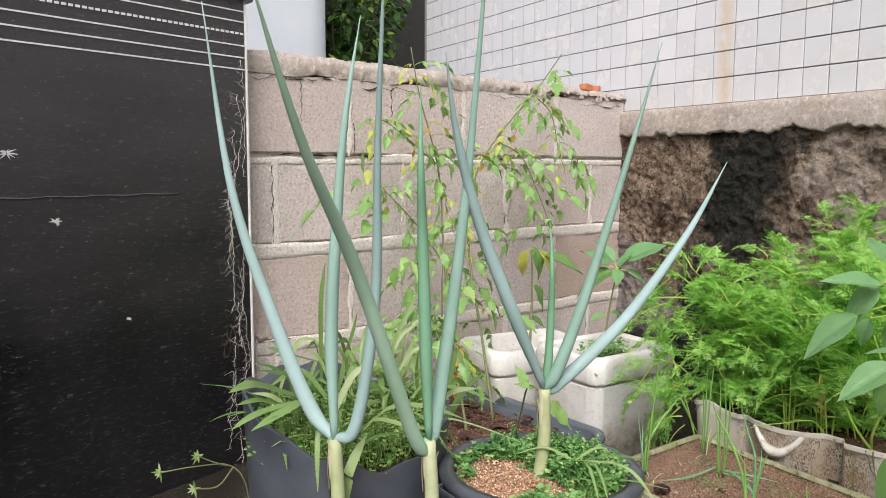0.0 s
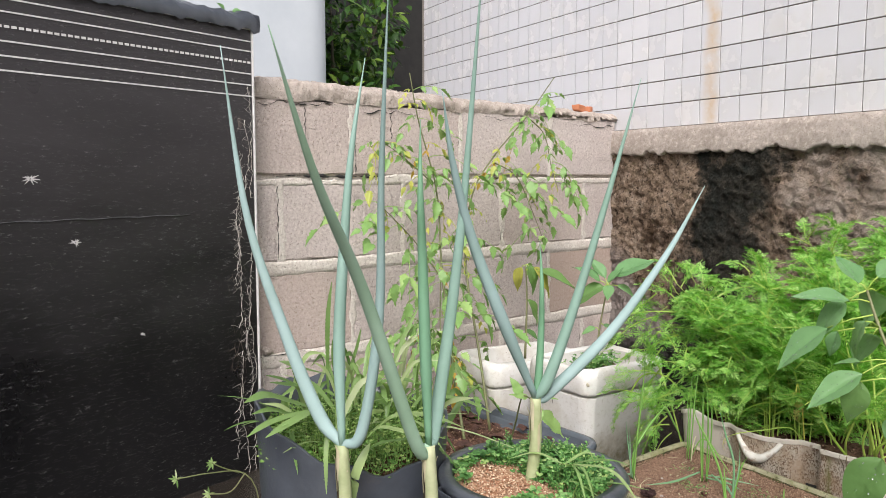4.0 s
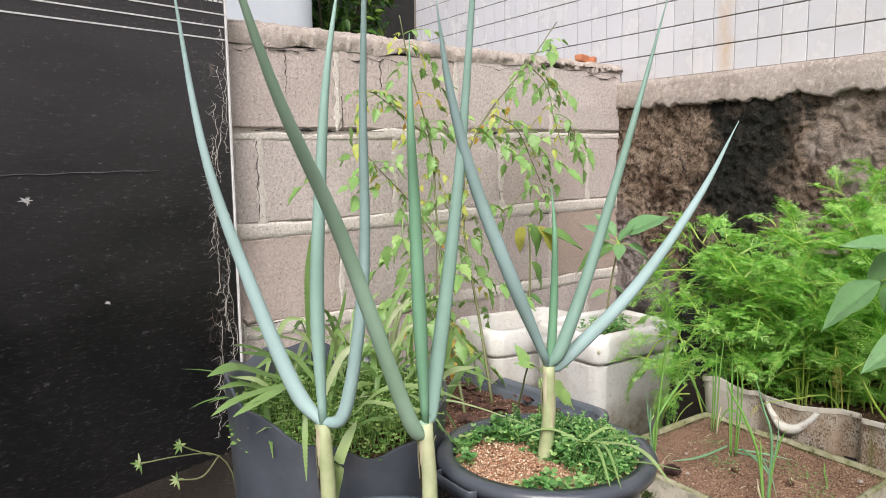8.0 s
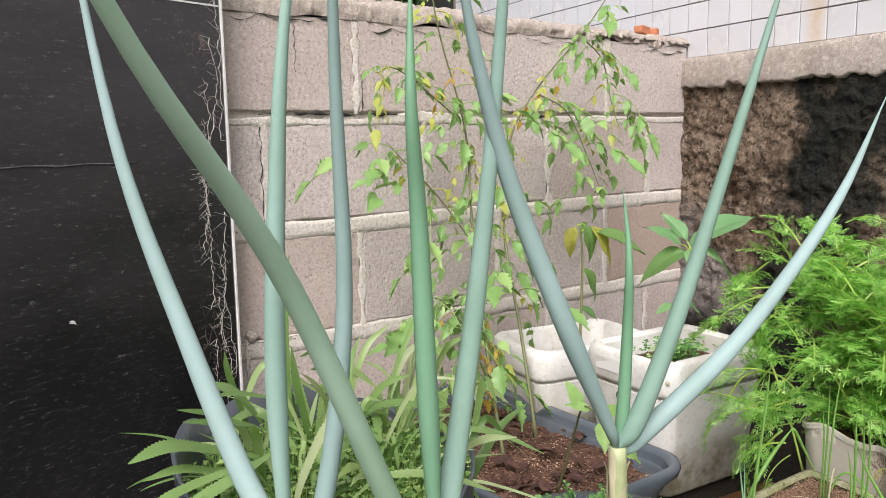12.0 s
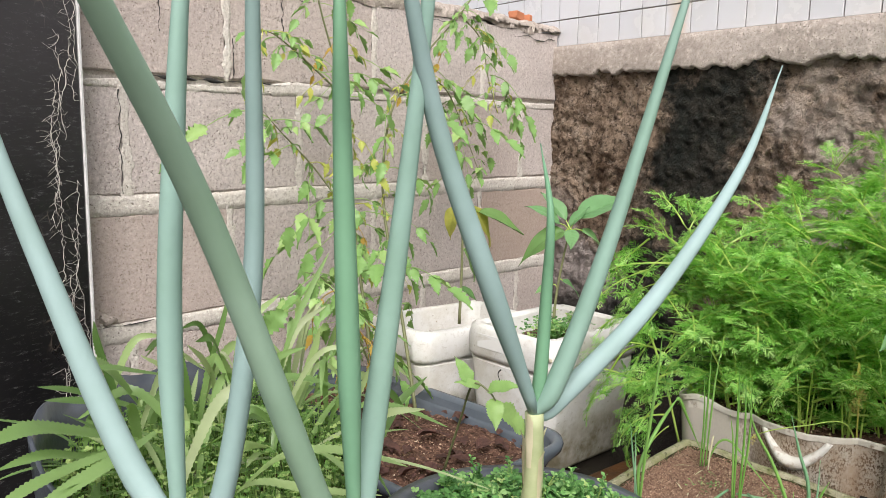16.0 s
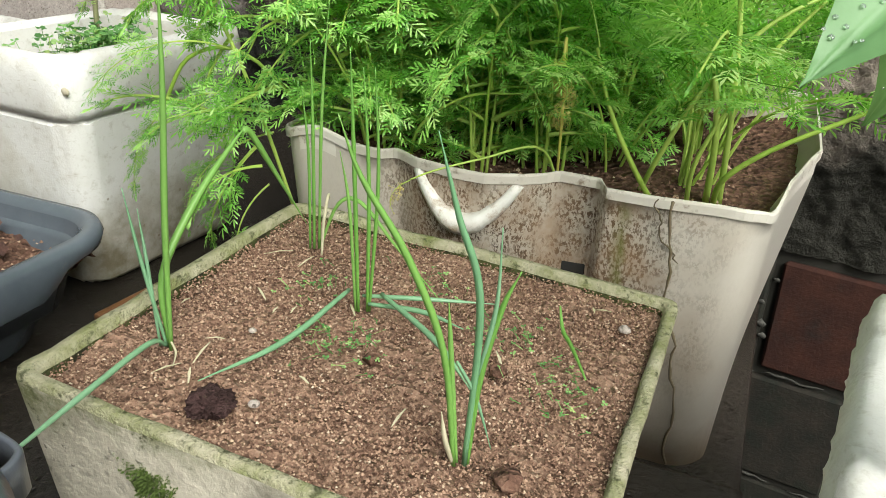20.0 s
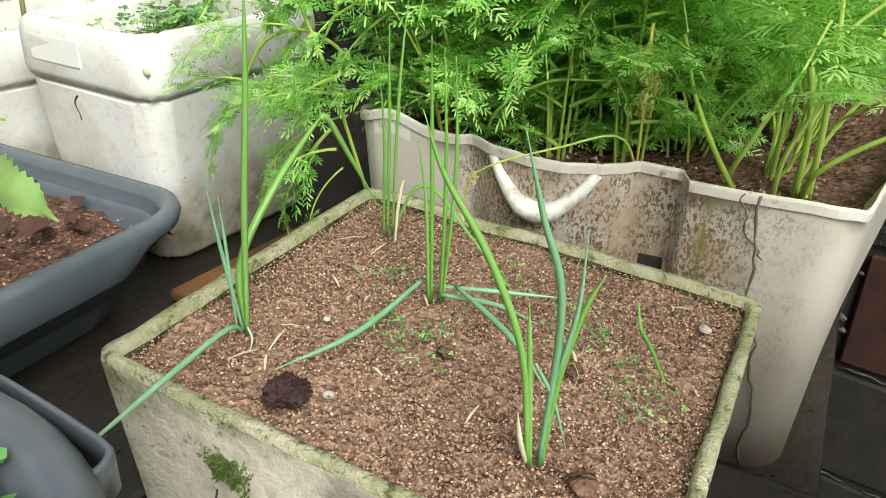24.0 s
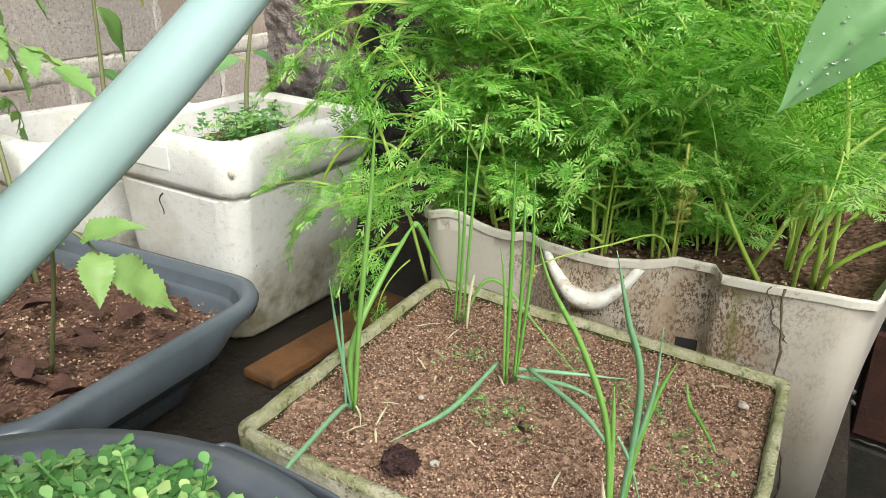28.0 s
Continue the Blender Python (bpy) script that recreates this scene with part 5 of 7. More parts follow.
# pepper plants
def pepper_leaf_mesh(seed, L, W, bend, cup, wave):
    bm = bmesh.new()
    r = random.Random(seed)
    n, ph, rows = 30, r.uniform(0, 6), []
    ws = oval(n, 0.40, 1.15)
    for k in range(n + 1):
        u, row = k / n, []
        for j in range(11):
            s = (j - 5) / 5
            y = s * W * ws[k]
            vein = abs(math.sin(math.pi * (6.5 * u - 1.5 * abs(s) * ws[k])))
            h = -bend * u * u + cup * abs(y) + wave * W * math.sin(u * 12 + ph + 2 * s) * abs(s)
            h += 0.016 * (min(1.0, 1.8 * vein) - 1) * (1 - 0.5 * abs(s)) * min(1, 4 * (1 - u)) - (0.022 if j == 5 else 0.0)
            row.append(bm.verts.new((L * u, y, h)))
        rows.append(row)
    for a, b in zip(rows, rows[1:]):
        for j in range(10):
            bm.faces.new((a[j], b[j], b[j + 1], a[j + 1]))
    return mesh_of("leaf", bm, "pepper")


PEPPER = [pepper_leaf_mesh(k, 1.0, w, b, c, v) for k, (w, b, c, v) in enumerate(((0.26, 0.25, 0.25, 0.05), (0.30, 0.45, 0.10, 0.06), (0.24, 0.1, 0.35, 0.04), (0.28, 0.7, 0.2, 0.08)))]
PEPPER_DARK, PEPPER_OLD = [], []
for me in PEPPER:
    for shades, material in ((PEPPER_DARK, "pepper_dark"), (PEPPER_OLD, "pepper_old")):
        shades.append(me.copy())
        shades[-1].materials[0] = MATS[material]


def pepper(stem, leaves, label, group, thick=0.0032, drops=0):
    """leaves: (foot, tip, mesh number, shade: 0 fresh, 1 dark, 2 yellowed)."""
    base = Vector(stem[0])
    th = thing("pepper_plant", base, label, "pepper plant", group)
    pts = spline(stem, 14)
    bm = bmesh.new()
    tube(bm, [p - base for p in pts], [thick * (1 - 0.5 * k / 14) for k in range(15)], 8)
    part("stem", bm, "stem_green", th)
    for foot, tip, k, shade in leaves:
        foot, tip = Vector(foot), Vector(tip)
        near = min(pts, key=lambda p: (p - foot).length)
        bm = bmesh.new()
        tube(bm, [near - base, (near + foot) / 2 - base + Vector((0, 0, 0.003)), foot - base], [0.0013, 0.0011, 0.0010], 6)
        part("leaf_stalk", bm, "leaf_stalk", th)
        d = tip - foot
        leaf = place_part("leaf", (PEPPER, PEPPER_DARK, PEPPER_OLD)[shade][k], th, framed(foot, d, (-0.25, -0.35, 1), d.length))
        if drops:
            bm, r = bmesh.new(), random.Random(int(1e4 * abs(foot.x)))
            bm.from_mesh(leaf.data)
            spots = [v.co.copy() for v in bm.verts if abs(v.co.y) < 0.17 and 0.12 < v.co.x < 0.85]
            bm.clear()
            for p in r.sample(spots, drops):
                bmesh.ops.create_icosphere(bm, subdivisions=1, radius=r.uniform(0.006, 0.017), matrix=Matrix.Translation(p + Vector((0, 0, 0.005))) @ Matrix.Diagonal((1, 1, 0.6, 1)))
            part("dew", bm, "water_drop", leaf, "clear water drops", kind="stuff")
    return th


pepper([(-0.665, -0.497, 0.545), (-0.662, -0.499, 0.62), (-0.653, -0.505, 0.693), (-0.643, -0.511, 0.752)], [
    ((-0.630, -0.520, 0.775), (-0.545, -0.573, 0.834), 0, False), ((-0.625, -0.528, 0.752), (-0.524, -0.565, 0.707), 1, False),
    ((-0.658, -0.500, 0.765), (-0.700, -0.478, 0.815), 1, False), ((-0.655, -0.510, 0.752), (-0.735, -0.470, 0.742), 3, True),
    ((-0.640, -0.500, 0.770), (-0.650, -0.450, 0.825), 2, False), ((-0.650, -0.52, 0.755), (-0.690, -0.55, 0.735), 0, False),
    ((-0.668, -0.495, 0.650), (-0.700, -0.478, 0.645), 1, False), ((-0.650, -0.505, 0.655), (-0.605, -0.525, 0.640), 1, False),
    ((-0.640, -0.508, 0.760), (-0.620, -0.535, 0.80), 2, False)], "young pepper plant with broad green leaves in the foam box", "pepper plants")
pepper([(-0.719, -0.303, 0.545), (-0.716, -0.304, 0.65), (-0.716, -0.304, 0.73), (-0.720, -0.302, 0.79)], [
    ((-0.700, -0.315, 0.785), (-0.648, -0.355, 0.725), 1, 2), ((-0.716, -0.31, 0.79), (-0.700, -0.345, 0.735), 3, True),
    ((-0.728, -0.297, 0.785), (-0.756, -0.283, 0.732), 3, 2), ((-0.712, -0.306, 0.70), (-0.672, -0.332, 0.645), 1, True),
    ((-0.690, -0.325, 0.775), (-0.600, -0.375, 0.735), 2, 1), ((-0.715, -0.30, 0.62), (-0.69, -0.33, 0.60), 0, True)], "thin pepper plant with wilting yellowed leaves", "pepper plants")
pepper([(-0.985, -1.385, 0.53), (-0.985, -1.36, 0.62), (-0.975, -1.32, 0.71), (-0.955, -1.27, 0.79), (-0.94, -1.24, 0.85)], [
    # the second leaf here is backlit, its shade painted with the dark copy
    ((-1.008, -1.268, 0.742), (-1.060, -1.214, 0.693), 2, False), ((-1.000, -1.262, 0.728), (-1.018, -1.257, 0.668), 1, True), ((-0.972, -1.200, 0.792), (-1.020, -1.140, 0.738), 0, False),
    ((-0.960, -1.225, 0.835), (-1.015, -1.165, 0.845), 2, False), ((-0.950, -1.215, 0.83), (-0.985, -1.175, 0.785), 1, False),
    ((-0.945, -1.23, 0.86), (-0.91, -1.18, 0.90), 2, False), ((-0.935, -1.25, 0.85), (-0.885, -1.225, 0.81), 1, False),
    ((-0.960, -1.26, 0.79), (-0.915, -1.215, 0.745), 0, False), ((-1.055, -1.318, 0.645), (-1.098, -1.281, 0.566), 1, True),
    ((-0.975, -1.31, 0.70), (-0.955, -1.268, 0.640), 1, False), ((-0.985, -1.33, 0.66), (-0.985, -1.285, 0.605), 3, False),
    ((-0.93, -1.25, 0.87), (-0.88, -1.28, 0.91), 1, False), ((-0.985, -1.259, 0.812), (-0.985, -1.222, 0.756), 1, False),
    ((-0.985, -1.221, 0.792), (-0.985, -1.206, 0.750), 0, False), ((-0.985, -1.254, 0.752), (-0.985, -1.215, 0.745), 2, False)], "leafy pepper plant with large drooping wet leaves", "pepper plants", 0.004, 22)


# the feathery plants in the plastic bin
def frond_mesh(seed, L, bend, bare=0.42, fine=1.0, old=False):
    """A thrice-cut leaf: a stalk, flat side sprays, and narrow pointed lobes on them."""
    r = random.Random(seed)
    bm = bmesh.new()
    n = 16
    pts = []
    for k in range(n + 1):
        u = k / n
        pts.append(Vector((L * u * (1 - 0.25 * bend * u * u), 0.03 * L * math.sin(3 * u + seed), L * (-0.55 * bend * u * u))))
    tube(bm, pts, [0.0019 - 0.0013 * k / n for k in range(n + 1)], 5)
    stalk_faces = len(bm.faces)

    def lobe(root, d, l, up):
        """A narrow strap with a pointed tip."""
        s = d.cross(up).normalized()
        w, c = (0.00048 + l * 0.045) * fine, root.co
        b1, b2 = bm.verts.new(c + d * l * 0.72 + s * w), bm.verts.new(c + d * l * 0.72 - s * w)
        a2, t = bm.verts.new(c + d * l * 0.12 - s * w * 0.8 + up * 0.0002), bm.verts.new(c + d * l - up * l * 0.10)
        bm.faces.new((root, b1, t, b2, a2))

    def pinnule(c, d, l, up):
        """Seven lobes that share their roots, in one plane."""
        s = d.cross(up).normalized()
        foot, low, mid = bm.verts.new(c), bm.verts.new(c + d * l * 0.28), bm.verts.new(c + d * l * 0.56)
        side = bm.verts.new(c + s * 0.0007)
        bm.faces.new((foot, low, side))
        bm.faces.new((low, mid, side))
        lobe(mid, d, l * 0.52 * r.uniform(0.85, 1.15), up)
        for root, g in ((mid, 0.40), (low, 0.50), (foot, 0.52)):
            for turn in (0.70, -0.70):
                turn *= r.uniform(0.75, 1.25)
                lobe(root, (d * math.cos(turn) + s * math.sin(turn)).normalized(), l * g * r.uniform(0.8, 1.2), up)

    pairs = 7 if L > 0.16 else 5
    for j in range(pairs):
        u = bare + (1 - bare) * (j + 0.15) / pairs
        i = min(n - 1, int(u * n))
        c = pts[i].lerp(pts[i + 1], u * n - i)
        d0 = (pts[i + 1] - pts[i]).normalized()
        reach = L * 0.25 * (1 - 0.74 * (j / pairs) ** 1.2) * r.uniform(0.75, 1.2)
        for s in (1, -1):
            side = d0.cross(Vector((0, 0, 1))).normalized() * s
            dp = (side * 0.8 + d0 * r.uniform(0.45, 0.8) + Vector((0, 0, r.uniform(-0.5, 0.5)))).normalized()
            up = (side.cross(d0) * s + Vector((r.uniform(-0.7, 0.7), r.uniform(-0.7, 0.7), 0))).normalized()
            up = up if up.z > 0 else -up
            end = c + dp * reach + Vector((0, 0, -0.14 * reach))
            sp = dp.cross(up).normalized()
            w0 = 0.0006
            bm.faces.new((bm.verts.new(c - sp * w0), bm.verts.new(c + sp * w0), bm.verts.new(end + sp * w0 * 0.6), bm.verts.new(end - sp * w0 * 0.6)))
            m = max(2, min(4, round(reach / 0.017)))
            for q in range(m):
                cc = c.lerp(end, (q + 0.35) / m)
                for s2 in (1, -1):
                    l = fine * min(0.027, 0.36 * reach + 0.009) * (1 - 0.40 * q / m) * r.uniform(0.8, 1.2)
                    pinnule(cc, (dp * 0.62 + sp * s2 * 0.8 + Vector((0, 0, r.uniform(-0.35, 0.35)))).normalized(), l, up)
            pinnule(end - dp * 0.002, dp, fine * r.uniform(0.015, 0.020), up)
    pinnule(pts[-1], (pts[-1] - pts[-2]).normalized(), fine * 0.018, Vector((0, 0.1, 1)).normalized())
    me = mesh_of("frond", bm, "feather_old" if old else "feather", False)
    me.materials.append(MATS["leaf_stalk"])
    for f in me.polygons[:stalk_faces]:
        f.material_index = 1
    return me


FRONDS = [frond_mesh(k, L, b) for k, (L, b) in enumerate(((0.30, 0.7), (0.33, 1.0), (0.26, 1.2), (0.36, 0.8), (0.22, 0.5), (0.30, 1.5), (0.35, 0.5)))]
SPRAYS = [frond_mesh(60 + k, L, b, 0.20) for k, (L, b) in enumerate(((0.085, 0.5), (0.105, 0.9), (0.095, 0.3), (0.12, 0.7), (0.075, 1.1)))]
FROND_OLD = frond_mesh(40, 0.14, 1.2, 0.2, 0.8, True)


def leafy_herb(centre, stems, label, seed, lean=(0, 0), tall=0.36):
    """Upright stems with cut leaves all along them."""
    r = random.Random(seed)
    th = thing("feathery_plant", centre, label, "herb", "feathery herbs in the bin")
    c = Vector(centre)
    for k in range(stems):
        a = 2.4 * k + r.uniform(-0.5, 0.5)
        high = tall * r.uniform(0.62, 1.0)
        out = Vector((math.cos(a), math.sin(a), 0)) * high * r.uniform(0.04, 0.36) + Vector((lean[0], lean[1], 0)) * high
        foot = Vector((math.cos(a), math.sin(a), 0)) * r.uniform(0.003, 0.022)
        run = spline([foot, foot + out * 0.25 + Vector((0, 0, 0.45 * high)), foot + out * 0.65 + Vector((0, 0, 0.8 * high)), foot + out * 1.1 + Vector((0, 0, high))], 18)
        bm = bmesh.new()
        tube(bm, run, [0.0016 - 0.00006 * j for j in range(19)], 6)
        part("stem", bm, "leaf_stalk", th)
        nodes = max(6, round(high / 0.024))
        turn = r.uniform(0, 6.28)
        for j in range(nodes):
            u = 0.10 + 0.90 * j / (nodes - 1)
            p = run[min(18, round(u * 18))]
            b = turn + 2.4 * j + r.uniform(-0.4, 0.4)
            if c.x + p.x + 0.09 * math.cos(b) < -0.765 and p.z < 0.10 and c.y < -0.93:
                b += math.pi
            rise = r.uniform(0.0, 0.8) if j < nodes - 2 else r.uniform(0.9, 2.2)
            d = Vector((math.cos(b), math.sin(b), rise))
            place_part("frond", SPRAYS[r.randrange(5)], th, framed(c + p, d, (-0.6 * math.cos(b), -0.6 * math.sin(b), 1), r.uniform(0.7, 1.1) * (1.0 if u < 0.8 else 0.75)))
    return th


def tufted_herb(centre, count, label, seed, lean=(0, 0), tall=1.0):
    """Leaves on long bare stalks from one crown."""
    r = random.Random(seed)
    th = thing("feathery_plant", centre, label, "herb", "feathery herbs in the bin")
    c = Vector(centre)
    for k in range(count):
        a = 2.4 * k + r.uniform(-0.4, 0.4)
        out = r.uniform(0.05, 0.42)
        d = Vector((math.cos(a) * out + lean[0], math.sin(a) * out + lean[1], 1.0))
        p = c + Vector((math.cos(a), math.sin(a), 0)) * r.uniform(0.003, 0.02)
        place_part("frond", FRONDS[r.randrange(len(FRONDS))], th, framed(p, d, (-math.cos(a) + 0.01, -math.sin(a), 0.6), tall * r.uniform(0.75, 1.1)))
    return th


HERB = "bushy green herb with finely cut feathery leaves"
for k, (x, y, n, lx, ly, tall) in enumerate(((-0.70, -0.965, 8, -0.15, 0.08, 0.31), (-0.675, -0.870, 9, -0.26, 0.22, 0.30), (-0.73, -1.045, 6, -0.02, 0.02, 0.20), (-0.735, -0.90, 7, -0.10, 0.18, 0.24), (-0.61, -1.00, 9, -0.05, 0.0, 0.36), (-0.59, -1.09, 8, 0.0, 0.0, 0.38),
                                             (-0.57, -0.90, 8, -0.05, 0.08, 0.32), (-0.48, -1.04, 8, 0.05, 0.0, 0.41), (-0.49, -1.15, 8, 0.08, -0.10, 0.46), (-0.50, -0.94, 8, 0.05, 0.05, 0.35), (-0.45, -1.10, 7, 0.10, -0.04, 0.48), (-0.74, -0.99, 6, -0.02, 0.04, 0.18))):
    leafy_herb((x, y, 0.513), n, HERB, 50 + k, (lx, ly), tall)
for k, (x, y, n, lx, ly, tall) in enumerate(((-0.685, -1.165, 11, 0.05, -0.1, 0.95), (-0.69, -1.09, 9, 0.05, 0.0, 0.80), (-0.60, -1.16, 10, 0.0, -0.08, 1.15), (-0.66, -1.02, 8, 0.0, 0.0, 0.85))):
    tufted_herb((x, y, 0.513), n, "feathery green herb on long pale leaf stalks", 80 + k, (lx, ly), tall)
th = thing("drooping_herb", (-0.775, -0.84, 0.513), "feathery herb fronds hanging beside the foam box", "herb")
r5 = random.Random(31)
for k in range(24):
    p = Vector((-0.790 + r5.uniform(-0.02, 0.02), -0.80 + r5.uniform(-0.03, 0.05), 0.50 + 0.012 * k))
    place_part("frond", SPRAYS[r5.randrange(5)] if k % 3 else FRONDS[2], th, framed(p, (r5.uniform(-0.55, 0.05), r5.uniform(0.1, 0.8), r5.uniform(-0.7, 0.35)), (0.3, -0.5, 0.9), r5.uniform(0.75, 1.05) if k % 3 else 0.5))
for ctrl in ([(-0.77, -0.82, 0.46), (-0.79, -0.80, 0.56), (-0.80, -0.77, 0.64), (-0.80, -0.73, 0.68)], [(-0.74, -0.85, 0.513), (-0.78, -0.79, 0.60), (-0.80, -0.74, 0.60), (-0.81, -0.71, 0.55)]):
    bm = bmesh.new()
    tube(bm, [q - Vector((-0.775, -0.84, 0.513)) for q in spline(ctrl, 16)], [0.0018] * 17, 6)
    part("leaf_stalk", bm, "leaf_stalk", th)
th = thing("bending_herb", (-0.70, -1.18, 0.515), "thick pale green leaf stalks arching out of the herb bin", "herb")
for ctrl, w in (([(-0.745, -0.925, 0.515), (-0.765, -0.945, 0.560), (-0.765, -0.985, 0.590), (-0.76, -1.030, 0.597)], 0.0020),
                ([(-0.72, -1.185, 0.515), (-0.76, -1.19, 0.553), (-0.765, -1.219, 0.583), (-0.76, -1.27, 0.615), (-0.75, -1.31, 0.640)], 0.0030),
                ([(-0.72, -1.125, 0.515), (-0.755, -1.14, 0.56), (-0.755, -1.165, 0.619), (-0.74, -1.20, 0.665), (-0.72, -1.24, 0.69)], 0.0028),
                ([(-0.725, -1.18, 0.515), (-0.76, -1.179, 0.588), (-0.76, -1.167, 0.638), (-0.755, -1.133, 0.72), (-0.74, -1.11, 0.80)], 0.0034),
                ([(-0.72, -1.19, 0.515), (-0.755, -1.187, 0.60), (-0.755, -1.178, 0.68), (-0.75, -1.155, 0.77)], 0.0032),
                ([(-0.735, -1.14, 0.515), (-0.765, -1.12, 0.56), (-0.77, -1.10, 0.60), (-0.765, -1.085, 0.64)], 0.0030),
                ([(-0.73, -1.165, 0.515), (-0.76, -1.17, 0.57), (-0.76, -1.20, 0.64), (-0.75, -1.235, 0.69)], 0.0026),
                ([(-0.745, -1.065, 0.515), (-0.775, -1.052, 0.560), (-0.806, -1.015, 0.554), (-0.828, -0.985, 0.546), (-0.836, -0.968, 0.538)], 0.0015)):
    bm = bmesh.new()
    pts = [q - Vector((-0.70, -1.18, 0.515)) for q in spline(ctrl, 18)]
    tube(bm, pts, [w * (0.85 - 0.4 * k / 18) for k in range(19)], 7)
    part("leaf_stalk", bm, "leaf_stalk", th)
    end = pts[-1] + Vector((-0.70, -1.18, 0.515))
    if end.y > -1.25 and w != 0.0020:
        place_part("frond", FRONDS[4] if w > 0.0018 else FROND_OLD, th, framed(end, pts[-1] - pts[-3], (-0.4, 0, 1), 0.42 if w > 0.0018 else 0.26))
th = thing("yellowed_herb", (-0.74, -1.06, 0.513), "withered yellow frond among the green herbs", "herb")
bm = bmesh.new()
tube(bm, [q - Vector((-0.74, -1.06, 0.513)) for q in spline([(-0.74, -1.06, 0.513), (-0.765, -1.064, 0.60), (-0.793, -1.068, 0.648), (-0.802, -1.070, 0.635)], 14)], [0.0012] * 15, 6)
part("leaf_stalk", bm, "feather_old", th)
for k in range(4):
    place_part("frond", FROND_OLD, th, framed((-0.800 - 0.001 * k, -1.069 - 0.002 * k, 0.642 - 0.010 * k), (-0.35 + 0.2 * (k % 3), 0.25 - 0.2 * (k % 3), -0.9), (-0.5, 0, 0.6), 0.26))



# culantro: long saw-toothed leaves over the soft black pot
def strap_widths(n, W):
    """Half widths of a lance-shaped leaf: narrow foot, broadest beyond the middle."""
    return [W * (0.32 + 0.68 * math.sin(math.pi * min(1.0, u / 0.62) / 2) ** 1.4) * max(0.0, 1 - max(0.0, (u - 0.62) / 0.38) ** 2.0) + 0.0003 for u in (k / n for k in range(n + 1))]


def strap_mesh(seed, L, W, rise, fall):
    bm = bmesh.new()
    n = 60
    pts = [Vector((L * u, 0.06 * L * math.sin(2.2 * u + seed), L * (rise * u - fall * u * u))) for u in (k / n for k in range(n + 1))]
    blade(bm, pts, strap_widths(n, 0.85 * W), (0, 0, 1), 0.30, 0.16)
    return mesh_of("leaf", bm, "culantro")


STRAPS = [strap_mesh(k, L, W, a, b) for k, (L, W, a, b) in enumerate(((0.15, 0.0056, 0.5, 0.8), (0.17, 0.0062, 0.7, 1.2), (0.13, 0.0050, 0.2, 0.5), (0.16, 0.0055, 0.3, 0.9), (0.11, 0.0048, 0.6, 0.6), (0.16, 0.0058, 0.1, 0.3)))]
for j, (dx, dy, n) in enumerate(((-0.06, -0.04, 13), (0.04, -0.05, 14), (0.0, 0.05, 13), (0.085, 0.03, 13), (-0.08, 0.045, 12))):
    c = Vector((POT_L[0] + dx, POT_L[1] + dy, 0.636))
    th = thing("culantro_plant", c, "rosette of long saw-toothed green culantro leaves", "culantro", "culantro in the black pot")
    r = random.Random(90 + j)
    for k in range(n):
        a = 2.4 * k + r.uniform(-0.3, 0.3)
        p = c + Vector((math.cos(a), math.sin(a), 0)) * 0.006
        lift = r.choice((0.15, 0.3, 0.5, 0.8, 1.2, 1.8))
        place_part("leaf", STRAPS[r.randrange(6)], th, framed(p, (math.cos(a), math.sin(a), lift), (-0.3 * math.cos(a), -0.3 * math.sin(a), 1), r.uniform(0.5, 0.85)))


def strap_plant(label, leaves):
    """leaves: (control points from foot to tip, half width, the way its face looks)."""
    base = Vector(leaves[0][0][0])
    th = thing("culantro_plant", base, label, "culantro", "culantro in the black pot")
    for ctrl, width, face in leaves:
        bm = bmesh.new()
        blade(bm, [p - base for p in spline(ctrl, 64)], strap_widths(64, (0.58 if face[2] > 0.5 else 0.42) * width), face, 0.28, 0.11)
        part("leaf", bm, "culantro", th)
    return th


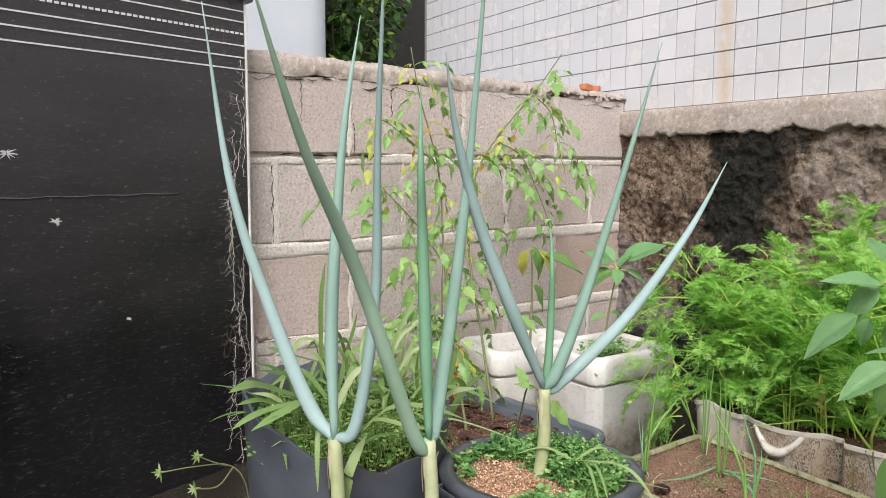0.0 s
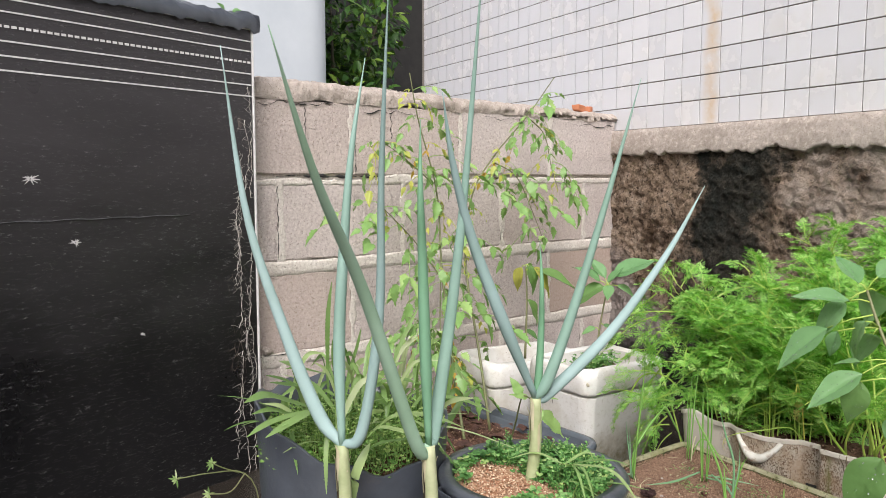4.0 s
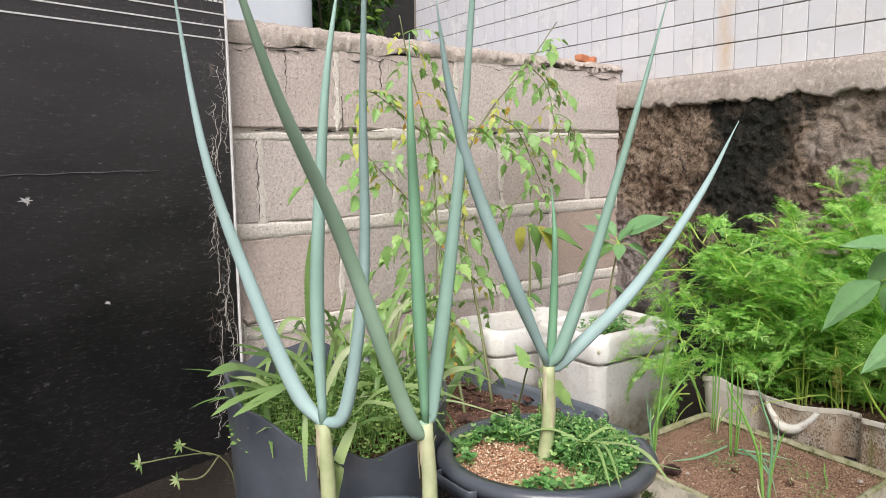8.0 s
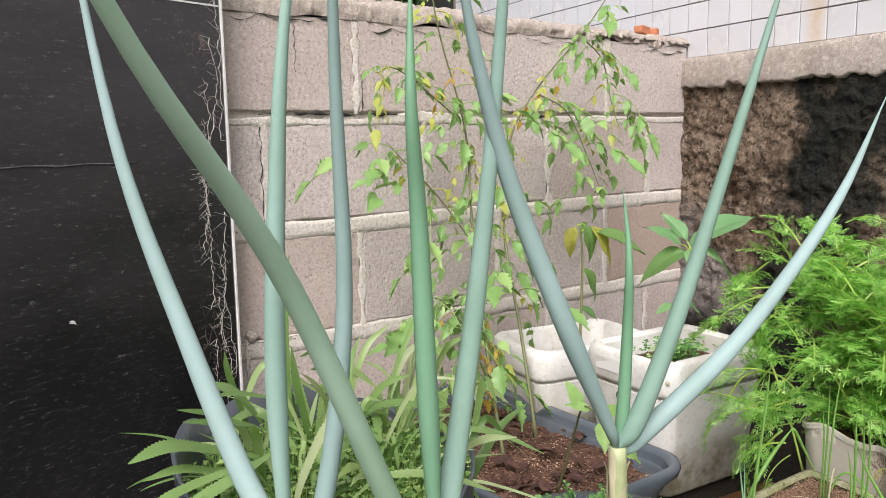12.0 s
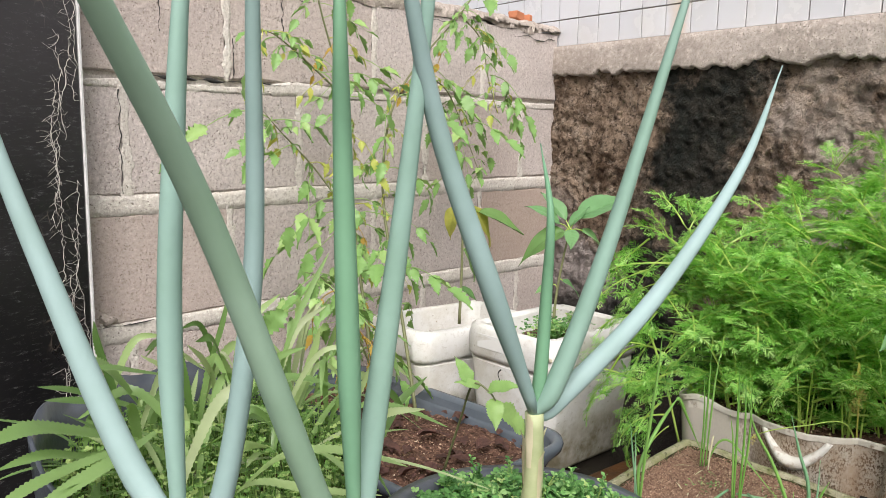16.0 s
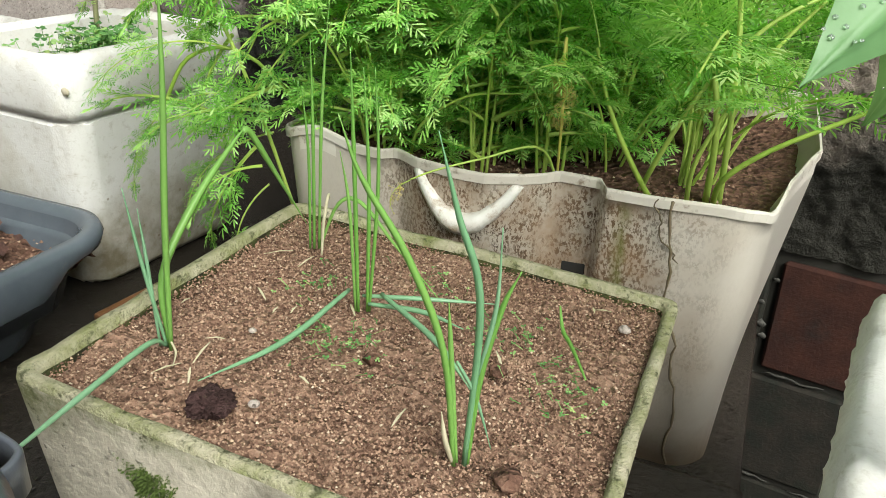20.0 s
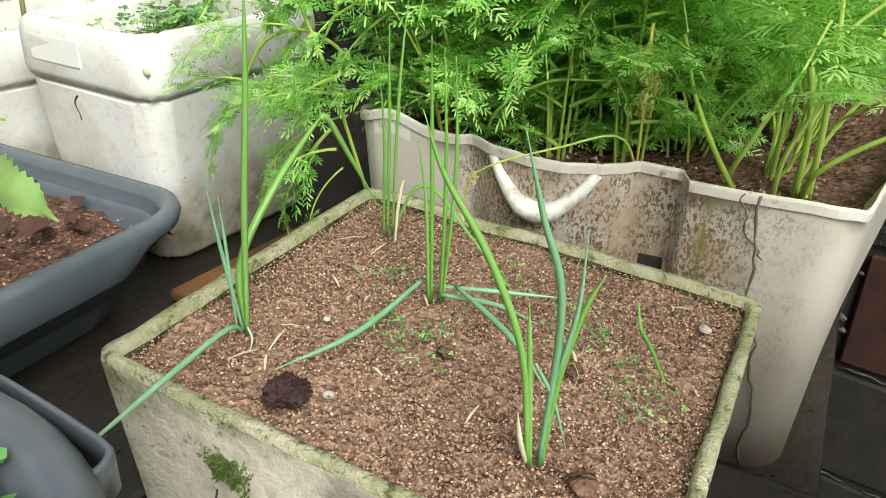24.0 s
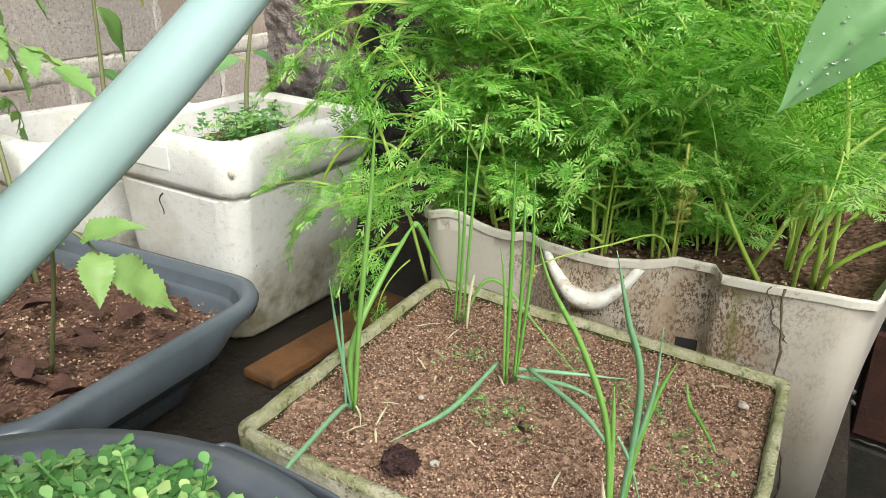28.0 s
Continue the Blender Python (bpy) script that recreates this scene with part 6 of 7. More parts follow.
OVER = (-0.15, -0.5, 1)
strap_plant("culantro rosette with long spiny leaves over the pot rim", (
    ([(-1.601, -0.775, 0.687), (-1.649, -0.785, 0.709), (-1.688, -0.800, 0.726), (-1.722, -0.810, 0.725)], 0.0134, OVER),
    ([(-1.596, -0.775, 0.685), (-1.640, -0.785, 0.688), (-1.679, -0.800, 0.705), (-1.712, -0.810, 0.708)], 0.0086, OVER),
    ([(-1.601, -0.790, 0.691), (-1.650, -0.800, 0.692), (-1.695, -0.820, 0.694), (-1.730, -0.835, 0.688)], 0.0080, OVER),
    ([(-1.599, -0.800, 0.700), (-1.633, -0.820, 0.698), (-1.673, -0.835, 0.693), (-1.712, -0.850, 0.687)], 0.0096, OVER),
    ([(-1.586, -0.750, 0.701), (-1.615, -0.755, 0.717), (-1.643, -0.760, 0.733), (-1.670, -0.765, 0.744)], 0.0066, OVER),
    ([(-1.581, -0.730, 0.700), (-1.596, -0.735, 0.722), (-1.614, -0.740, 0.742), (-1.640, -0.745, 0.756)], 0.0134, OVER),
    ([(-1.557, -0.740, 0.722), (-1.590, -0.750, 0.735), (-1.614, -0.755, 0.744), (-1.637, -0.760, 0.747)], 0.0059, OVER),
    ([(-1.589, -0.760, 0.705), (-1.613, -0.765, 0.718), (-1.644, -0.770, 0.728), (-1.669, -0.775, 0.736)], 0.0069, OVER),
    ([(-1.60, -0.84, 0.66), (-1.632, -0.87, 0.685), (-1.645, -0.885, 0.660), (-1.648, -0.89, 0.610)], 0.0070, (-0.6, -0.8, 0.3)),
    ([(-1.56, -0.85, 0.655), (-1.54, -0.885, 0.690), (-1.50, -0.91, 0.690), (-1.455, -0.93, 0.670)], 0.0070, OVER),
    ([(-1.58, -0.86, 0.65), (-1.575, -0.90, 0.685), (-1.545, -0.93, 0.680), (-1.50, -0.95, 0.668)], 0.0060, OVER)))
UPRIGHT = (-0.55, -0.8, 0.25)
strap_plant("tall culantro with upright toothed leaves", (
    ([(-1.545, -0.72, 0.64), (-1.552, -0.73, 0.74), (-1.556, -0.74, 0.81), (-1.552, -0.745, 0.862)], 0.0075, UPRIGHT),
    ([(-1.535, -0.74, 0.64), (-1.545, -0.75, 0.70), (-1.555, -0.755, 0.745), (-1.558, -0.755, 0.778)], 0.0085, UPRIGHT),
    ([(-1.52, -0.70, 0.64), (-1.51, -0.72, 0.71), (-1.50, -0.73, 0.755), (-1.495, -0.735, 0.785)], 0.0052, UPRIGHT),
    ([(-1.51, -0.71, 0.64), (-1.515, -0.74, 0.70), (-1.535, -0.76, 0.735), (-1.555, -0.77, 0.755)], 0.0055, UPRIGHT),
    ([(-1.45, -0.73, 0.64), (-1.435, -0.735, 0.72), (-1.41, -0.74, 0.775), (-1.39, -0.745, 0.812)], 0.0062, UPRIGHT),
    ([(-1.43, -0.70, 0.64), (-1.425, -0.71, 0.69), (-1.405, -0.715, 0.735), (-1.375, -0.72, 0.752)], 0.0080, UPRIGHT),
    ([(-1.45, -0.75, 0.64), (-1.44, -0.76, 0.68), (-1.425, -0.765, 0.72), (-1.42, -0.77, 0.745)], 0.0085, UPRIGHT),
    ([(-1.47, -0.69, 0.64), (-1.46, -0.69, 0.70), (-1.44, -0.69, 0.745), (-1.41, -0.69, 0.765)], 0.0080, UPRIGHT),
    ([(-1.50, -0.72, 0.64), (-1.48, -0.74, 0.685), (-1.455, -0.77, 0.705), (-1.42, -0.80, 0.695)], 0.0078, OVER),
    ([(-1.58, -0.70, 0.64), (-1.59, -0.71, 0.70), (-1.605, -0.715, 0.75), (-1.61, -0.72, 0.775)], 0.0070, UPRIGHT),
    ([(-1.43, -0.77, 0.63), (-1.405, -0.80, 0.67), (-1.375, -0.83, 0.672), (-1.335, -0.86, 0.650)], 0.0066, OVER)))


r9 = random.Random(19)
runs = []
for k in range(52):
    x, y = -1.50 + r9.uniform(-0.10, 0.12), -0.745 + r9.uniform(-0.08, 0.09)
    tall, a, lean = r9.uniform(0.05, 0.14), r9.uniform(0, 6.28), r9.uniform(0.015, 0.085)
    dx, dy = math.cos(a) * lean, math.sin(a) * lean
    nod = r9.choice((0.0, 0.0, -0.015, -0.04))
    runs.append(([(x, y, 0.63), (x + 0.3 * dx, y + 0.3 * dy, 0.63 + 0.45 * tall), (x + 0.75 * dx, y + 0.75 * dy, 0.63 + 0.85 * tall), (x + 1.3 * dx, y + 1.3 * dy, 0.63 + tall + nod)], r9.uniform(0.005, 0.010), (r9.uniform(-0.9, 0.5), r9.uniform(-1.0, -0.2), r9.uniform(0.0, 0.45))))
strap_plant("dense culantro with slender arching blades", runs)


def small_leaves(bm, count, where, size, r, lobes=3):
    """Clover-like leaves on thin stalks."""
    for _ in range(count):
        foot, h = where()
        foot = Vector(foot)
        top = foot + Vector((r.uniform(-0.008, 0.008), r.uniform(-0.008, 0.008), h))
        s0 = size * r.uniform(0.6, 1.25)
        a0 = r.uniform(0, 6.28)
        tilt = Vector((r.uniform(-0.35, 0.35), r.uniform(-0.35, 0.35), 1)).normalized()
        x = tilt.orthogonal().normalized()
        y = tilt.cross(x)
        ctr = bm.verts.new(top)
        for k in range(lobes):
            a = a0 + 2 * math.pi * k / lobes
            ring = []
            for da, rr in ((-0.66, 0.46), (-0.72, 0.74), (-0.52, 0.97), (-0.22, 1.08), (0.0, 0.93), (0.22, 1.08), (0.52, 0.97), (0.72, 0.74), (0.66, 0.46)):
                ring.append(bm.verts.new(top + (x * math.cos(a + da) + y * math.sin(a + da)) * s0 * rr + tilt * s0 * (0.12 - 0.25 * (abs(da) > 0.5))))
            for q in range(8):
                bm.faces.new((ctr, ring[q], ring[q + 1]))
        w = Vector((0.0004, 0, 0))
        foot = top.lerp(foot, min(1.0, 0.012 / max(0.001, h)))
        bm.faces.new((bm.verts.new(foot - w), bm.verts.new(foot + w), bm.verts.new(top + w), bm.verts.new(top - w)))


r6 = random.Random(61)


def in_pot_c():
    while True:
        x, y = r6.uniform(-1, 1), r6.uniform(-1, 1)
        d = x * x + y * y
        bare = (x + 0.55) ** 2 + (y + 0.05) ** 2 < 0.24 or (x + 0.20) ** 2 + (y + 0.55) ** 2 < 0.10 or (x + 0.40) ** 2 + (y - 0.38) ** 2 < 0.13 or noise.noise(Vector((x * 3, y * 3, 4))) > 0.40
        if d < 0.98 and not bare:
            return (POT_C[0] + x * 0.110, POT_C[1] + y * 0.110, LEDGE + 0.26), r6.uniform(0.004, 0.024) * (1.2 - 0.5 * d)


bm = bmesh.new()
small_leaves(bm, 660, in_pot_c, 0.0074, r6)
small_leaves(bm, 520, in_pot_c, 0.0042, r6, 4)
th = thing("clover_patch", (*POT_C, LEDGE + 0.26), "low green clover spread over the soil of the round pot", "clover", kind="stuff")
ob = part("clover_leaves", bm, "clover", th, kind="stuff")
ob.matrix_local = Matrix.Translation((-POT_C[0], -POT_C[1], -LEDGE - 0.26))


def sprigs(bm, count, where, tall, size, r):
    """Upright sprigs with small rounded leaves in pairs."""
    for _ in range(count):
        foot = Vector(where())
        h = tall * r.uniform(0.45, 1.1)
        tip = foot + Vector((r.uniform(-0.35, 0.35) * h, r.uniform(-0.35, 0.35) * h, h))
        pts = spline([foot, foot.lerp(tip, 0.5) + Vector((r.uniform(-0.006, 0.006), r.uniform(-0.006, 0.006), 0)), tip], 11)
        tube(bm, pts, [0.0007] * 12, 4)
        for k in range(2, 12):
            for side in (0.0, 3.14):
                a = k * 1.57 + side + r.uniform(-0.4, 0.4)
                d = Vector((math.cos(a), math.sin(a), r.uniform(0.2, 0.9))).normalized()
                L = size * r.uniform(0.7, 1.2)
                blade(bm, [pts[k] + d * L * u for u in (0.0, 0.2, 0.45, 0.7, 0.9, 1.0)], [0.0004, L * 0.22, L * 0.40, L * 0.40, L * 0.24, L * 0.05], (0, 0, 1), 0.25)


def by_rim():
    a, d = r6.uniform(-1.9, 1.6), r6.uniform(0.35, 0.92)
    return POT_C[0] + 0.11 * d * math.cos(a), POT_C[1] + 0.11 * d * math.sin(a), LEDGE + 0.26


bm = bmesh.new()
sprigs(bm, 130, by_rim, 0.036, 0.0046, r6)
th = thing("weed_sprigs", (*POT_C, LEDGE + 0.26), "upright light green weed sprigs with small rounded leaves", "weed", kind="stuff")
ob = part("sprig_leaves", bm, "clover", th, kind="stuff")
ob.matrix_local = Matrix.Translation((-POT_C[0], -POT_C[1], -LEDGE - 0.26))


def in_pot_l():
    a, d = r6.uniform(0, 6.28), math.sqrt(r6.random()) * 0.14
    return (POT_L[0] + d * math.cos(a), POT_L[1] + d * math.sin(a), 0.612), r6.uniform(0.0, 0.060) * (1.3 - 4 * d)


bm = bmesh.new()
small_leaves(bm, 4800, in_pot_l, 0.0030, r6, 4)
th = thing("weed_patch", (*POT_L, 0.640), "tiny-leaved creeping weed under the culantro", "weed", kind="stuff")
ob = part("weed_leaves", bm, "weed", th, kind="stuff")
ob.matrix_local = Matrix.Translation((-POT_L[0], -POT_L[1], -0.640))


def in_box_1():
    return (-0.683 + r6.gauss(0.0, 0.035), -0.512 + r6.gauss(0.0, 0.022), 0.548), r6.uniform(0.004, 0.040)


bm = bmesh.new()
small_leaves(bm, 260, in_box_1, 0.0065, r6)
th = thing("seedlings", (-0.683, -0.512, 0.546), "small green seedlings in the foam box", "seedling", kind="stuff")
ob = part("seedling_leaves", bm, "clover", th, kind="stuff")
ob.matrix_local = Matrix.Translation((0.683, 0.512, -0.546))


# grasses and weeds
def grass(label, ctrl, width, material="culantro"):
    base = Vector(ctrl[0])
    pts = spline(ctrl, 18)
    bm = bmesh.new()
    blade(bm, [p - base for p in pts], [width * min(1, 0.5 + 2 * k / 18) * (1 - (k / 18) ** 4) + 0.0003 for k in range(19)], (0.1, -0.3, 1), 0.3)
    ob = part("grass_blade", bm, material)
    ob.location = base
    return tagged(ob, label, "grass", "grass blades round the pots")


GRASS = "long arching green grass blade over the pot rim"
KNOT = (-1.356, -1.030, 0.622)
for tip, mid, width in (((-1.354, -1.153, 0.612), (-1.345, -1.10, 0.632), 0.0042), ((-1.394, -1.105, 0.600), (-1.375, -1.07, 0.630), 0.0022), ((-1.385, -1.112, 0.600), (-1.368, -1.075, 0.632), 0.0022), ((-1.401, -0.967, 0.622), (-1.378, -0.998, 0.634), 0.0026), ((-1.300, -1.058, 0.615), (-1.325, -1.045, 0.636), 0.0024)):
    grass(GRASS, [KNOT, mid, tip], width)
grass(GRASS, [(-1.38, -0.99, 0.59), (-1.345, -1.05, 0.628), (-1.310, -1.092, 0.632), (-1.278, -1.100, 0.598)], 0.0022)
grass(GRASS, [(-1.34, -1.03, 0.585), (-1.318, -1.08, 0.602), (-1.298, -1.130, 0.603)], 0.0022)
grass(GRASS, [(-1.39, -1.02, 0.585), (-1.375, -1.06, 0.612), (-1.362, -1.10, 0.600)], 0.0022)
grass(GRASS, [(-1.50, -0.80, 0.62), (-1.44, -0.85, 0.645), (-1.40, -0.88, 0.638), (-1.34, -0.94, 0.61)], 0.0026)
grass(GRASS, [(-1.45, -0.74, 0.62), (-1.40, -0.72, 0.665), (-1.36, -0.70, 0.65), (-1.31, -0.70, 0.61)], 0.0030)
grass(GRASS, [(-1.40, -0.80, 0.59), (-1.395, -0.80, 0.62), (-1.385, -0.795, 0.65), (-1.365, -0.79, 0.672)], 0.0045)
grass(GRASS, [(-1.40, -0.80, 0.59), (-1.38, -0.80, 0.62), (-1.345, -0.80, 0.66), (-1.305, -0.80, 0.680)], 0.0055)
grass(GRASS, [(-1.60, -0.86, 0.60), (-1.58, -0.89, 0.655), (-1.545, -0.91, 0.665), (-1.50, -0.93, 0.66)], 0.0030)
grass(GRASS, [(-1.62, -0.90, 0.58), (-1.625, -0.92, 0.63), (-1.615, -0.925, 0.66), (-1.60, -0.92, 0.675)], 0.0065)


def star_weed():
    at = (-1.60, -0.585, LEDGE)
    th = thing("star_weed", at, "thin weed with narrow whorled leaves beside the pot", "weed")
    runs = (((0.0, 0, 0.0), (0.0, 0.0, 0.15), (-0.02, 0.01, 0.205), (-0.07, 0.02, 0.215), (-0.125, 0.03, 0.215)), ((-0.02, 0.01, 0.205), (-0.05, 0.0, 0.185), (-0.085, 0.0, 0.19)), ((-0.03, 0.01, 0.208), (-0.06, 0.01, 0.225), (-0.075, 0.01, 0.235)))
    r = random.Random(8)
    for run in runs:
        pts = spline(run, 12)
        bm = bmesh.new()
        tube(bm, pts, [0.0011] * 13, 5)
        part("stem", bm, "stem_green", th)
        for k in range(7):
            bm = bmesh.new()
            a = k * 0.9
            d = Vector((math.cos(a) - 0.6, 0.3 * math.sin(a), math.sin(a))).normalized()
            L = r.uniform(0.008, 0.015)
            blade(bm, [pts[-1] + d * L * u for u in (0, 0.3, 0.6, 1)], [0.0006, 0.0018, 0.0014, 0.0002], (0, -1, 0.3), 0.2)
            part("leaf", bm, "culantro", th)


star_weed()


# spring onions in the cement planter
def onion(base, leaves, label):
    base = Vector(base)
    th = thing("spring_onion", base, label, "spring onion", "spring onions in the planter")
    for mat, girth, ctrl in leaves:
        pts = spline(ctrl, 20)
        bm = bmesh.new()
        tube(bm, [p - base for p in pts], [max(0.0004, 0.68 * girth * (0.85 + 0.3 * min(1, k / 6)) * (1 - max(0, (k - 9) / 11) ** 1.7)) for k in range(21)], 8, 0.75)
        part("leaf", bm, mat, th)
    return th


G, BL, DRY = "onion_leaf", "onion_blue", "sheath"
onion((-1.042, -0.907, 0.488), [
    (G, 0.00328, [(-1.042, -0.907, 0.485), (-1.040, -0.911, 0.561), (-1.037, -0.918, 0.645), (-1.035, -0.921, 0.706)]),
    (G, 0.0042, [(-1.041, -0.906, 0.488), (-1.034, -0.900, 0.530), (-1.000, -0.901, 0.566), (-0.966, -0.902, 0.589), (-0.949, -0.903, 0.599)]),
    (G, 0.0036, [(-0.953, -0.903, 0.597), (-0.946, -0.904, 0.594), (-0.930, -0.909, 0.565), (-0.903, -0.917, 0.516)]),
    (BL, 0.00213, [(-1.043, -0.905, 0.488), (-1.047, -0.898, 0.543), (-1.049, -0.893, 0.588)]),
    (BL, 0.0018, [(-1.045, -0.902, 0.488), (-1.045, -0.900, 0.543), (-1.046, -0.899, 0.576)]),
    (BL, 0.00225, [(-1.043, -0.905, 0.488), (-1.060, -0.909, 0.500), (-1.110, -0.917, 0.504), (-1.155, -0.923, 0.505), (-1.205, -0.930, 0.506)]),
    (DRY, 0.00098, [(-1.042, -0.907, 0.492), (-1.047, -0.915, 0.488), (-1.058, -0.922, 0.487)])], "spring onion clump with one leaf bent over")
onion((-0.888, -0.915, 0.494), [
    (G, 0.0023, [(-0.889, -0.914, 0.490), (-0.888, -0.915, 0.578), (-0.888, -0.915, 0.646)]),
    (G, 0.00213, [(-0.887, -0.917, 0.490), (-0.885, -0.921, 0.598), (-0.882, -0.927, 0.672)]),
    (G, 0.00197, [(-0.890, -0.911, 0.490), (-0.890, -0.912, 0.563), (-0.891, -0.909, 0.614)]),
    (DRY, 0.00213, [(-0.900, -0.927, 0.492), (-0.893, -0.925, 0.515), (-0.884, -0.924, 0.533), (-0.878, -0.922, 0.528)]),
    (G, 0.0023, [(-0.887, -0.918, 0.492), (-0.880, -0.930, 0.526), (-0.878, -0.948, 0.530), (-0.895, -0.985, 0.510), (-0.925, -1.035, 0.490)])], "spring onion clump with upright thin leaves")
onion((-0.949, -0.988, 0.489), [
    (G, 0.00246, [(-0.951, -0.985, 0.485), (-0.952, -0.983, 0.590), (-0.952, -0.981, 0.658)]),
    (G, 0.0023, [(-0.948, -0.990, 0.485), (-0.948, -0.991, 0.577), (-0.949, -0.988, 0.647)]),
    (G, 0.00213, [(-0.947, -0.991, 0.485), (-0.945, -0.996, 0.577), (-0.946, -0.994, 0.647)]),
    (G, 0.00197, [(-0.951, -0.983, 0.485), (-0.953, -0.980, 0.559), (-0.955, -0.975, 0.596)]),
    (BL, 0.00246, [(-0.945, -0.975, 0.496), (-1.019, -0.972, 0.496), (-1.078, -0.957, 0.500)]),
    (BL, 0.0023, [(-0.950, -0.992, 0.492), (-0.947, -1.030, 0.494), (-0.952, -1.060, 0.492)]),
    (BL, 0.00213, [(-0.945, -0.985, 0.494), (-0.934, -1.025, 0.496), (-0.912, -1.068, 0.492)]),
    (BL, 0.00246, [(-0.947, -1.000, 0.500), (-0.985, -1.055, 0.500), (-1.005, -1.085, 0.488)])], "spring onion clump with leaves fallen on the soil")
onion((-1.051, -1.099, 0.478), [
    (G, 0.00315, [(-1.053, -1.095, 0.475), (-1.057, -1.088, 0.543), (-1.064, -1.071, 0.593), (-1.072, -1.052, 0.630), (-1.077, -1.044, 0.658)]),
    (BL, 0.00312, [(-1.051, -1.100, 0.475), (-1.049, -1.102, 0.568), (-1.055, -1.091, 0.614), (-1.060, -1.082, 0.652)]),
    (G, 0.00279, [(-1.050, -1.101, 0.475), (-1.048, -1.104, 0.527), (-1.044, -1.111, 0.566), (-1.041, -1.118, 0.586)]),
    (BL, 0.00213, [(-1.050, -1.101, 0.475), (-1.048, -1.104, 0.530), (-1.046, -1.109, 0.569), (-1.046, -1.109, 0.608)]),
    (G, 0.0023, [(-1.052, -1.096, 0.475), (-1.055, -1.091, 0.543), (-1.056, -1.089, 0.570)]),
    (BL, 0.0018, [(-1.054, -1.094, 0.538), (-1.049, -1.103, 0.517), (-1.046, -1.112, 0.486)]),
    (DRY, 0.00246, [(-1.054, -1.094, 0.478), (-1.060, -1.092, 0.496), (-1.061, -1.090, 0.512)])], "thick spring onion clump with pale dry sheaths")

bm = bmesh.new()
tube(bm, spline([(0.012, 0.006, 0.016), (0, 0, 0.006), (-0.016, -0.010, 0.005), (-0.046, -0.026, 0.004)], 14), [0.0004 + 0.0011 * math.sin(math.pi * (k + 1) / 16) for k in range(15)], 7)
ob = part("leaf_scrap", bm, "onion_leaf")
ob.location = (-0.919, -1.116, 0.483)
tagged(ob, "short cut piece of onion leaf on the soil", "leaf")
bm = bmesh.new()
bmesh.ops.create_icosphere(bm, subdivisions=5, radius=0.0105)
for v in bm.verts:
    q = v.co * 90
    v.co *= 1 + 0.45 * noise.noise(q) + 0.32 * noise.noise(q * 2.7) + 0.28 * noise.noise(q * 7) + 0.14 * noise.noise(q * 15)
    v.co.z *= 0.62
    v.co.x *= 1.15
ob = part("soil_clod", bm, "clod")
ob.location = (-1.082, -0.968, 0.492)
tagged(ob, "dark lump of earth on the planter soil", "clod")
for k, (x, y, s) in enumerate(((-1.069, -0.985, 0.0034), (-0.878, -1.150, 0.0045), (-1.055, -1.125, 0.008), (-0.998, -1.02, 0.006), (-1.01, -0.943, 0.0026), (-0.97, -1.09, 0.006))):
    bm = bmesh.new()
    bmesh.ops.create_icosphere(bm, subdivisions=2, radius=s)
    for v in bm.verts:
        v.co *= 1 + 0.3 * noise.noise(v.co * 200 + Vector((k, 0, 0)))
        v.co.z *= 0.55
    ob = part("pebble", bm, "render_cap" if k in (0, 1, 4) else "dark_soil")
    ob.location = (x, y, 0.487 + 0.07 * (y + 1.0))
    tagged(ob, "small stone on the planter soil" if k in (0, 1, 4) else "small lump of earth on the planter soil", "pebble", "pebbles on the soil")
r7 = random.Random(77)
for k in range(16):
    bm = bmesh.new()
    a, L = r7.uniform(0, 6.28), r7.uniform(0.004, 0.011)
    d = Vector((math.cos(a), math.sin(a), 0.08)) * L
    blade(bm, [-d, d * 0.1 + Vector((0, 0, 0.0008)), d], [0.0004, 0.0009, 0.0003], (0, 0, 1), 0.2)
    ob = part("straw_bit", bm, "sheath")
    x, y = r7.uniform(-1.08, -0.85), r7.uniform(-1.14, -0.88)
    ob.location = (x, y, 0.4845 + 0.052 * (y + 1.0))
    tagged(ob, "short pale bit of straw on the soil", "straw", "straw on the soil")
bm = bmesh.new()
bmesh.ops.create_icosphere(bm, subdivisions=2, radius=0.008)
for v in bm.verts:
    v.co *= 1 + 0.25 * noise.noise(v.co * 150)
ob = part("stone", bm, "render_cap")
ob.location = (-0.923, -0.715, LEDGE + 0.006)
tagged(ob, "small pale stone on the wet ledge", "stone")
bm = bmesh.new()


def on_planter():
    cx, cy = r7.choice(((-1.005, -0.99), (-0.99, -1.0), (-0.96, -1.12), (-0.945, -0.945), (-0.90, -1.02), (-0.985, -1.13), (-0.93, -1.08)))
    x, y = r7.gauss(cx, 0.012), r7.gauss(cy, 0.012)
    x, y = min(max(x, -1.07), -0.84), min(max(y, -1.15), -0.87)
    return (x, y, 0.488 + 0.07 * (y + 1.0)), r7.uniform(0.001, 0.006)


small_leaves(bm, 190, on_planter, 0.0017, r7, 3)
th = thing("sprouts", (-0.957, -1.012, 0.487), "tiny green sprouts scattered on the planter soil", "sprout", kind="stuff")
ob = part("sprout_leaves", bm, "clover", th, kind="stuff")
ob.matrix_local = Matrix.Translation((0.957, 1.012, -0.487))


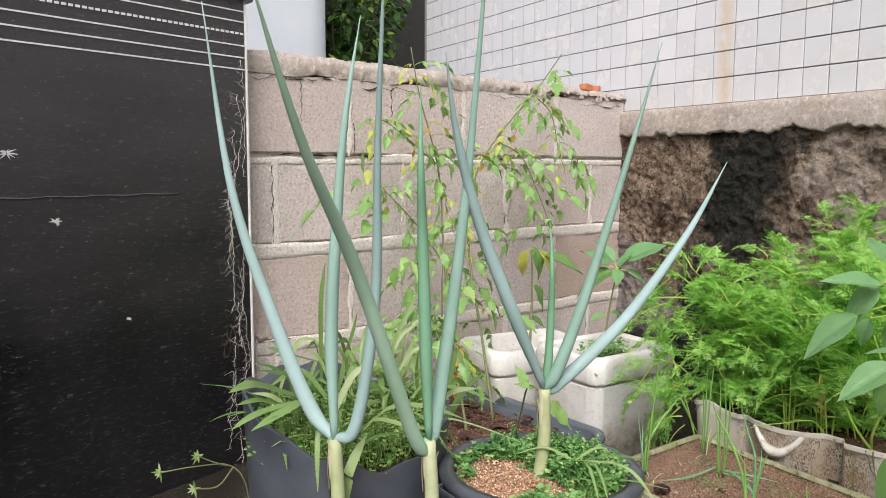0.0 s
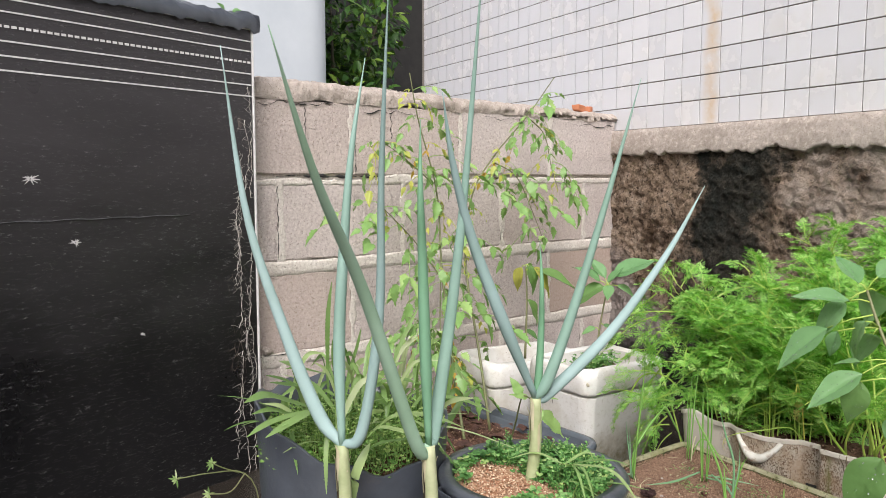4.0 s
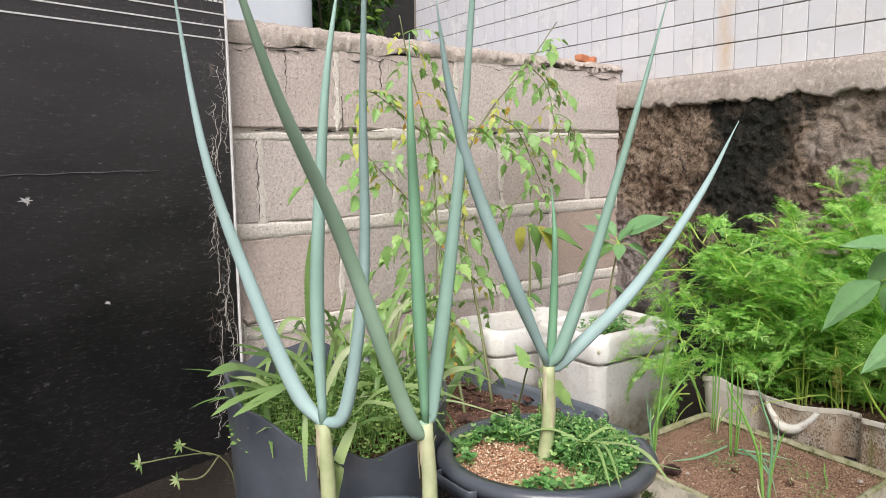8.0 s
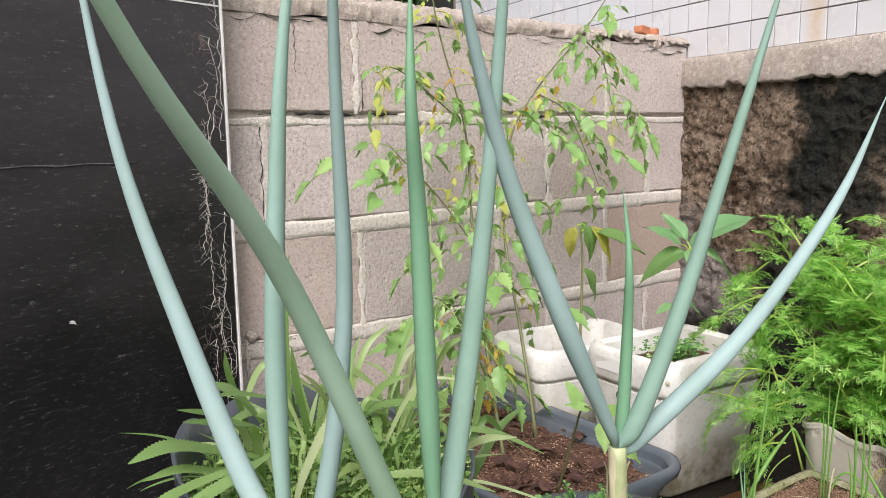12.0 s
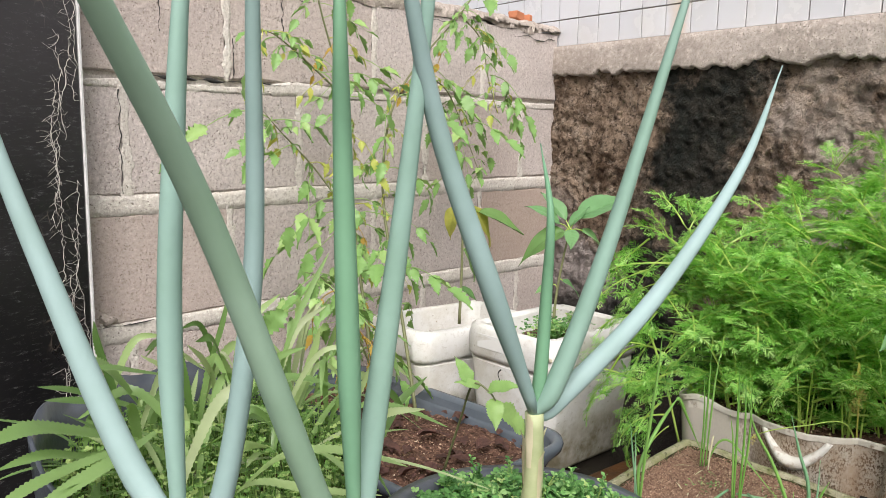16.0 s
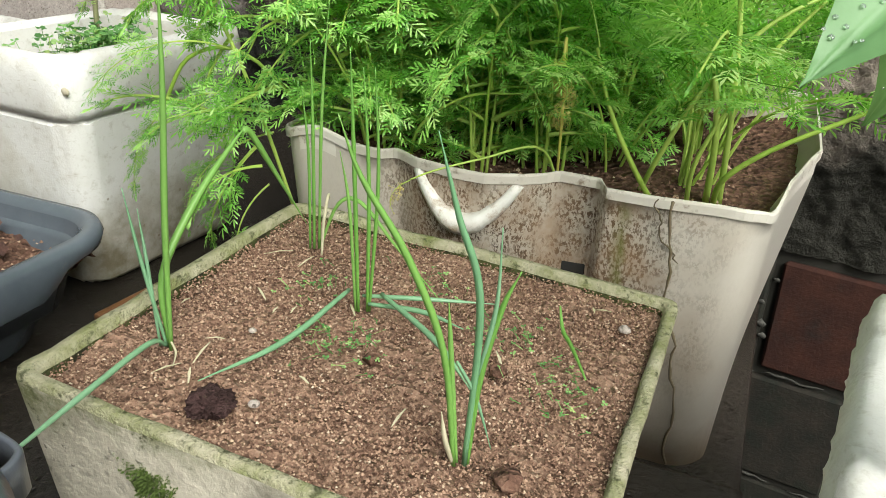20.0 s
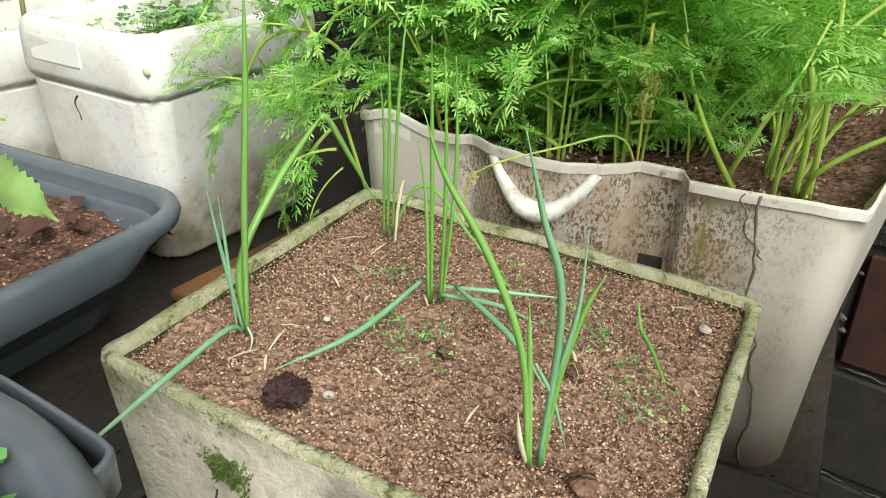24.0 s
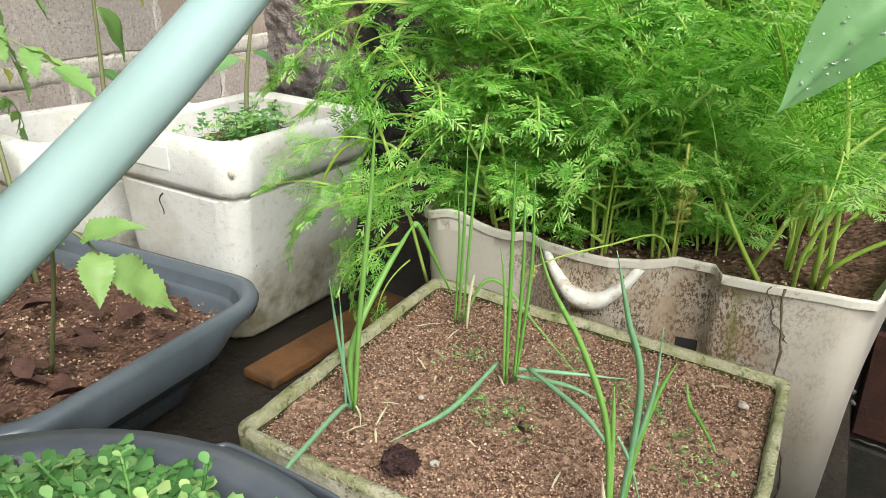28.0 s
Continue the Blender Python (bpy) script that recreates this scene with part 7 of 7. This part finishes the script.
# beyond the wall: a shrub
def shrub():
    r = random.Random(15)
    at = Vector((0.16, 2.15, GROUND))
    th = thing("shrub", at, "dense dark green shrub behind the block wall", "shrub")
    bm = bmesh.new()
    tube(bm, spline([(0, 0, 0), (0.02, 0.0, 0.8), (-0.02, 0.02, 1.6)], 12), [0.05 - 0.002 * k for k in range(13)], 10)
    part("trunk", bm, "bark", th)
    for k in range(6):
        a = k * 1.05
        bm = bmesh.new()
        tube(bm, spline([(0, 0, 1.0 + 0.1 * k), (0.15 * math.cos(a), 0.15 * math.sin(a), 1.4 + 0.08 * k), (0.34 * math.cos(a), 0.3 * math.sin(a), 1.8 + 0.1 * k)], 10), [0.02 - 0.0015 * j for j in range(11)], 7)
        part("limb", bm, "bark", th)
    bm = bmesh.new()
    for k in range(2600):
        a, e, d = r.uniform(0, 6.28), r.uniform(-1, 1), r.random() ** 0.4
        lump = 1 + 0.25 * math.sin(3 * a) + 0.2 * math.sin(5 * e + a)
        c = Vector((math.cos(a) * 0.42 * d * lump * math.sqrt(1 - 0.7 * e * e), math.sin(a) * 0.40 * d * lump, 1.98 + e * 0.55 * d))
        L = r.uniform(0.04, 0.075)
        w = Vector((r.uniform(-1, 1), r.uniform(-1, 0.4), r.uniform(-0.9, 0.4))).normalized()
        blade(bm, [c + w * L * u - Vector((0, 0, 0.012 * u * u)) for u in (0, 0.3, 0.6, 1)], [0.002, L * 0.24, L * 0.22, 0.001], (r.uniform(-0.6, 0.6), r.uniform(-0.8, 0.2), 1), 0.25)
    part("crown", bm, "tree_leaf", th)


shrub()
th = thing("creeper", (-1.40, -0.06, 1.378), "pale green creeper sprig on top of the black panel", "creeper")
for k, (dx, dz, a) in enumerate(((0.0, 0.006, 0.2), (0.018, 0.004, -0.5), (-0.02, 0.006, 2.6), (0.035, -0.004, -0.9), (0.040, -0.030, -1.4), (0.043, -0.048, -1.6))):
    place_part("leaf", PEPPER[k % 3], th, framed((-1.40 + dx, -0.065 + 0.3 * dx, 1.378 + dz), (math.cos(a), -0.3, math.sin(a)), (0, -1, 0.5), 0.024))
for k, (x, s) in enumerate(((-0.155, 0.022), (-0.105, 0.016))):
    bm = bmesh.new()
    box(bm, -s, s, -0.012, 0.012, 0, 0.014 + 0.4 * s, 0.003, 1, 0.004)
    ob = part("clay_shard", bm, "terracotta", smooth=False)
    ob.matrix_world = pose(x, 0.03, 1.233, 0, 8 - 12 * k, 20 * k)
    tagged(ob, "broken orange clay shard on the wall top", "shard", "clay shards")

r8 = random.Random(88)
th = thing("moss_patch", (-1.1115, -0.945, 0.452), "dark green moss tuft growing on the planter side", "moss", kind="stuff")
bm = bmesh.new()
for k in range(900):
    a, d = r8.uniform(0, 6.28), r8.random() ** 0.7
    edge = 0.014 * (1 + 0.45 * math.sin(2 * a + 1) + 0.3 * math.sin(5 * a))
    p = Vector((0.0025, edge * d * math.cos(a), 1.25 * edge * d * math.sin(a)))
    w = Vector((-1, r8.uniform(-1, 1), r8.uniform(-0.6, 1.0))).normalized() * r8.uniform(0.002, 0.0055) * (1.3 - 0.8 * d)
    blade(bm, [p, p + w * 0.5, p + w], [0.0006, 0.0006, 0.0002], (r8.uniform(-1, 1), r8.uniform(-1, 1), 1), 0.1)
part("moss_blades", bm, "moss", th, kind="stuff")

# a lump of old mortar with a run below it on the block wall
bm = bmesh.new()
bmesh.ops.create_icosphere(bm, subdivisions=3, radius=0.013)
for v in bm.verts:
    q = v.co * 70
    v.co = Vector((1.15 * v.co.x, 0.7 * v.co.y, 0.8 * v.co.z)) * (1 + 0.7 * noise.noise(q) + 0.35 * noise.noise(q * 3)) + Vector((0, 0.0, 0.595))
    v.co.x -= 1.307
part("mortar_lump", bm, "render_cap", wall_north, "lump of old mortar sticking out")
bm = bmesh.new()
tube(bm, [(-1.315 + 0.006 * noise.noise(Vector((k * 0.8, 1, 1))), -0.001, 0.588 - 0.018 * k) for k in range(14)], [max(0.0015, 0.006 + 0.006 * noise.noise(Vector((k * 0.7, 5, 2)))) for k in range(14)], 8, 0.25)
part("mortar_run", bm, "mortar", wall_north, "pale run of mortar")

# ---------------------------------------------------------------- the pieces of walls
def joint(x, z0, z1):
    """Mortar between two blocks, smeared over their edges."""
    if x > -0.02:
        return
    bm, rows, n = bmesh.new(), [], 26
    for k in range(n + 1):
        z = z0 - 0.004 + (z1 - z0 + 0.008) * k / n
        q = Vector((x * 9, z * 34, 1.0))
        wide = max(0.004, 0.0095 + 0.009 * noise.noise(q) + 0.005 * noise.noise(q * 3))
        mid = x + 0.004 * noise.noise(q + Vector((5, 0, 0)))
        out = -0.0002 + 0.0010 * noise.noise(q * 2 + Vector((0, 0, 6)))
        rows.append([bm.verts.new((mid + wide * s, y, z)) for s, y in ((-1.0, 0.0012), (-0.9, out), (-0.3, out), (0.3, out), (0.9, out), (1.0, 0.0012))])
    for a, b in zip(rows, rows[1:]):
        for j in range(5):
            bm.faces.new((a[j], a[j + 1], b[j + 1], b[j]))
    part("mortar_joint", bm, "mortar", wall_north)


def bed_joint(z0, z1, gap, seed):
    """A bed of mortar; gap: how far it has shrunk from the course above."""
    bm, rows, n = bmesh.new(), [], 420
    for k in range(n + 1):
        x = -2.2 + 2.197 * k / n
        q = Vector((x * 16, seed, 1.0))
        low = z0 - 0.003 + 0.005 * noise.noise(q) + 0.003 * noise.noise(q * 4)
        open_ = gap * max(0.0, min(1.0, 0.6 + 1.5 * noise.noise(Vector((x * 4, seed, 8)))))
        top = z1 + 0.004 - open_ + 0.004 * noise.noise(q + Vector((9, 0, 0))) + 0.003 * noise.noise(q * 5)
        out = -0.0003 + 0.0016 * noise.noise(q * 1.5 + Vector((0, 7, 0))) + 0.0015 * noise.noise(q * 5)
        rows.append([bm.verts.new((x, y, low + (top - low) * v)) for v, y in ((0, 0.003), (0.04, out * 0.8), (0.4, out), (0.75, out * 0.9), (0.97, out * 0.8 + 0.0005), (1.0, 0.010))])
    for a, b in zip(rows, rows[1:]):
        for j in range(5):
            bm.faces.new((a[j], b[j], b[j + 1], a[j + 1]))
    part("mortar_bed", bm, "mortar", wall_north)


def wall_blocks():
    for z0, z1, gap, seed in ((1.000, 1.024, 0.021, 1.0), (0.778, 0.812, 0.006, 2.0), (0.550, 0.582, 0.004, 3.0)):
        bed_joint(z0, z1, gap, seed)
    r = random.Random(12)
    courses = [(1.024, 1.207, -1.055, 0.367), (0.812, 1.000, -1.259, 0.367), (0.582, 0.778, -1.055, 0.367), (0.352, 0.550, -1.259, 0.367)]
    for z0, z1, x0, step in courses:
        x = x0
        while x > -2.2:
            x -= step
        while x < -0.02:
            a, b = x + 0.005, min(x + step - 0.005, -0.003)
            x += step
            if b - a < 0.05:
                continue
            bm = bmesh.new()
            nx, nz, depth = 14, 8, 0.012
            grid = {}
            us = [0, 0.0035, 0.012] + [0.012 + (b - a - 0.024) * k / (nx - 4) for k in range(1, nx - 4)] + [b - a - 0.012, b - a - 0.0035, b - a]
            vs = [0, 0.0035, 0.012] + [0.012 + (z1 - z0 - 0.024) * k / (nz - 4) for k in range(1, nz - 4)] + [z1 - z0 - 0.012, z1 - z0 - 0.0035, z1 - z0]
            for i in range(nx + 1):
                for k in range(nz + 1):
                    u, v = a + us[i], z0 + vs[k]
                    near = min(i, nx - i, k, nz - k) == 0
                    q = Vector((u * 40, v * 40, z0))
                    jag = 0.0045 if min(i, nx - i, k, nz - k) < 2 else 0.0
                    grid[i, k] = bm.verts.new((u + jag * noise.noise(q), (0.0030 if near else 0.0) + 0.0007 * noise.noise(q * 0.5) , v + jag * noise.noise(q + Vector((7, 0, 0)))))
            for i in range(nx):
                for k in range(nz):
                    bm.faces.new((grid[i, k], grid[i + 1, k], grid[i + 1, k + 1], grid[i, k + 1]))
            rim = [grid[i, 0] for i in range(nx + 1)] + [grid[nx, k] for k in range(1, nz + 1)] + [grid[i, nz] for i in range(nx - 1, -1, -1)] + [grid[0, k] for k in range(nz - 1, 0, -1)]
            back = [bm.verts.new((v.co.x, depth, v.co.z)) for v in rim]
            for j in range(len(rim)):
                m = (j + 1) % len(rim)
                bm.faces.new((rim[m], rim[j], back[j], back[m]))
            part("block", bm, "block", wall_north, smooth=False)
            joint(b + 0.005, z0, z1)


wall_blocks()


def wall_crack(x0, x1, z, sag, thick, seed):
    """An open, ragged crack along a joint."""
    bm, r, n = bmesh.new(), random.Random(seed), max(8, int(abs(x1 - x0) / 0.008))
    pts = [(x0 + (x1 - x0) * k / n, -0.0022, z + sag * noise.noise(Vector((k * 0.23, seed, 1))) + 0.3 * sag * noise.noise(Vector((k * 0.9, seed, 4)))) for k in range(n + 1)]
    tube(bm, pts, [max(0.0004, thick * (0.5 + 1.3 * noise.noise(Vector((k * 0.35, seed, 9))) + r.uniform(-0.2, 0.2)) * min(1.0, 0.3 + k / 4, 0.3 + (n - k) / 4)) for k in range(n + 1)], 6)
    part("crack", bm, "dark_void", wall_north, "dark open crack in the mortar")


for x0, x1, z, sag, thick, seed in ((-1.27, -0.925, 1.019, 0.005, 0.0036, 1.5), (-0.62, -0.53, 1.017, 0.003, 0.0030, 2.5), (-1.315, -1.10, 1.196, 0.014, 0.0013, 3.5), (-1.02, -0.86, 1.188, 0.012, 0.0012, 4.5),
                                    (-0.20, -0.02, 1.188, 0.008, 0.0016, 5.5), (-0.60, -0.42, 1.190, 0.012, 0.0010, 6.5), (-1.33, -1.20, 0.580, 0.003, 0.0010, 7.5)):
    wall_crack(x0, x1, z, sag, thick, seed)
for x, z0, z1, seed in ((-1.268, 0.815, 0.995, 1.1), (-1.044, 1.03, 1.10, 2.2), (-1.19, 1.10, 1.19, 3.3), (-0.93, 1.12, 1.19, 4.4)):
    bm = bmesh.new()
    tube(bm, [(x + 0.005 * noise.noise(Vector((k * 0.5, seed, 2))), -0.0020, z0 + (z1 - z0) * k / 16) for k in range(17)], [max(0.0003, 0.0012 * (0.6 + noise.noise(Vector((k * 0.6, seed, 7))))) for k in range(17)], 6)
    part("crack", bm, "dark_void", wall_north, "thin dark crack beside the joint")


def wall_tiles():
    bm = bmesh.new()
    h = TILE / 2 - 0.0016
    box(bm, -0.0005, 0.006, -h, h, -h, h, 0.0008, 1)
    me = mesh_of("tile", bm, "tile", False)
    bm = bmesh.new()
    near, rows = 0, 15
    for k in range(rows):
        for j in range(-19, 40):
            y, z = -(j + 0.5) * TILE, TILE_FOOT + (k + 0.5) * TILE
            if 0 <= j < 27 and k < 11 and near < 300:
                ob = new("tile", me)
                ob.location, ob.parent = (0, y, z), wall_east
                near += 1
            else:
                box(bm, -0.0005, 0.006, y - h, y + h, z - h, z + h)
    part("far_tiles", bm, "tile", wall_east, "white tiles further off", False, kind="stuff")


wall_tiles()


def wall_bricks():
    """Hollow clay bricks at the foot of the tiled wall."""
    bm = bmesh.new()
    box(bm, -0.004, 0.003, -2.6, -0.9, GROUND, 0.300)
    part("damp_base", bm, "damp_base", wall_east, "black damp mortar", False)
    r = random.Random(2)
    for row in range(3):
        for j in range(-1, 5):
            y0 = -1.305 + 0.29 + (0.145 if row % 2 else 0) - 0.29 * j
            z0 = -0.30 + 0.195 * row
            if y0 > -0.9:
                continue
            bm = bmesh.new()
            box(bm, -0.014, 0.004, y0 - 0.278, y0, z0, z0 + 0.181, 0.004, 1, 0.003, r)
            part("brick", bm, "red_brick" if (row == 2 and j in (1, 2)) or r.random() < 0.2 else "mouldy_brick", wall_east, smooth=False)
    for y0, y1, z in ((-1.40, -1.31, 0.083), (-1.30, -1.25, 0.080), (-1.52, -1.43, 0.082), (-1.36, -1.28, -0.112), (-1.47, -1.39, -0.114)):
        bm = bmesh.new()
        tube(bm, [(-0.012 + 0.002 * r.random(), y0 + (y1 - y0) * k / 8, z + r.uniform(-0.003, 0.003)) for k in range(9)], [0.0006 + 0.0022 * math.sin(math.pi * k / 8) * r.uniform(0.3, 1) for k in range(9)], 6)
        part("mortar_bed", bm, "mould_mortar", wall_east, "crumbling grey mortar")
    for y, z, size in ((-1.292, 0.165, 0.010), (-1.298, 0.145, 0.008), (-1.286, 0.20, 0.007), (-1.300, 0.24, 0.006)):
        bm = bmesh.new()
        bmesh.ops.create_icosphere(bm, subdivisions=2, radius=size)
        for v in bm.verts:
            v.co = Vector((-0.013 + 0.25 * v.co.x, y + v.co.y * (0.8 + 0.6 * noise.noise(v.co * 260)), z + v.co.z * (0.5 + 0.6 * noise.noise(v.co * 190))))
        part("mortar_crumb", bm, "mould_mortar", wall_east, "crumb of old mortar")


wall_bricks()
